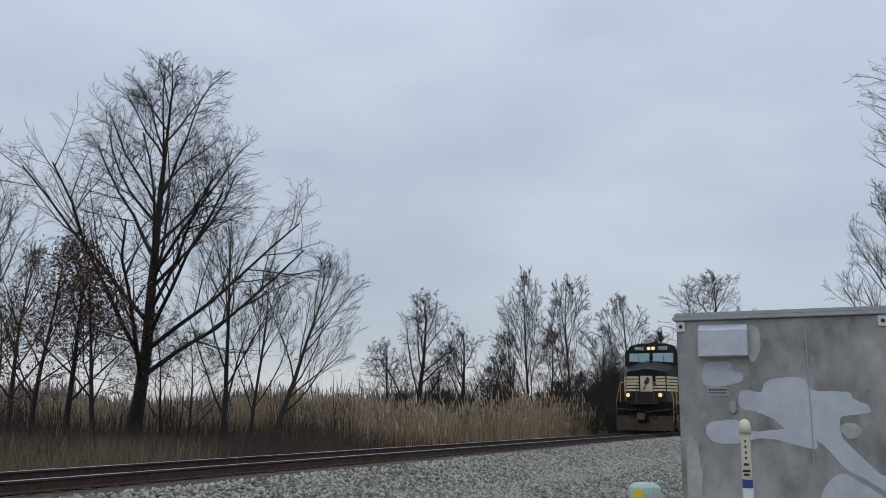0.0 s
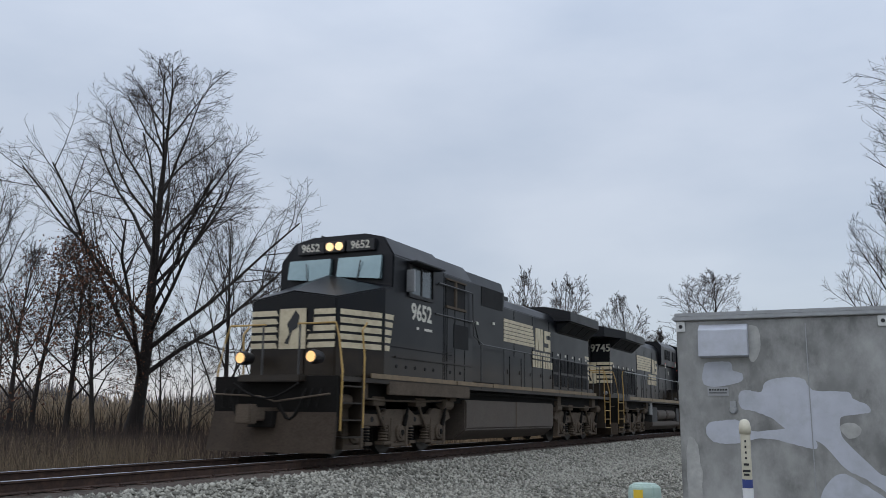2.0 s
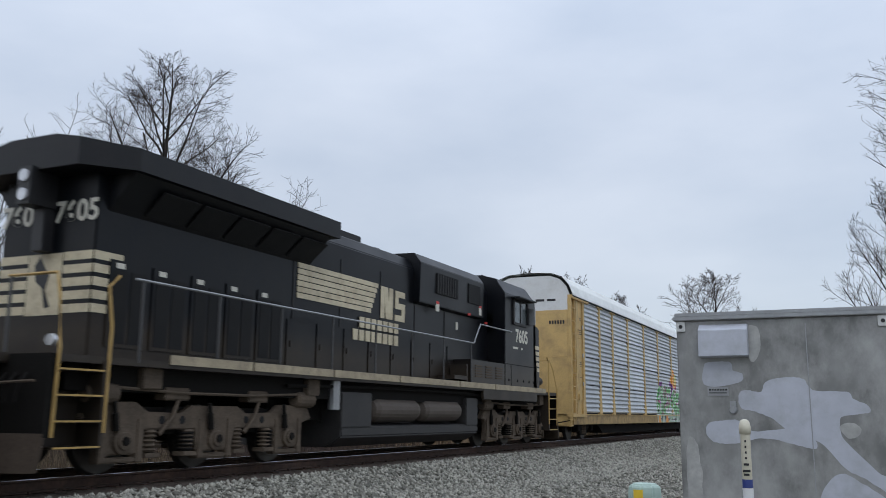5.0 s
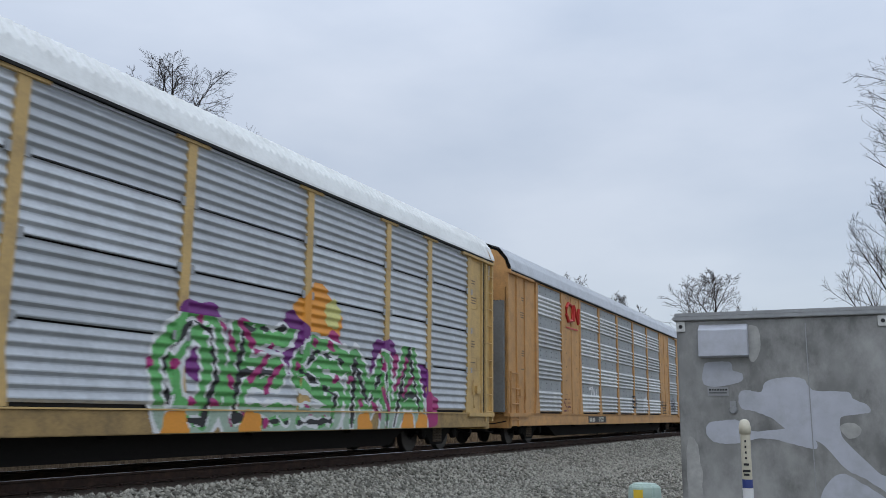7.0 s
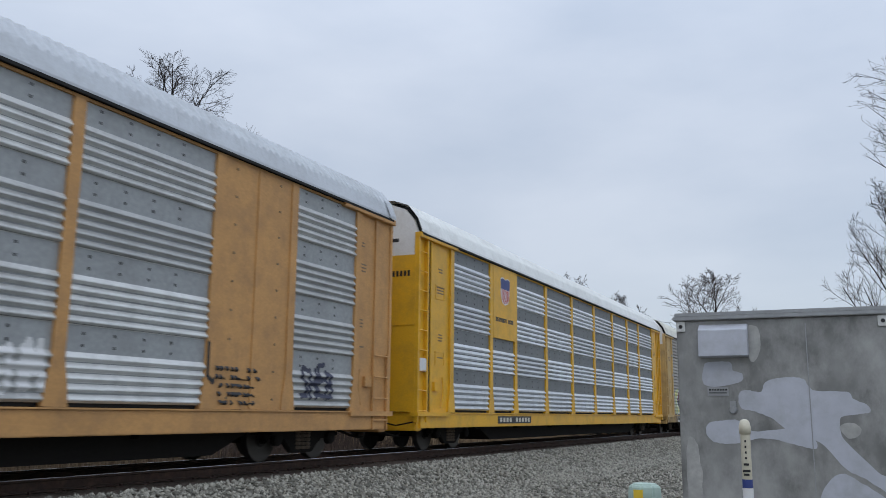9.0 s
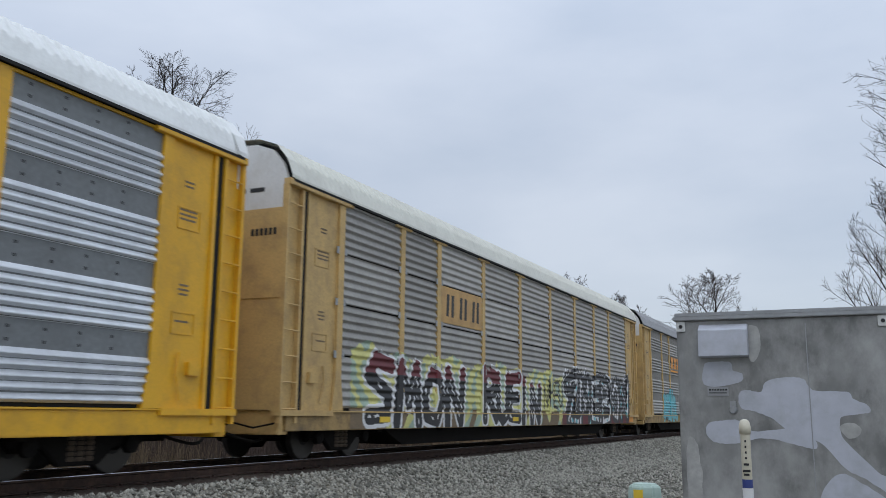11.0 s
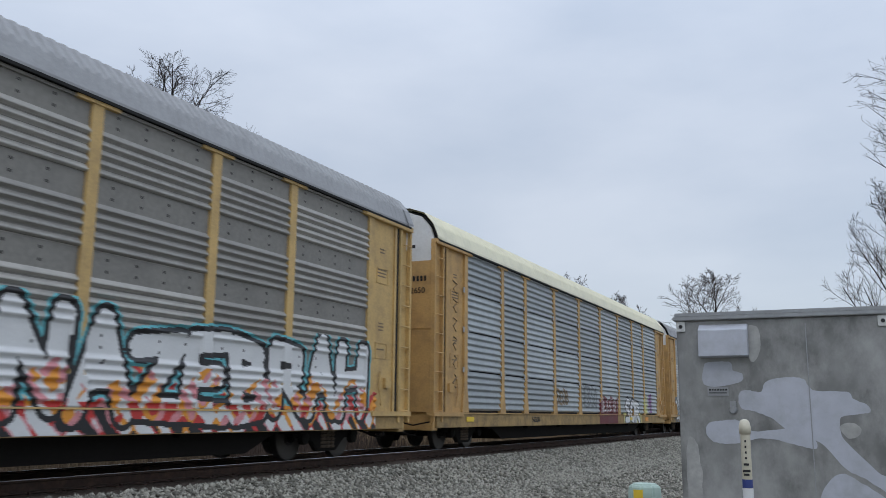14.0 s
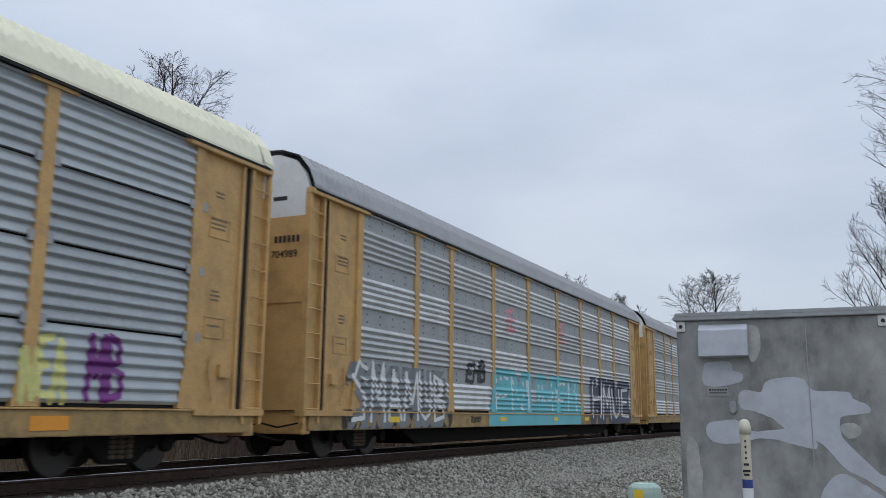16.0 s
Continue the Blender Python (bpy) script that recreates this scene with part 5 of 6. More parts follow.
        for row, z in enumerate((2.70, 2.42)):
            for i in range(7 + row):
                q = yb + (2.55 if s > 0 else 0.5) + i * 0.26
                part("name_bar", Geo().box(*sorted((s * 0.974, s * 0.985)), q, q + 0.20, z, z + 0.23), "cream", hood)
        # walkway handrail
        hr = part("handrail", Geo().tube([(s * 1.52, 5.2, 3.25), (s * 1.52, 7.55, 3.25), (s * 1.50, 7.95, 2.72), (s * 1.49, 20.0, 2.72)], 0.02, 6), "case_trim" if number != "9652" else "rail_black", loco, "worn walkway handrail")
        for i in range(8):
            part("stanchion", Geo().tube([(s * 1.49, 8.1 + i * 1.68, 1.55), (s * 1.49, 8.1 + i * 1.68, 2.72)], 0.02, 6), "rail_black", hr)
    # rear end of the hood
    for s in (-1, 1):
        place_text("road_number", lettering(number, 0.44, 0.010), "white_letter", hood, FRONT[1], (s * 0.55, 20.312, 3.72))
        for z in range(5):
            part("stripe", Geo().prism([(s * 0.36, 2.25 + z * 0.19), (s * 0.93, 2.25 + z * 0.19), (s * 0.93, 2.375 + z * 0.19), (s * 0.36, 2.375 + z * 0.19)], 20.301, 20.306), "cream", hood)
            stripes(hood, "cream", [(s * 0.953, 19.95 - 0.05 * z, 20.30, 2.25 + z * 0.19, 2.375 + z * 0.19, 0.0)])
    part("emblem_panel", Geo().box(-0.34, 0.34, 20.301, 20.309, 2.23, 3.13), "cream", hood, "pale panel on the hood end")
    part("emblem", Geo().prism([(-0.16, 2.35), (-0.06, 2.33), (0.02, 2.63), (0.16, 2.73), (0.20, 2.97), (0.10, 3.09), (0.02, 2.97), (-0.10, 2.81), (-0.04, 2.59)], 20.311, 20.316), "ink", hood)
    rl = part("rear_headlight", Geo().box(-0.14, 0.14, 20.3, 20.80, 3.78, 4.34).box(-0.12, 0.12, 20.3, 20.5, 3.15, 3.78), "ink", loco, bevel=0.01)
    for z in (3.92, 4.20):
        part("lamp", Geo().lathe([(20.79, 0.10), (20.83, 0.09)], (0, 0, z), "y", 16), "lamp_off", rl)
    for s in (-1, 1):
        part("end_lamp", Geo().lathe([(L - 1.0, 0.09), (L - 0.93, 0.08)], (s * 0.86, 0, 1.82), "y", 14), "lamp_off", loco)
    # fuel tank
    if not tank:
        poly = [(-1.02, 0.22), (1.02, 0.22), (1.38, 0.5), (1.38, 1.25), (-1.38, 1.25), (-1.38, 0.5)]
        tk = part("fuel_tank", Geo().prism(poly, 7.35, 14.5), "tank", loco, "dusty slab-sided fuel tank", bevel=0.04)
        for s in (-1, 1):
            part("tank_strap", Geo().box(*sorted((s * 1.38, s * 1.392)), 11.0, 11.05, 0.5, 1.25), "truck", tk)
    else:
        poly = [(-1.02, 0.22), (1.02, 0.22), (1.36, 0.42), (1.36, 0.62), (0.85, 0.68), (0.85, 1.28), (-0.85, 1.28), (-0.85, 0.68), (-1.36, 0.62), (-1.36, 0.42)]
        tk = part("fuel_tank", Geo().prism(poly, 7.35, 14.2), "tank" if number == "9745" else "tank_dark", loco, "black fuel tank with a ledge for air reservoirs", bevel=0.03)
        for s in (-1, 1):
            for q0, q1 in ((13.0, 14.2), (7.35, 8.1)):
                part("tank_end", Geo().box(*sorted((s * 0.86, s * 1.36)), q0, q1, 0.6, 1.3), "tank_dark", tk, bevel=0.02)
            for q in (8.3, 10.65):
                part("air_reservoir", Geo().lathe([(q, 0.10), (q + 0.06, 0.22), (q + 0.18, 0.26), (q + 1.98, 0.26), (q + 2.12, 0.22), (q + 2.18, 0.10)], (s * 1.12, 0, 0.96), "y", 20), "tank", tk, "dusty round air reservoir")
            part("filler", Geo().tube([(s * 1.3, 14.4, 0.95), (s * 1.3, 14.4, 1.5)], 0.12, 10), "case_trim", tk)
    for s in (-1, 1):
        part("brake_pipe", Geo().tube([(s * 1.3, 5.9, 1.36), (s * 1.34, 9, 1.42), (s * 1.34, 13, 1.42), (s * 1.3, 16, 1.36)], 0.035, 6), "under", loco)
        for q in (1.95, 6.4, 15.0, 19.2):
            part("junction_box", Geo().box(*sorted((s * 1.1, s * 1.36)), q, q + 0.4, 1.2, 1.5), "truck", loco, bevel=0.015)
    return loco, loco_truck(loco, 4.0) + loco_truck(loco, L - 4.0)


# ---- autorack cars ----
CAR = 28.2
POSTS = (2.5, 5.1, 7.0, 9.8, 12.65, 15.5, 18.25, 20.75, 22.9, 25.75)
ROWS = ((0.98, 1.970), (2.000, 2.980), (3.010, 3.990), (4.020, 4.985))
SKIN = 1.47


def ridge(z, style):
    """How far the pressed side sheets stand out at a height: a short underside and a long slope to the sky."""
    if style == "even":
        f, depth = (z - 0.98) / 0.166, 0.040
    else:
        f = (z - 0.98) / 1.01
        f -= math.floor(f)
        if f > 0.66:
            return 0.004
        f, depth = f / 0.66 * 5, 0.050
    f -= math.floor(f)
    return depth * (f / 0.26 if f < 0.26 else 1.0 if f < 0.38 else max(0.0, (0.86 - f) / 0.48)) + 0.004


SHEETS = {}


def sheet(width, row, style):
    """A pressed side sheet, cached by its size."""
    key = (round(width, 2), row, style)
    if key not in SHEETS:
        z0, z1 = ROWS[row]
        if style == "grouped" and row < 3:
            z1 += 0.024
        n = 90
        v, f = [], []
        for i in range(n + 1):
            z = z0 + (z1 - z0) * i / n
            x = ridge(z, style)
            v += [(x, 0, z), (x, width, z)]
        f = [(2 * i, 2 * i + 1, 2 * i + 3, 2 * i + 2) for i in range(n)]
        g = Geo().add(v, f)
        g.add([(-0.02, 0, z0), (-0.02, width, z0), (-0.02, width, z1), (-0.02, 0, z1)], [(3, 2, 1, 0)])
        if style == "grouped":
            for zz in (z0 + 0.74, z0 + 0.90):
                for q in range(int(width / 0.55)):
                    yy = 0.3 + q * 0.55
                    g.add([(0.010, yy - 0.02, zz - 0.02), (0.010, yy + 0.02, zz - 0.02), (0.010, yy + 0.02, zz + 0.02), (0.010, yy - 0.02, zz + 0.02)], [(0, 1, 2, 3)])
        me = bpy.data.meshes.new("side_sheet")
        me.from_pydata(g.v, [], g.f)
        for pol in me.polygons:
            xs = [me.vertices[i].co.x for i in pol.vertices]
            # faces at base depth, flats and ridge valleys alike, take the darker slot
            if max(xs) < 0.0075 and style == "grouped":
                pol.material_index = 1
            elif min(xs) > 0.0095 and max(xs) < 0.0105:
                pol.material_index = 2
        SHEETS[key] = me
    return SHEETS[key]


SHEET_COPIES = {}


def car_truck(car, yc):
    truck = thing("truck", "dark cast four-wheel truck", "", at=(0, yc, 0))
    truck.parent = car
    for s in (-1, 1):
        poly = [(-1.15, 0.42), (-1.15, 0.58), (-0.55, 0.66), (-0.3, 0.74), (0.3, 0.74), (0.55, 0.66), (1.15, 0.58), (1.15, 0.42), (0.62, 0.40), (0.34, 0.16), (-0.34, 0.16), (-0.62, 0.40)]
        part("side_frame", Geo().prism(poly, *sorted((s * 1.0, s * 1.12)), "x"), "under", truck, bevel=0.02)
        for k in (-0.16, 0, 0.16):
            sp = Geo()
            for i in range(5):
                sp.lathe([(0.22 + i * 0.07, 0.06), (0.25 + i * 0.07, 0.075), (0.28 + i * 0.07, 0.06)], (s * 1.10, k, 0), "z", 10)
            part("spring", sp, "truck", truck)
        for k in (-0.87, 0.87):
            part("bearing", Geo().lathe([(s * 1.1, 0.13), (s * 1.2, 0.12), (s * 1.22, 0.06)], (0, k, 0.42), "x", 12), "under", truck)
    part("bolster", Geo().box(-1.0, 1.0, -0.2, 0.2, 0.4, 0.72), "under", truck)
    return [wheelset(truck, -0.87, 0.42), wheelset(truck, 0.87, 0.42)]


CAR_POSTS = {}


def autorack(label, paint, sheet_mat, roof, style, end_top="end_white", solid=(), gap="gap_black", caps=True, ladder=True, posts=POSTS):
    car = thing("autorack_car", label, "freight car", "freight train")
    CAR_POSTS[car.name] = posts
    body0, body1 = 0.62, CAR - 0.62
    for s in (-1, 1):
        part("side_sill", Geo().box(*sorted((s * 1.36, s * 1.50)), 0.85, CAR - 0.85, 0.56, 0.90), "sill_grimy" if paint in ("buff", "tan") else paint, car, "soot-stained painted side sill", bevel=0.012)
        part("sill_ledge", Geo().box(*sorted((s * 1.36, s * 1.53)), 0.85, CAR - 0.85, 0.90, 0.925), paint, car)
        # black sheet behind the side: the dim interior is put into its colour
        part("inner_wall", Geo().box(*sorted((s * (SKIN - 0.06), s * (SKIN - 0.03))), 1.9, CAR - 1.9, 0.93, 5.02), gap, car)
        part("top_rail", Geo().box(*sorted((s * (SKIN - 0.03), s * (SKIN + 0.037))), 2.0, CAR - 2.0, 4.99, 5.10), paint if not caps else sheet_mat, car)
        for i, y in enumerate(posts):
            w, z0 = 0.10, 0.93
            poly = [(y - 0.20, z0), (y + 0.20, z0), (y + 0.17, z0 + 0.25), (y + w, z0 + 0.62), (y + w, 5.02), (y - w, 5.02), (y - w, z0 + 0.62), (y - 0.17, z0 + 0.25)]
            post = part("side_post", Geo().prism(poly, *sorted((s * (SKIN - 0.04), s * (SKIN + 0.055))), "x"), paint, car)
            if caps:
                part("post_cap", Geo().prism([(y - 0.38, 4.98), (y + 0.38, 4.98), (y + 0.38, 5.07), (y - 0.38, 5.07)], *sorted((s * (SKIN - 0.02), s * (SKIN + 0.075))), "x"), paint, post)
        for i in range(len(posts) - 1):
            ya, yb = posts[i] + 0.10, posts[i + 1] - 0.10
            if i in solid:
                p = part("solid_panel", Geo().box(*sorted((s * (SKIN - 0.02), s * (SKIN + 0.03))), ya, yb, 0.93, 5.02), paint, car, "plain painted side panel")
                part("panel_rib", Geo().box(*sorted((s * (SKIN + 0.03), s * (SKIN + 0.05))), (ya + yb) / 2 - 0.03, (ya + yb) / 2 + 0.03, 0.95, 5.0), paint, p)
                bolts = Geo()
                for q in range(9):
                    for e in (0.18, 0.82):
                        yy, zz = ya + (yb - ya) * e, 1.1 + q * 0.47
                        bolts.box(*sorted((s * (SKIN + 0.03), s * (SKIN + 0.042))), yy - 0.018, yy + 0.018, zz - 0.018, zz + 0.018)
                part("panel_bolts", bolts, "sill_dirty", p, "rusty bolt heads")
                continue
            for r in range(4):
                key = (round(yb - ya, 2), r, style, sheet_mat)
                if key not in SHEET_COPIES:
                    me = sheet(yb - ya, r, style).copy()
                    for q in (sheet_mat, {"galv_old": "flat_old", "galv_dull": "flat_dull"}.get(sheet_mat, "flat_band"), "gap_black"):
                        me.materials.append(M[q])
                    SHEET_COPIES[key] = me
                sh = part("side_sheet", SHEET_COPIES[key], None, car)
                if s > 0:
                    sh.location = (SKIN, ya, 0)
                else:
                    sh.matrix_local = Matrix.Translation((-SKIN, yb, 0)) @ pose(0, 0, 0, 0, 0, 180)
        # corner bays with ladders
        for m in (1, -1):
            def Yp(y):
                return y if m == 1 else CAR - y
            part("corner_panel", Geo().box(*sorted((s * (SKIN - 0.04), s * (SKIN + 0.0))), *sorted((Yp(1.31 if ladder else 0.64), Yp((posts[0] if m == 1 else CAR - posts[-1]) - 0.08))), 0.93, 4.98), paint, car, "painted corner panel")
            part("door_post", Geo().box(*sorted((s * (SKIN - 0.06), s * (SKIN + 0.04))), *sorted((Yp(1.30), Yp(1.38))), 0.93, 4.98), paint, car)
            if not ladder:
                part("corner_rib", Geo().box(*sorted((s * (SKIN - 0.02), s * (SKIN + 0.035))), *sorted((Yp(2.02), Yp(2.08))), 0.93, 4.96), paint, car)
                part("edge_rib", Geo().box(*sorted((s * (SKIN - 0.04), s * (SKIN + 0.03))), *sorted((Yp(0.63), Yp(0.72))), 0.93, 4.96), paint, car)
                part("end_screen", Geo().box(*sorted((s * 0.86, s * 1.40)), *sorted((Yp(0.50), Yp(0.60))), 0.95, 4.15), "flat_band", car, "grey steel end screen", bevel=0.01)
                low = part("step_ladder", Geo().box(*sorted((s * (SKIN + 0.01), s * (SKIN + 0.06))), *sorted((Yp(0.78), Yp(0.82))), 0.55, 2.12).box(*sorted((s * (SKIN + 0.01), s * (SKIN + 0.06))), *sorted((Yp(1.36), Yp(1.40))), 0.55, 2.12), paint, car, "short side ladder")
                for k in range(4):
                    part("rung", Geo().tube([(s * (SKIN + 0.06), Yp(0.80), 0.75 + k * 0.44), (s * (SKIN + 0.06), Yp(1.38), 0.75 + k * 0.44)], 0.018, 5), paint, low)
            else:
                # solid black strip, painted shade in place of an open slot
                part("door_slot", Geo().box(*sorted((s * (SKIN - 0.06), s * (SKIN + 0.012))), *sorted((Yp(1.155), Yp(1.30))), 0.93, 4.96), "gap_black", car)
            part("header", Geo().box(*sorted((s * (SKIN - 0.06), s * (SKIN + 0.10))), *sorted((Yp(0.62), Yp(2.75))), 4.96, 5.08), paint, car, bevel=0.01)
            if ladder:
                ld = part("ladder", Geo().box(*sorted((s * (SKIN - 0.06), s * (SKIN - 0.03))), *sorted((Yp(0.62), Yp(1.15))), 0.93, 4.96), paint, car, "side ladder")
                for q in (0.62, 1.08):
                    part("stile", Geo().box(*sorted((s * (SKIN - 0.028), s * (SKIN + 0.06))), *sorted((Yp(q), Yp(q + 0.07))), 0.7, 4.96), paint, ld)
                for k in range(9):
                    part("rung", Geo().tube([(s * (SKIN + 0.05), Yp(0.66), 0.95 + k * 0.46), (s * (SKIN + 0.05), Yp(1.11), 0.95 + k * 0.46)], 0.016, 5), paint, ld)
            for z, w in ((4.35, 0.22), (4.28, 0.2), (3.9, 0.4), (3.83, 0.4), (3.76, 0.36), (2.75, 0.2), (2.68, 0.25), (2.61, 0.2), (2.2, 0.3)):
                part("stencil_bar", Geo().box(*sorted((s * SKIN, s * (SKIN + 0.004))), *sorted((Yp(1.9 - w / 2), Yp(1.9 + w / 2))), z, z + 0.03), "sill_dirty", car)
            if ladder:
                for z in (2.02, 3.62):
                    fr = Geo()
                    for a, b, c, d in ((1.62, 2.12, z, z + 0.02), (1.62, 2.12, z + 0.32, z + 0.34), (1.62, 1.64, z, z + 0.34), (2.10, 2.12, z, z + 0.34)):
                        fr.box(*sorted((s * SKIN, s * (SKIN + 0.012))), *sorted((Yp(a), Yp(b))), c, d)
                    part("placard_frame", fr, paint, car)
            part("hand_brake" if m < 0 else "lever_bracket", Geo().box(*sorted((s * SKIN, s * (SKIN + 0.07))), *sorted((Yp(1.5), Yp(1.75))), 1.42, 1.62).tube([(s * (SKIN + 0.05), Yp(1.95), 1.75), (s * (SKIN + 0.05), Yp(2.0), 1.4), (s * (SKIN + 0.05), Yp(1.9), 1.05)], 0.02, 5), paint, car)
            part("door_rail", Geo().box(*sorted((s * 1.35, s * 1.56)), *sorted((Yp(0.60), Yp(2.3))), 0.83, 0.93), paint, car)
    # ends
    for m in (1, -1):
        def Yp(y):
            return y if m == 1 else CAR - y
        part("end_door", Geo().box(-1.40, 1.40, *sorted((Yp(0.64), Yp(0.72))), 0.93, 4.55), paint, car, "painted end door")
        poly = [(-1.44, 4.55), (1.44, 4.55), (1.46, 5.1), (1.36, 5.38), (1.12, 5.66), (0.74, 5.80), (-0.74, 5.80), (-1.12, 5.66), (-1.36, 5.38), (-1.46, 5.1)]
        part("end_gable", Geo().prism(poly, *sorted((Yp(0.66), Yp(0.74)))), end_top, car, "painted end gable")
        mk, mk2 = Geo(), Geo()
        for i in range(3):
            mk.box(-0.2 + i * 0.42, 0.12 + i * 0.42, *sorted((Yp(0.654), Yp(0.66))), 4.88, 4.96)
        for i in range(6):
            mk2.box(0.72 + i * 0.10, 0.78 + i * 0.10, *sorted((Yp(0.632), Yp(0.64))), 4.05, 4.18)
        part("end_marks", mk, "ink", car)
        part("end_number_bars", mk2, "ink", car)
        part("end_seam", Geo().box(-1.40, 1.40, *sorted((Yp(0.625), Yp(0.64))), 2.9, 2.92).box(-0.02, 0.02, *sorted((Yp(0.625), Yp(0.64))), 0.95, 4.5), paint, car)
        part("end_sill", Geo().box(-1.45, 1.45, *sorted((Yp(0.70), Yp(1.0))), 0.5, 0.92), paint, car, bevel=0.02)
        cp = part("coupler", Geo().box(-0.12, 0.12, *sorted((Yp(0.12), Yp(1.6))), 0.70, 0.92).box(-0.19, 0.16, *sorted((Yp(0.0), Yp(0.24))), 0.64, 0.98), "under", car, bevel=0.03)
        hose = [(0.55 + 0.35 * math.sin(3.14 * k / 8), Yp(0.15 + 1.3 * k / 8), 0.60 - 0.22 * math.sin(3.14 * k / 8)) for k in range(9)]
        part("air_hose", Geo().tube(hose, 0.028, 6), "under", cp)
        part("cut_lever", Geo().tube([(0.2, Yp(0.55), 0.78), (1.0, Yp(0.6), 0.62), (1.42, Yp(0.62), 0.7)], 0.018, 5), "under", cp)
    # floor, centre sill and roof
    part("floor_frame", Geo().box(-1.36, 1.36, 0.9, CAR - 0.9, 0.74, 0.9).box(-0.38, 0.38, 0.9, CAR - 0.9, 0.42, 0.78), "under", car)
    part("centre_sill", Geo().prism([(5.0, 0.56), (5.9, 0.20), (CAR - 5.9, 0.20), (CAR - 5.0, 0.56)], -1.15, 1.15, "x"), "under", car)
    for k in range(7):
        part("cross_bearer", Geo().box(-1.3, 1.3, 4.5 + k * 3.2, 4.7 + k * 3.2, 0.50, 0.76), "under", car)
    prof = [(1.56, 5.06), (1.56, 5.12), (1.44, 5.42), (1.19, 5.72), (0.80, 5.86), (0, 5.91), (-0.80, 5.86), (-1.19, 5.72), (-1.44, 5.42), (-1.56, 5.12), (-1.56, 5.06)]
    g = Geo()
    ys, n = [], len(prof)
    y = body0 + 0.12
    while y < body1 - 0.3:
        ys += [(y, 0.0), (y + 0.07, 0.0), (y + 0.10, 0.048), (y + 0.17, 0.048)]
        y += 0.20
    v = []
    for yy, h in ys:
        for x, z in prof:
            f = 0 if z < 5.2 else 1
            v.append((x, yy, z + h * f))
    g.add(v, [(i * n + j, i * n + j + 1, (i + 1) * n + j + 1, (i + 1) * n + j) for i in range(len(ys) - 1) for j in range(n - 1)])
    part("roof", g, roof, car, "ribbed roof sheets")
    # black filling under the roof sheets, interior shade given as colour
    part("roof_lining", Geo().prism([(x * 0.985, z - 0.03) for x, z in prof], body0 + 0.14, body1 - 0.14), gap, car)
    for s in (-1, 1):
        # black strip along the eave, painting a shaded gap below the roof
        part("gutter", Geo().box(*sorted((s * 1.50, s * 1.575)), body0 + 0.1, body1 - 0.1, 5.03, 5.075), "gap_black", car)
    for m in (1, -1):
        ya = body0 + 0.02 if m == 1 else body1 - 0.30
        g = Geo()
        hi = [(x * 1.012, z + 0.03) for x, z in prof]
        g.add([(x, ya, z) for x, z in hi] + [(x, ya + 0.28, z) for x, z in hi], [(j, j + 1, n + j + 1, n + j) for j in range(n - 1)])
        part("roof_end_cap", g, roof, car)
    return car, car_truck(car, 3.3) + car_truck(car, CAR - 3.3)


# ---- sprayed lettering and emblems on the cars ----
STROKES = {
    "R": (((0, 0), (0, 1), (0.75, 0.9), (0.7, 0.55), (0.05, 0.48)), ((0.25, 0.48), (0.9, 0))), "U": (((0, 1), (0.05, 0.15), (0.4, 0), (0.8, 0.15), (0.85, 1)),),
    "E": (((0.85, 1), (0.1, 0.95), (0, 0.05), (0.9, 0)), ((0.05, 0.5), (0.7, 0.52))), "I": (((0.2, 0), (0.25, 1)),),
    "N": (((0, 0), (0.05, 1), (0.75, 0.05), (0.85, 1)),), "Z": (((0, 0.9), (0.85, 1), (0.05, 0.05), (0.9, 0)),),
    "O": (((0.4, 1), (0.05, 0.6), (0.15, 0.1), (0.6, 0), (0.85, 0.45), (0.7, 0.9), (0.4, 1)),), "M": (((0, 0), (0.1, 1), (0.45, 0.35), (0.8, 1), (0.9, 0)),),
    "B": (((0.05, 0), (0, 1), (0.65, 0.88), (0.6, 0.6), (0.1, 0.52), (0.8, 0.4), (0.75, 0.08), (0.05, 0)),), "A": (((0, 0), (0.4, 1), (0.85, 0)), ((0.2, 0.38), (0.65, 0.4))),
    "L": (((0.1, 1), (0, 0.05), (0.8, 0)),), "H": (((0, 0), (0.05, 1)), ((0.05, 0.5), (0.8, 0.55)), ((0.8, 0), (0.85, 1))),
    "S": (((0.85, 0.9), (0.3, 1), (0.05, 0.72), (0.75, 0.42), (0.7, 0.08), (0, 0.05)),), "Y": (((0, 1), (0.4, 0.5), (0.85, 1)), ((0.4, 0.5), (0.35, 0))),
}


def strokes_for(word, y0, y1, z0, z1, seed, lean=0.0):
    """Segments of the letters, laid along the car between y0 and y1."""
    rng = random.Random(seed)
    w = (y1 - y0) / len(word)
    segs = []
    for i, ch in enumerate(word):
        lift, grow_ = rng.uniform(-0.06, 0.06), rng.uniform(0.85, 1.1)
        for line in STROKES[ch]:
            pts = [(y0 + (i + 0.08 + 0.95 * a * 0.95) * w + lean * b * w + rng.uniform(-0.04, 0.04) * w, z0 + (z1 - z0) * (b * grow_ * 0.92 + 0.04 + lift)) for a, b in line]
            segs += list(zip(pts[:-1], pts[1:]))
    return segs


def near(Y, Z, segs):
    d = np.full(Y.shape, 9.0)
    for (a, b), (c, e) in segs:
        vx, vz = c - a, e - b
        t = np.clip(((Y - a) * vx + (Z - b) * vz) / (vx * vx + vz * vz + 1e-9), 0, 1)
        d = np.minimum(d, np.hypot(Y - a - t * vx, Z - b - t * vz))
    return d


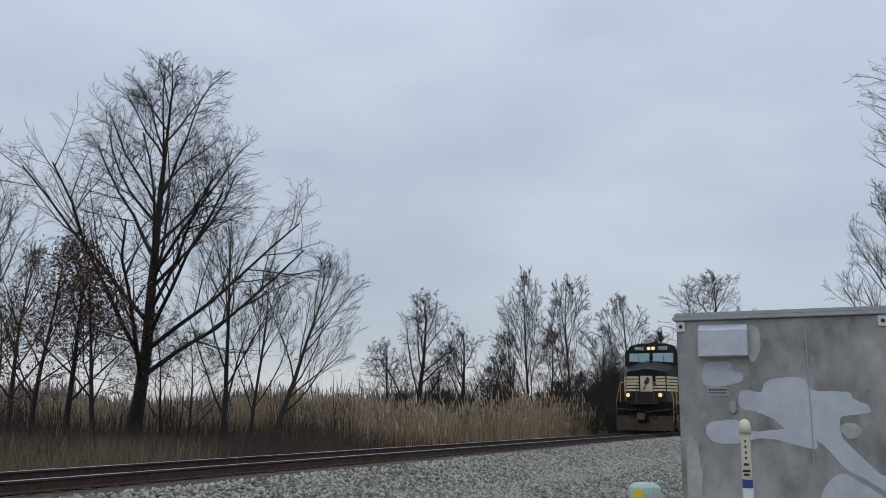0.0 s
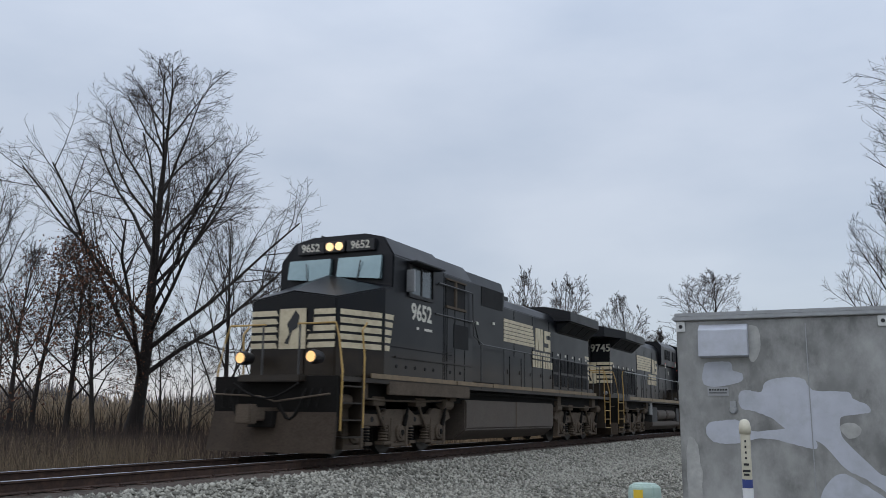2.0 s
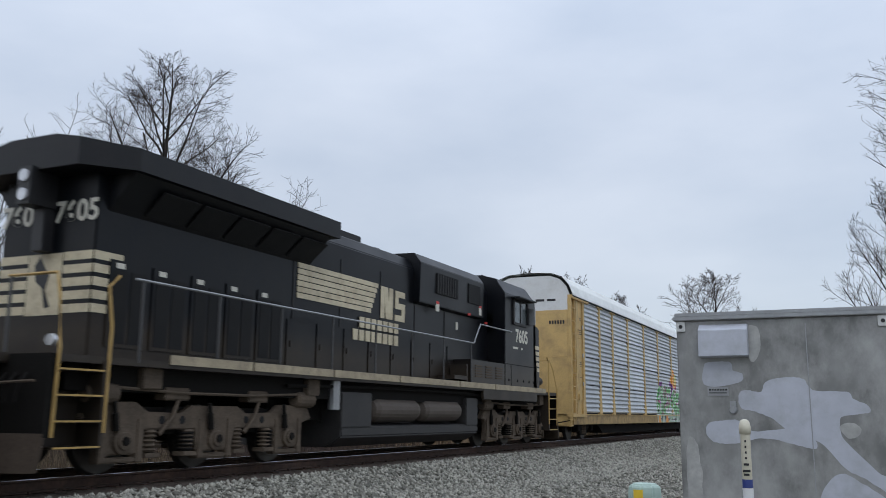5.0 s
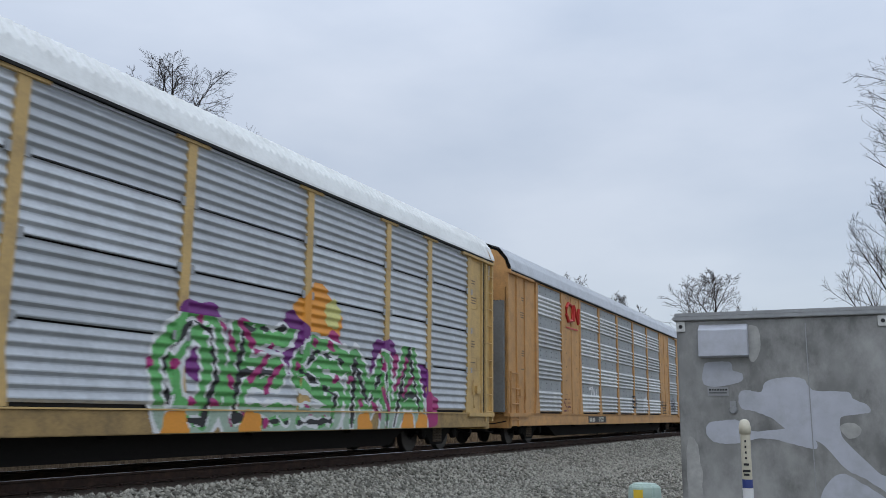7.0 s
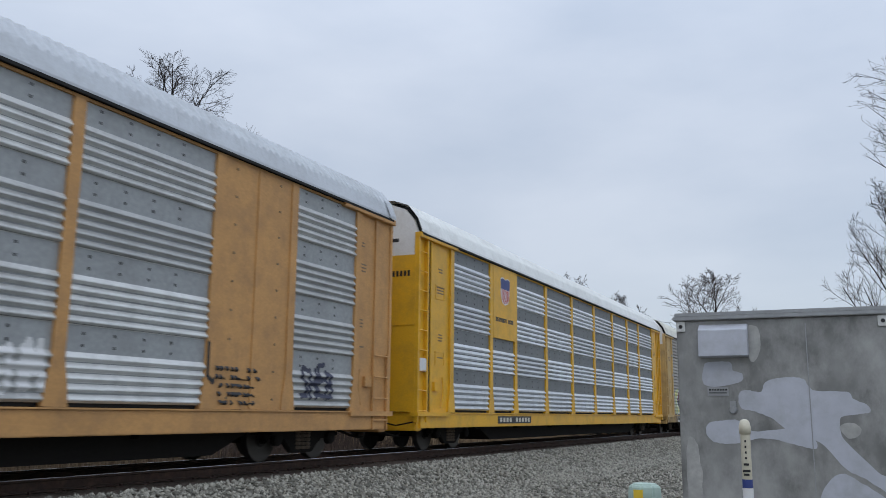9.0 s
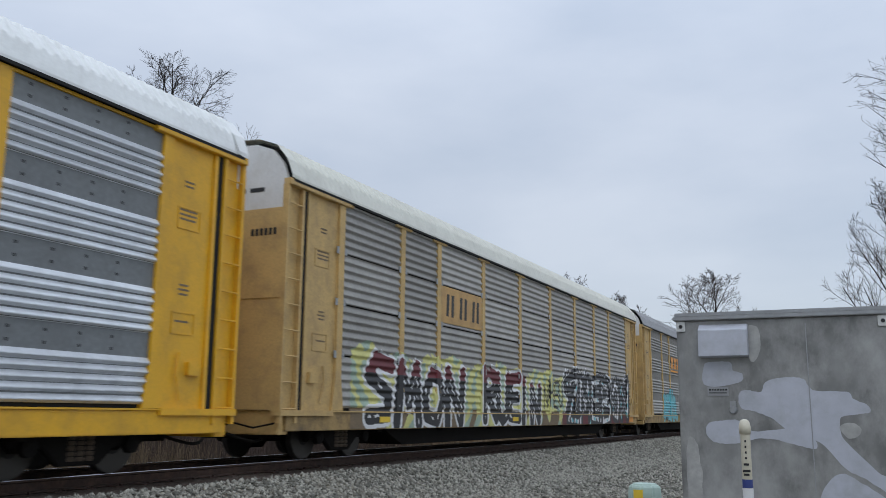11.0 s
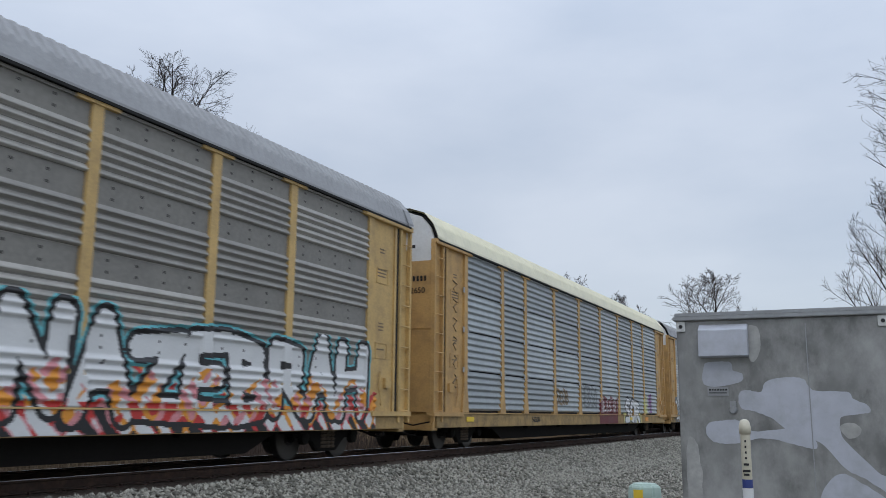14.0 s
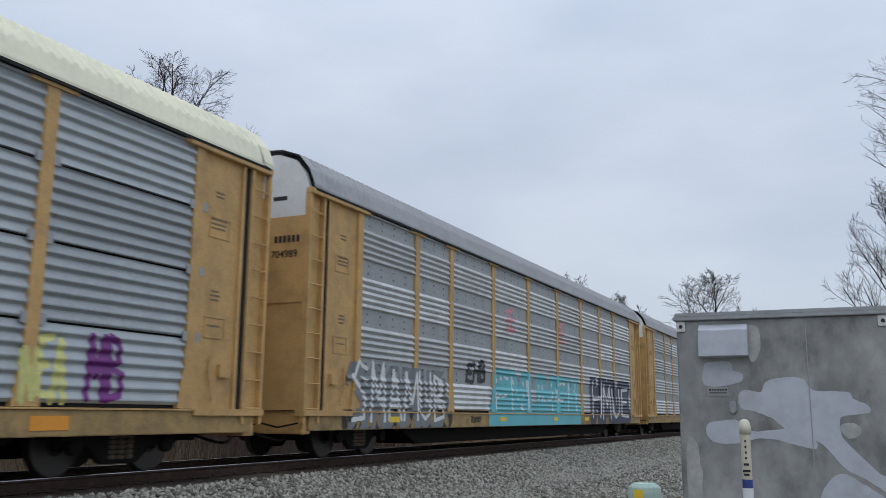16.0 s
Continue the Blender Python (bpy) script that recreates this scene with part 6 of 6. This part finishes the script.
def ripple(Y, Z, k=1.0, seed=0.0):
    return np.sin(3.1 * k * Y + 1.7 * np.sin(2.3 * k * Z + seed) + seed) * np.sin(2.7 * k * Z + 1.9 * np.sin(1.9 * k * Y) - seed)


def sprayed(car, label, style, y0, y1, z0, z1, paints, rule, cell=0.02):
    """Paint on the side that follows its ridges, posts and sill. rule gives an index into paints, or -1, for each small patch."""
    ny, nz = int((y1 - y0) / cell), int((z1 - z0) / cell)
    gy, gz = np.linspace(y0, y1, ny + 1), np.linspace(z0, z1, nz + 1)
    lift = np.array([SKIN + ridge(z, style) + 0.006 if z > 0.935 else 1.508 for z in gz])
    GX = np.repeat(lift[None], ny + 1, 0)
    for p in CAR_POSTS[car.name]:
        on = np.abs(gy - p)[:, None] < np.where(gz < 1.35, 0.20, 0.12)[None]
        GX = np.where(on & (gz > 0.935)[None], SKIN + 0.062, GX)
    V = np.stack([GX, np.repeat(gy[:, None], nz + 1, 1), np.repeat(gz[None], ny + 1, 0)], -1).reshape(-1, 3)
    i, j = np.meshgrid(np.arange(ny), np.arange(nz), indexing="ij")
    F = np.stack([i * (nz + 1) + j, (i + 1) * (nz + 1) + j, (i + 1) * (nz + 1) + j + 1, i * (nz + 1) + j + 1], -1)
    YC, ZC = np.meshgrid((gy[:-1] + gy[1:]) / 2, (gz[:-1] + gz[1:]) / 2, indexing="ij")
    cls = rule(YC, ZC)
    keep = cls >= 0
    me = raw_mesh("graffiti", V, F[keep], paints[0])
    for p in paints[1:]:
        me.materials.append(M[p])
    me.polygons.foreach_set("material_index", cls[keep].astype(np.int32))
    me.update()
    ob = new("graffiti", me)
    ob.parent = car
    return tagged(ob, label)


def layered(letters, widths):
    """Paint bands by distance from the letters: widths from the inside out."""
    def rule(Y, Z):
        d = near(Y, Z, letters)
        out = np.full(Y.shape, -1)
        for k in range(len(widths) - 1, -1, -1):
            out[d < widths[k]] = k
        return out
    return rule


def disc(Y, Z, y, z, r):
    return np.hypot(Y - y, Z - z) < r * (1 + 0.10 * np.sin(5 * np.arctan2(Z - z, Y - y) + y))


def paint_first(car):
    s = strokes_for("OESMA", 14.6, 23.6, 0.62, 2.25, 5)
    def rule(Y, Z):
        out = np.full(Y.shape, -1)
        for y, z, r, c in ((18.9, 2.45, 0.80, 0), (15.6, 2.0, 0.6, 2), (18.1, 2.1, 0.55, 2), (21.5, 1.85, 0.62, 2), (23.0, 1.45, 0.62, 2), (19.4, 1.85, 0.55, 3), (22.2, 1.75, 0.42, 3), (23.75, 0.95, 0.42, 3), (16.8, 1.9, 0.5, 3)):
            out[disc(Y, Z, y, z, r)] = c
        out[disc(Y, Z, 19.4, 2.75, 0.28)] = 1
        d = near(Y, Z, s) + 0.05 * ripple(Y, Z, 2.5)
        body = (d < 0.36) & (Z < 2.35)
        out[body] = 4
        out[body & (d > 0.28)] = 5
        out[(d < 0.10) & (ripple(Y, Z, 3, 1) > -0.1)] = 5
        out[(d < 0.045)] = 6
        out[body & (ripple(Y, Z, 2, 2) > 0.75)] = 3
        out[(Z < 0.98) & body & (d > 0.1) & (d < 0.28)] = 7
        for y in (15.2, 17.0, 20.7, 22.6, 23.3):
            out[disc(Y, Z, y, 0.62, 0.30)] = 0
        return out
    sprayed(car, "green, purple and orange graffiti with white outlines", "even", 14.2, 24.2, 0.575, 3.3, ("orange", "pale_yellow", "purple", "magenta", "green", "white", "ink", "pale_green"), rule)


def paint_fourth(car):
    s1 = strokes_for("RUEIN", 9.9, 14.5, 0.66, 1.95, 2) + strokes_for("SMON", 3.6, 8.7, 0.66, 1.95, 6)
    s2 = strokes_for("ZMEBON", 17.2, 26.0, 0.66, 2.2, 3)
    s3 = strokes_for("NHEU", 14.8, 16.8, 1.1, 1.95, 4)
    def rule(Y, Z):
        out = np.full(Y.shape, -1)
        top = 2.2 + 0.16 * np.sin(3 * Y) * np.sin(1.3 * Y)
        out[(Z < top)] = 3
        out[(Z < top) & (ripple(Y, Z, 2) > 0.25)] = 4
        out[(Z < 1.0) & (ripple(Y, Z, 1.3, 2) > -0.2)] = 2
        d = near(Y, Z, s1)
        m = Y < 14.7
        glow = m & (d < 0.25) & (Z < top + 0.1)
        out[glow] = 1
        out[m & (d < 0.165)] = 0
        out[m & (d < 0.03) & (ripple(Y, Z, 3.4, 1) > 0.45)] = 1
        out[m & (d < 0.165) & (Z > 1.72)] = 5
        d = near(Y, Z, s2)
        m = Y > 16.7
        out[m & (d < 0.55)] = 1
        out[m & (d < 0.46)] = 0
        out[m & (d < 0.08) & (ripple(Y, Z, 3, 3) > -0.25)] = 1
        out[m & (d > 0.30) & (d < 0.34) & (ripple(Y, Z, 4, 1) > 0)] = 1
        out[m & (d < 0.06) & (ripple(Y, Z, 2.2, 1) > 0.7)] = 6
        out[m & (Z < 0.95) & (d > 0.3)] = 5
        out[near(Y, Z, s3) < 0.045] = 0
        out[(Y > 25.9) & (d > 0.45)] = -1
        out[Z > top + 0.25 * (Y > 16.7) + 0.12 * ripple(Y, Z, 4)] = -1
        return out
    sprayed(car, "black and white graffiti letters over pale green", "even", 3.0, 26.4, 0.575, 2.7, ("ink", "white", "sill_dirty", "pale_yellow", "pale_green", "maroon", "teal"), rule)
    plate = part("emblem_plate", Geo().box(SKIN + 0.046, SKIN + 0.050, 7.12, 9.66, 3.08, 3.98), "tan", car, "tan plate with dark marks")
    for q in (7.4, 8.2, 9.0):
        part("emblem_mark", Geo().prism([(q, 3.25), (q + 0.14, 3.25), (q + 0.18, 3.8), (q + 0.04, 3.8)], SKIN + 0.050, SKIN + 0.054, "x").prism([(q + 0.30, 3.25), (q + 0.44, 3.25), (q + 0.46, 3.8), (q + 0.32, 3.8)], SKIN + 0.050, SKIN + 0.054, "x"), "ink", plate)
    part("reflector", Geo().box(1.502, 1.51, 26.0, 26.7, 0.62, 0.86), "orange", car, "orange reflector plate")


def paint_fifth(car):
    s = strokes_for("SEHS", 5.2, 8.4, 0.85, 2.05, 7)
    sprayed(car, "teal graffiti letters", "grouped", 4.9, 8.8, 0.60, 2.35, ("teal", "navy"), lambda Y, Z: np.where(near(Y, Z, s) < 0.17, 0, np.where(near(Y, Z, s) < 0.20, 1, np.where((Z < 1.95) & (ripple(Y, Z, 1.6) > 0.2), 0, -1))))
    s2 = strokes_for("ALBINAZEBRAH", 12.8, 25.7, 0.85, 2.1, 9)
    def rule(Y, Z):
        d = near(Y, Z, s2)
        out = np.full(Y.shape, -1)
        low = Z < 1.55 + 0.25 * np.sin(2.1 * Y)
        r = ripple(Y, Z, 1.7, 1)
        out[low & (r > -0.3)] = 2
        out[low & (r > 0.25)] = 3
        out[low & (r < -0.3) & (Z < 1.1)] = 4
        out[(Z < 0.93) & (ripple(Y, Z, 3, 2) > 0.1)] = 0
        out[(Z < 0.93) & (ripple(Y, Z, 3, 2) < -0.3)] = 1
        out[(d < 0.29) & (Z > 1.0)] = 5
        out[d < 0.25] = 1
        out[d < 0.165] = 0
        fill = (d < 0.165) & (Z < 1.35 + 0.2 * np.sin(4.3 * Y))
        out[fill & (ripple(Y, Z, 2.6, 2) > 0.05)] = 3
        out[fill & (ripple(Y, Z, 3.4, 4) > 0.35)] = 4
        out[(d < 0.165) & (Z < 1.0) & (ripple(Y, Z, 2.9, 5) > 0.2)] = 2
        return out
    sprayed(car, "white block graffiti letters with red and orange shading", "grouped", 12.4, 26.1, 0.575, 2.35, ("white", "ink", "red", "orange", "pink", "teal"), rule)
    plate = part("emblem_plate", Geo().box(SKIN + 0.062, SKIN + 0.068, 7.15, 9.6, 3.18, 3.28), "orange", car, "orange emblem bar")
    for q in (7.25, 8.05, 8.85):
        part("emblem_mark", Geo().prism([(q, 3.36), (q + 0.65, 3.36), (q + 0.65, 3.5), (q + 0.45, 3.66), (q + 0.65, 3.82), (q + 0.65, 3.95), (q, 3.95), (q, 3.82), (q + 0.2, 3.66), (q, 3.5)], SKIN + 0.062, SKIN + 0.068, "x"), "orange", car, "orange emblem shape")


def paint_sixth(car):
    for word, a, b, z0, z1, seed, ink_ in (("SEOB", 9.9, 11.3, 1.25, 1.75, 1, "sill_dirty"), ("HEBSO", 12.8, 14.9, 1.15, 1.95, 2, "flat_band"), ("NEA", 22.8, 23.5, 1.0, 1.75, 4, "pale_yellow"), ("MB", 23.8, 24.5, 1.0, 1.85, 5, "purple")):
        s = strokes_for(word, a, b, z0, z1, seed)
        sprayed(car, "small sprayed tag", "even", a - 0.2, b + 0.2, z0 - 0.15, z1 + 0.15, (ink_,), layered(s, (0.05,)))
    s = strokes_for("MHNEM", 15.4, 17.7, 0.62, 1.5, 6)
    sprayed(car, "maroon graffiti block", "even", 15.2, 18.0, 0.575, 1.7, ("white", "maroon"), lambda Y, Z: np.where((near(Y, Z, s) < 0.02) & (Z > 1), 0, np.where(Z < 1.55 + 0.1 * np.sin(6 * Y), 1, -1)))
    s2 = strokes_for("SOR", 19.3, 21.9, 0.66, 1.5, 8)
    sprayed(car, "white graffiti with black outlines", "even", 19.0, 22.2, 0.575, 1.75, ("white", "ink", "pale_yellow"), lambda Y, Z: np.where(near(Y, Z, s2) < 0.12, 0, np.where(near(Y, Z, s2) < 0.2, 1, np.where((Z < 1.0) & (ripple(Y, Z, 2) > 0), 2, -1))))
    for k in range(6):
        z = 4.2 - k * 0.47
        part("graffiti", Geo().tube([(SKIN + 0.004, 1.75 + 0.03 * k % 0.2, z), (SKIN + 0.004, 2.02, z - 0.06), (SKIN + 0.004, 1.80, z - 0.2), (SKIN + 0.004, 1.98, z - 0.32)], 0.02, 5), "sill_dirty", car, "brown scrawled tag")
    part("reflector", Geo().box(1.502, 1.51, 23.0, 23.6, 0.64, 0.82), "orange", car, "orange reflector plate")


def paint_seventh(car):
    s = strokes_for("SMAMUB", 2.3, 6.8, 0.65, 1.95, 12)
    sprayed(car, "white outlined graffiti over dark fill", "grouped", 2.0, 7.1, 0.575, 2.2, ("white", "ink", "flat_band"), lambda Y, Z: np.where(near(Y, Z, s) < 0.045, 0, np.where((near(Y, Z, s) < 0.22) & (Z < 1.9) & (ripple(Y, Z, 2.2) > -0.5), 2, np.where((Z < 0.95) & (ripple(Y, Z, 3) > 0), 1, -1))))
    s1 = strokes_for("EHB", 8.0, 9.3, 1.7, 2.25, 4)
    sprayed(car, "small black tag", "grouped", 7.8, 9.5, 1.5, 2.4, ("ink",), layered(s1, (0.06,)))
    s2 = strokes_for("ENUHEM", 9.8, 17.8, 0.8, 1.9, 5)
    sprayed(car, "teal graffiti block letters", "grouped", 9.5, 18.1, 0.575, 2.15, ("white", "teal"), lambda Y, Z: np.where((near(Y, Z, s2) < 0.05) & (Z > 1.0) & (ripple(Y, Z, 3) > -0.2), 0, np.where((near(Y, Z, s2) < 0.30) | (Z < 1.2), 1, -1)))
    s3 = strokes_for("HMUE", 19.6, 25.3, 0.75, 2.05, 6)
    sprayed(car, "white letters on navy graffiti", "grouped", 19.2, 25.6, 0.575, 2.3, ("white", "navy"), lambda Y, Z: np.where(near(Y, Z, s3) < 0.07, 0, np.where(near(Y, Z, s3) < 0.42, 1, -1)))
    for q in (11.1, 15.9):
        s4 = strokes_for("EE", q - 0.3, q + 0.4, 3.25, 3.9, int(q))
        sprayed(car, "faint pink tag", "grouped", q - 0.5, q + 0.6, 3.1, 4.0, ("pink",), layered(s4, (0.05,)))


def paint_second(car):
    for word, a, b, z0, z1, seed, ink_, w in (("UMER", 21.6, 23.0, 1.35, 1.95, 1, "ink", 0.035), ("ORB", 21.9, 22.9, 0.98, 1.35, 2, "ink", 0.03), ("SHEB", 24.2, 25.3, 1.15, 1.75, 3, "navy", 0.045), ("EHM", 17.8, 18.6, 1.1, 1.7, 4, "white", 0.05), ("ZN", 8.9, 10.1, 1.2, 1.9, 5, "white", 0.05), ("EB", 15.6, 16.5, 1.2, 1.7, 6, "ink", 0.04), ("SA", 5.7, 6.6, 1.0, 1.5, 7, "maroon", 0.03)):
        s = strokes_for(word, a, b, z0, z1, seed)
        sprayed(car, "small sprayed tag", "grouped", a - 0.2, b + 0.2, z0 - 0.1, z1 + 0.15, (ink_,), layered(s, (w,)))
    x0, x1 = SKIN + 0.051, SKIN + 0.056
    c, n = [(5.95, 4.15), (5.60, 4.10), (5.45, 4.3), (5.45, 4.55), (5.62, 4.72), (5.95, 4.68), (5.95, 4.15)], [(6.12, 4.15), (6.15, 4.68), (6.55, 4.12), (6.6, 4.65)]
    em = part("emblem", Geo().tube([(x1, 6.15 + (q - 5.45) * 1.25, z) for q, z in c], 0.062, 6).tube([(x1, 6.15 + (q - 5.45) * 1.25, z) for q, z in n], 0.062, 6), "red", car, "red ribbon emblem")
    part("emblem_bars", Geo().box(x0, x1, 6.15, 7.5, 3.85, 3.90), "red", em)


    part("data_plate", Geo().box(1.502, 1.508, 8.7, 11.15, 0.62, 0.85), "ink", car, "black panel with white digits")
    for i in range(4):
        part("plate_bar", Geo().box(1.508, 1.511, 8.85 + i * 0.2, 8.98 + i * 0.2, 0.66, 0.80), "white_letter", car)
    place_text("car_number", lettering("695351", 0.25, 0.001), "white_letter", car, SIDE[1], (1.512, 10.45, 0.735))


def paint_third(car):
    x0, x1 = SKIN + 0.064, SKIN + 0.070
    panel = part("emblem_panel", Geo().box(SKIN - 0.01, x0, 5.2, 6.9, 2.98, 5.02), "bright_yellow", car, "yellow panel with a striped shield")
    cy, z0, z1 = 6.1, 3.95, 4.75
    shield = [(cy - 0.36, z1 - 0.05), (cy - 0.2, z1), (cy, z1 - 0.05), (cy + 0.2, z1), (cy + 0.36, z1 - 0.05), (cy + 0.33, z0 + 0.22), (cy + 0.2, z0 + 0.06), (cy, z0), (cy - 0.2, z0 + 0.06), (cy - 0.33, z0 + 0.22)]
    sh = part("shield", Geo().prism(shield, x0, x1, "x"), "white", panel, "white shield with red stripes and a blue head")
    part("shield_head", Geo().prism([(cy - 0.345, z1 - 0.34), (cy + 0.345, z1 - 0.34), (cy + 0.35, z1 - 0.07), (cy + 0.2, z1 - 0.03), (cy, z1 - 0.07), (cy - 0.2, z1 - 0.03), (cy - 0.35, z1 - 0.07)], x1, x1 + 0.004, "x"), "blue", sh)
    for i in range(6):
        q = cy - 0.27 + i * 0.105
        d = abs(q + 0.02 - cy)
        part("shield_stripe", Geo().box(x1, x1 + 0.004, q - 0.005, q + 0.042, z0 + 0.05 + 0.45 * d * d * 3, z1 - 0.35), "red", sh)
    for i in range(13):
        if i != 8:
            part("slogan_bar", Geo().box(x0, x0 + 0.004, 5.40 + i * 0.105, 5.475 + i * 0.105, 3.45, 3.57), "ink", panel)
    part("data_plate", Geo().box(1.502, 1.508, 5.6, 8.3, 0.64, 0.84), "ink", car, "black number plate panel")
    for i in range(10):
        if i != 4:
            part("plate_bar", Geo().box(1.508, 1.511, 5.75 + i * 0.25, 5.90 + i * 0.25, 0.68, 0.80), "white_letter", car)
    part("warning_sign", Geo().box(SKIN + 0.055, SKIN + 0.062, 0.72, 1.04, 1.85, 2.15), "white", car, "small white warning sign")


def dress_cars(cars):
    paint_first(cars[0])
    paint_second(cars[1])
    paint_third(cars[2])
    paint_fourth(cars[3])
    paint_fifth(cars[4])
    paint_sixth(cars[5])
    paint_seventh(cars[6])
    for car, digits, y in ((cars[4], "792339", 5.9), (cars[5], "542650", 7.9), (cars[6], "704989", 8.6)):
        place_text("car_number", lettering(digits, 0.24, 0.001), "ink", car, SIDE[1], (1.507, y, 0.74))
        place_text("car_number", lettering(digits, 0.20, 0.001), "ink", car, FRONT[-1], (0.95, 0.636, 3.82))
    for k, ys in ((3, (4.2, 12.0)), (4, (10.2, 11.8)), (5, (2.6, 20.0)), (6, (3.9, 10.3, 15.0, 18.6))):
        for y in ys:
            part("reflector", Geo().box(1.503, 1.516, y, y + 0.45, 0.70, 0.82), "label_yellow", cars[k], "small yellow reflector")
    clip = Geo().box(0, 0.012, -0.045, 0.045, -0.07, 0.07).mesh("clip")
    for k in (0, 3, 5):
        for p in CAR_POSTS[cars[k].name]:
            for z in (2.0, 3.02, 4.04):
                for d in (-0.145, 0.145):
                    part("clip", clip, "case_trim", cars[k]).location = (SKIN + 0.046, p + d, z)


# ---- the train and its motion ----
def travel(t):
    """Metres that the train has gone by t seconds."""
    s = 16.595 * t + 0.00668 * t * t
    k = min(1, max(0, (t - 4.6) / 4.2))
    return s - 1.55 * (1 - k * k * (3 - 2 * k))


TRAIN = []


def build_train():
    y = 45.5
    labels = ("black locomotive with cream stripes, lit headlights and a dusty plow",
              "black locomotive with cream stripes running hood end first",
              "black striped locomotive with round air reservoirs, running hood first")
    for i, number in enumerate(("9652", "9745", "7605")):
        ob, sets = locomotive(number, i > 0, labels[i])
        TRAIN.append((ob, sets, y + (0.2 if i == 1 else 0.0), i > 0, 21.83, 0.51))
        y += 21.83
    cars = (
        dict(label="tan autorack car with bright galvanised sides and white roof", paint="buff", sheet_mat="galv_mid", roof="roof_white", style="even", posts=(2.2, 4.4, 6.4, 9.0, 12.1, 15.2, 18.5, 21.55, 23.6, 25.95)),
        dict(label="orange-tan autorack car with plain tan panels and grey roof", paint="orange_tan", sheet_mat="galv_old", roof="roof_grey", style="grouped", end_top="orange_tan", solid=(1, 7), caps=False, ladder=False, posts=(3.1, 5.7, 7.8, 10.4, 13.2, 16.0, 18.8, 21.7, 23.8, 26.1)),
        dict(label="bright yellow autorack car with clean galvanised sides and white roof", paint="bright_yellow", sheet_mat="galv_bright", roof="roof_white", style="grouped", caps=False),
        dict(label="buff autorack car with dull grey sides covered in graffiti", paint="buff", sheet_mat="galv_dull", roof="roof_pale", style="even"),
        dict(label="buff autorack car with weathered grey sides and coloured graffiti", paint="buff", sheet_mat="galv_dull", roof="roof_dark", style="grouped"),
        dict(label="tan autorack car with bluish galvanised sides and cream roof", paint="tan", sheet_mat="galv_blue", roof="roof_cream", style="even"),
        dict(label="tan autorack car with weathered grey sides and teal graffiti", paint="tan", sheet_mat="galv_old", roof="roof_dark", style="grouped"),
        dict(label="tan autorack car with weathered grey sides", paint="tan", sheet_mat="galv_old", roof="roof_dark", style="grouped"),
    )
    made = []
    for spec in cars:
        ob, sets = autorack(**spec)
        TRAIN.append((ob, sets, y, False, CAR, 0.42))
        made.append(ob)
        y += CAR
    return made


def motions():
    times = [0.5 * i for i in range(33)]
    for ob, sets, y, turned, length, r in TRAIN:
        rows = []
        for t in times:
            yy = y - travel(t)
            rows.append((t, pose(TRACK_X, yy + length, RAIL_Z, 0, 0, 180) if turned else pose(TRACK_X, yy, RAIL_Z)))
        walk(ob, rows)
        for ws in sets:
            at = ws.location.copy()
            way = -1 if turned else 1
            walk(ws, [(i / FPS, pose(at.x, at.y, at.z, way * math.degrees(travel(i / FPS) / r) % 360)) for i in range(16 * FPS + 1)])


build_ground()
build_grass()
build_trees()
build_yard()
build_track()
CARS = build_train()
dress_cars(CARS)
motions()
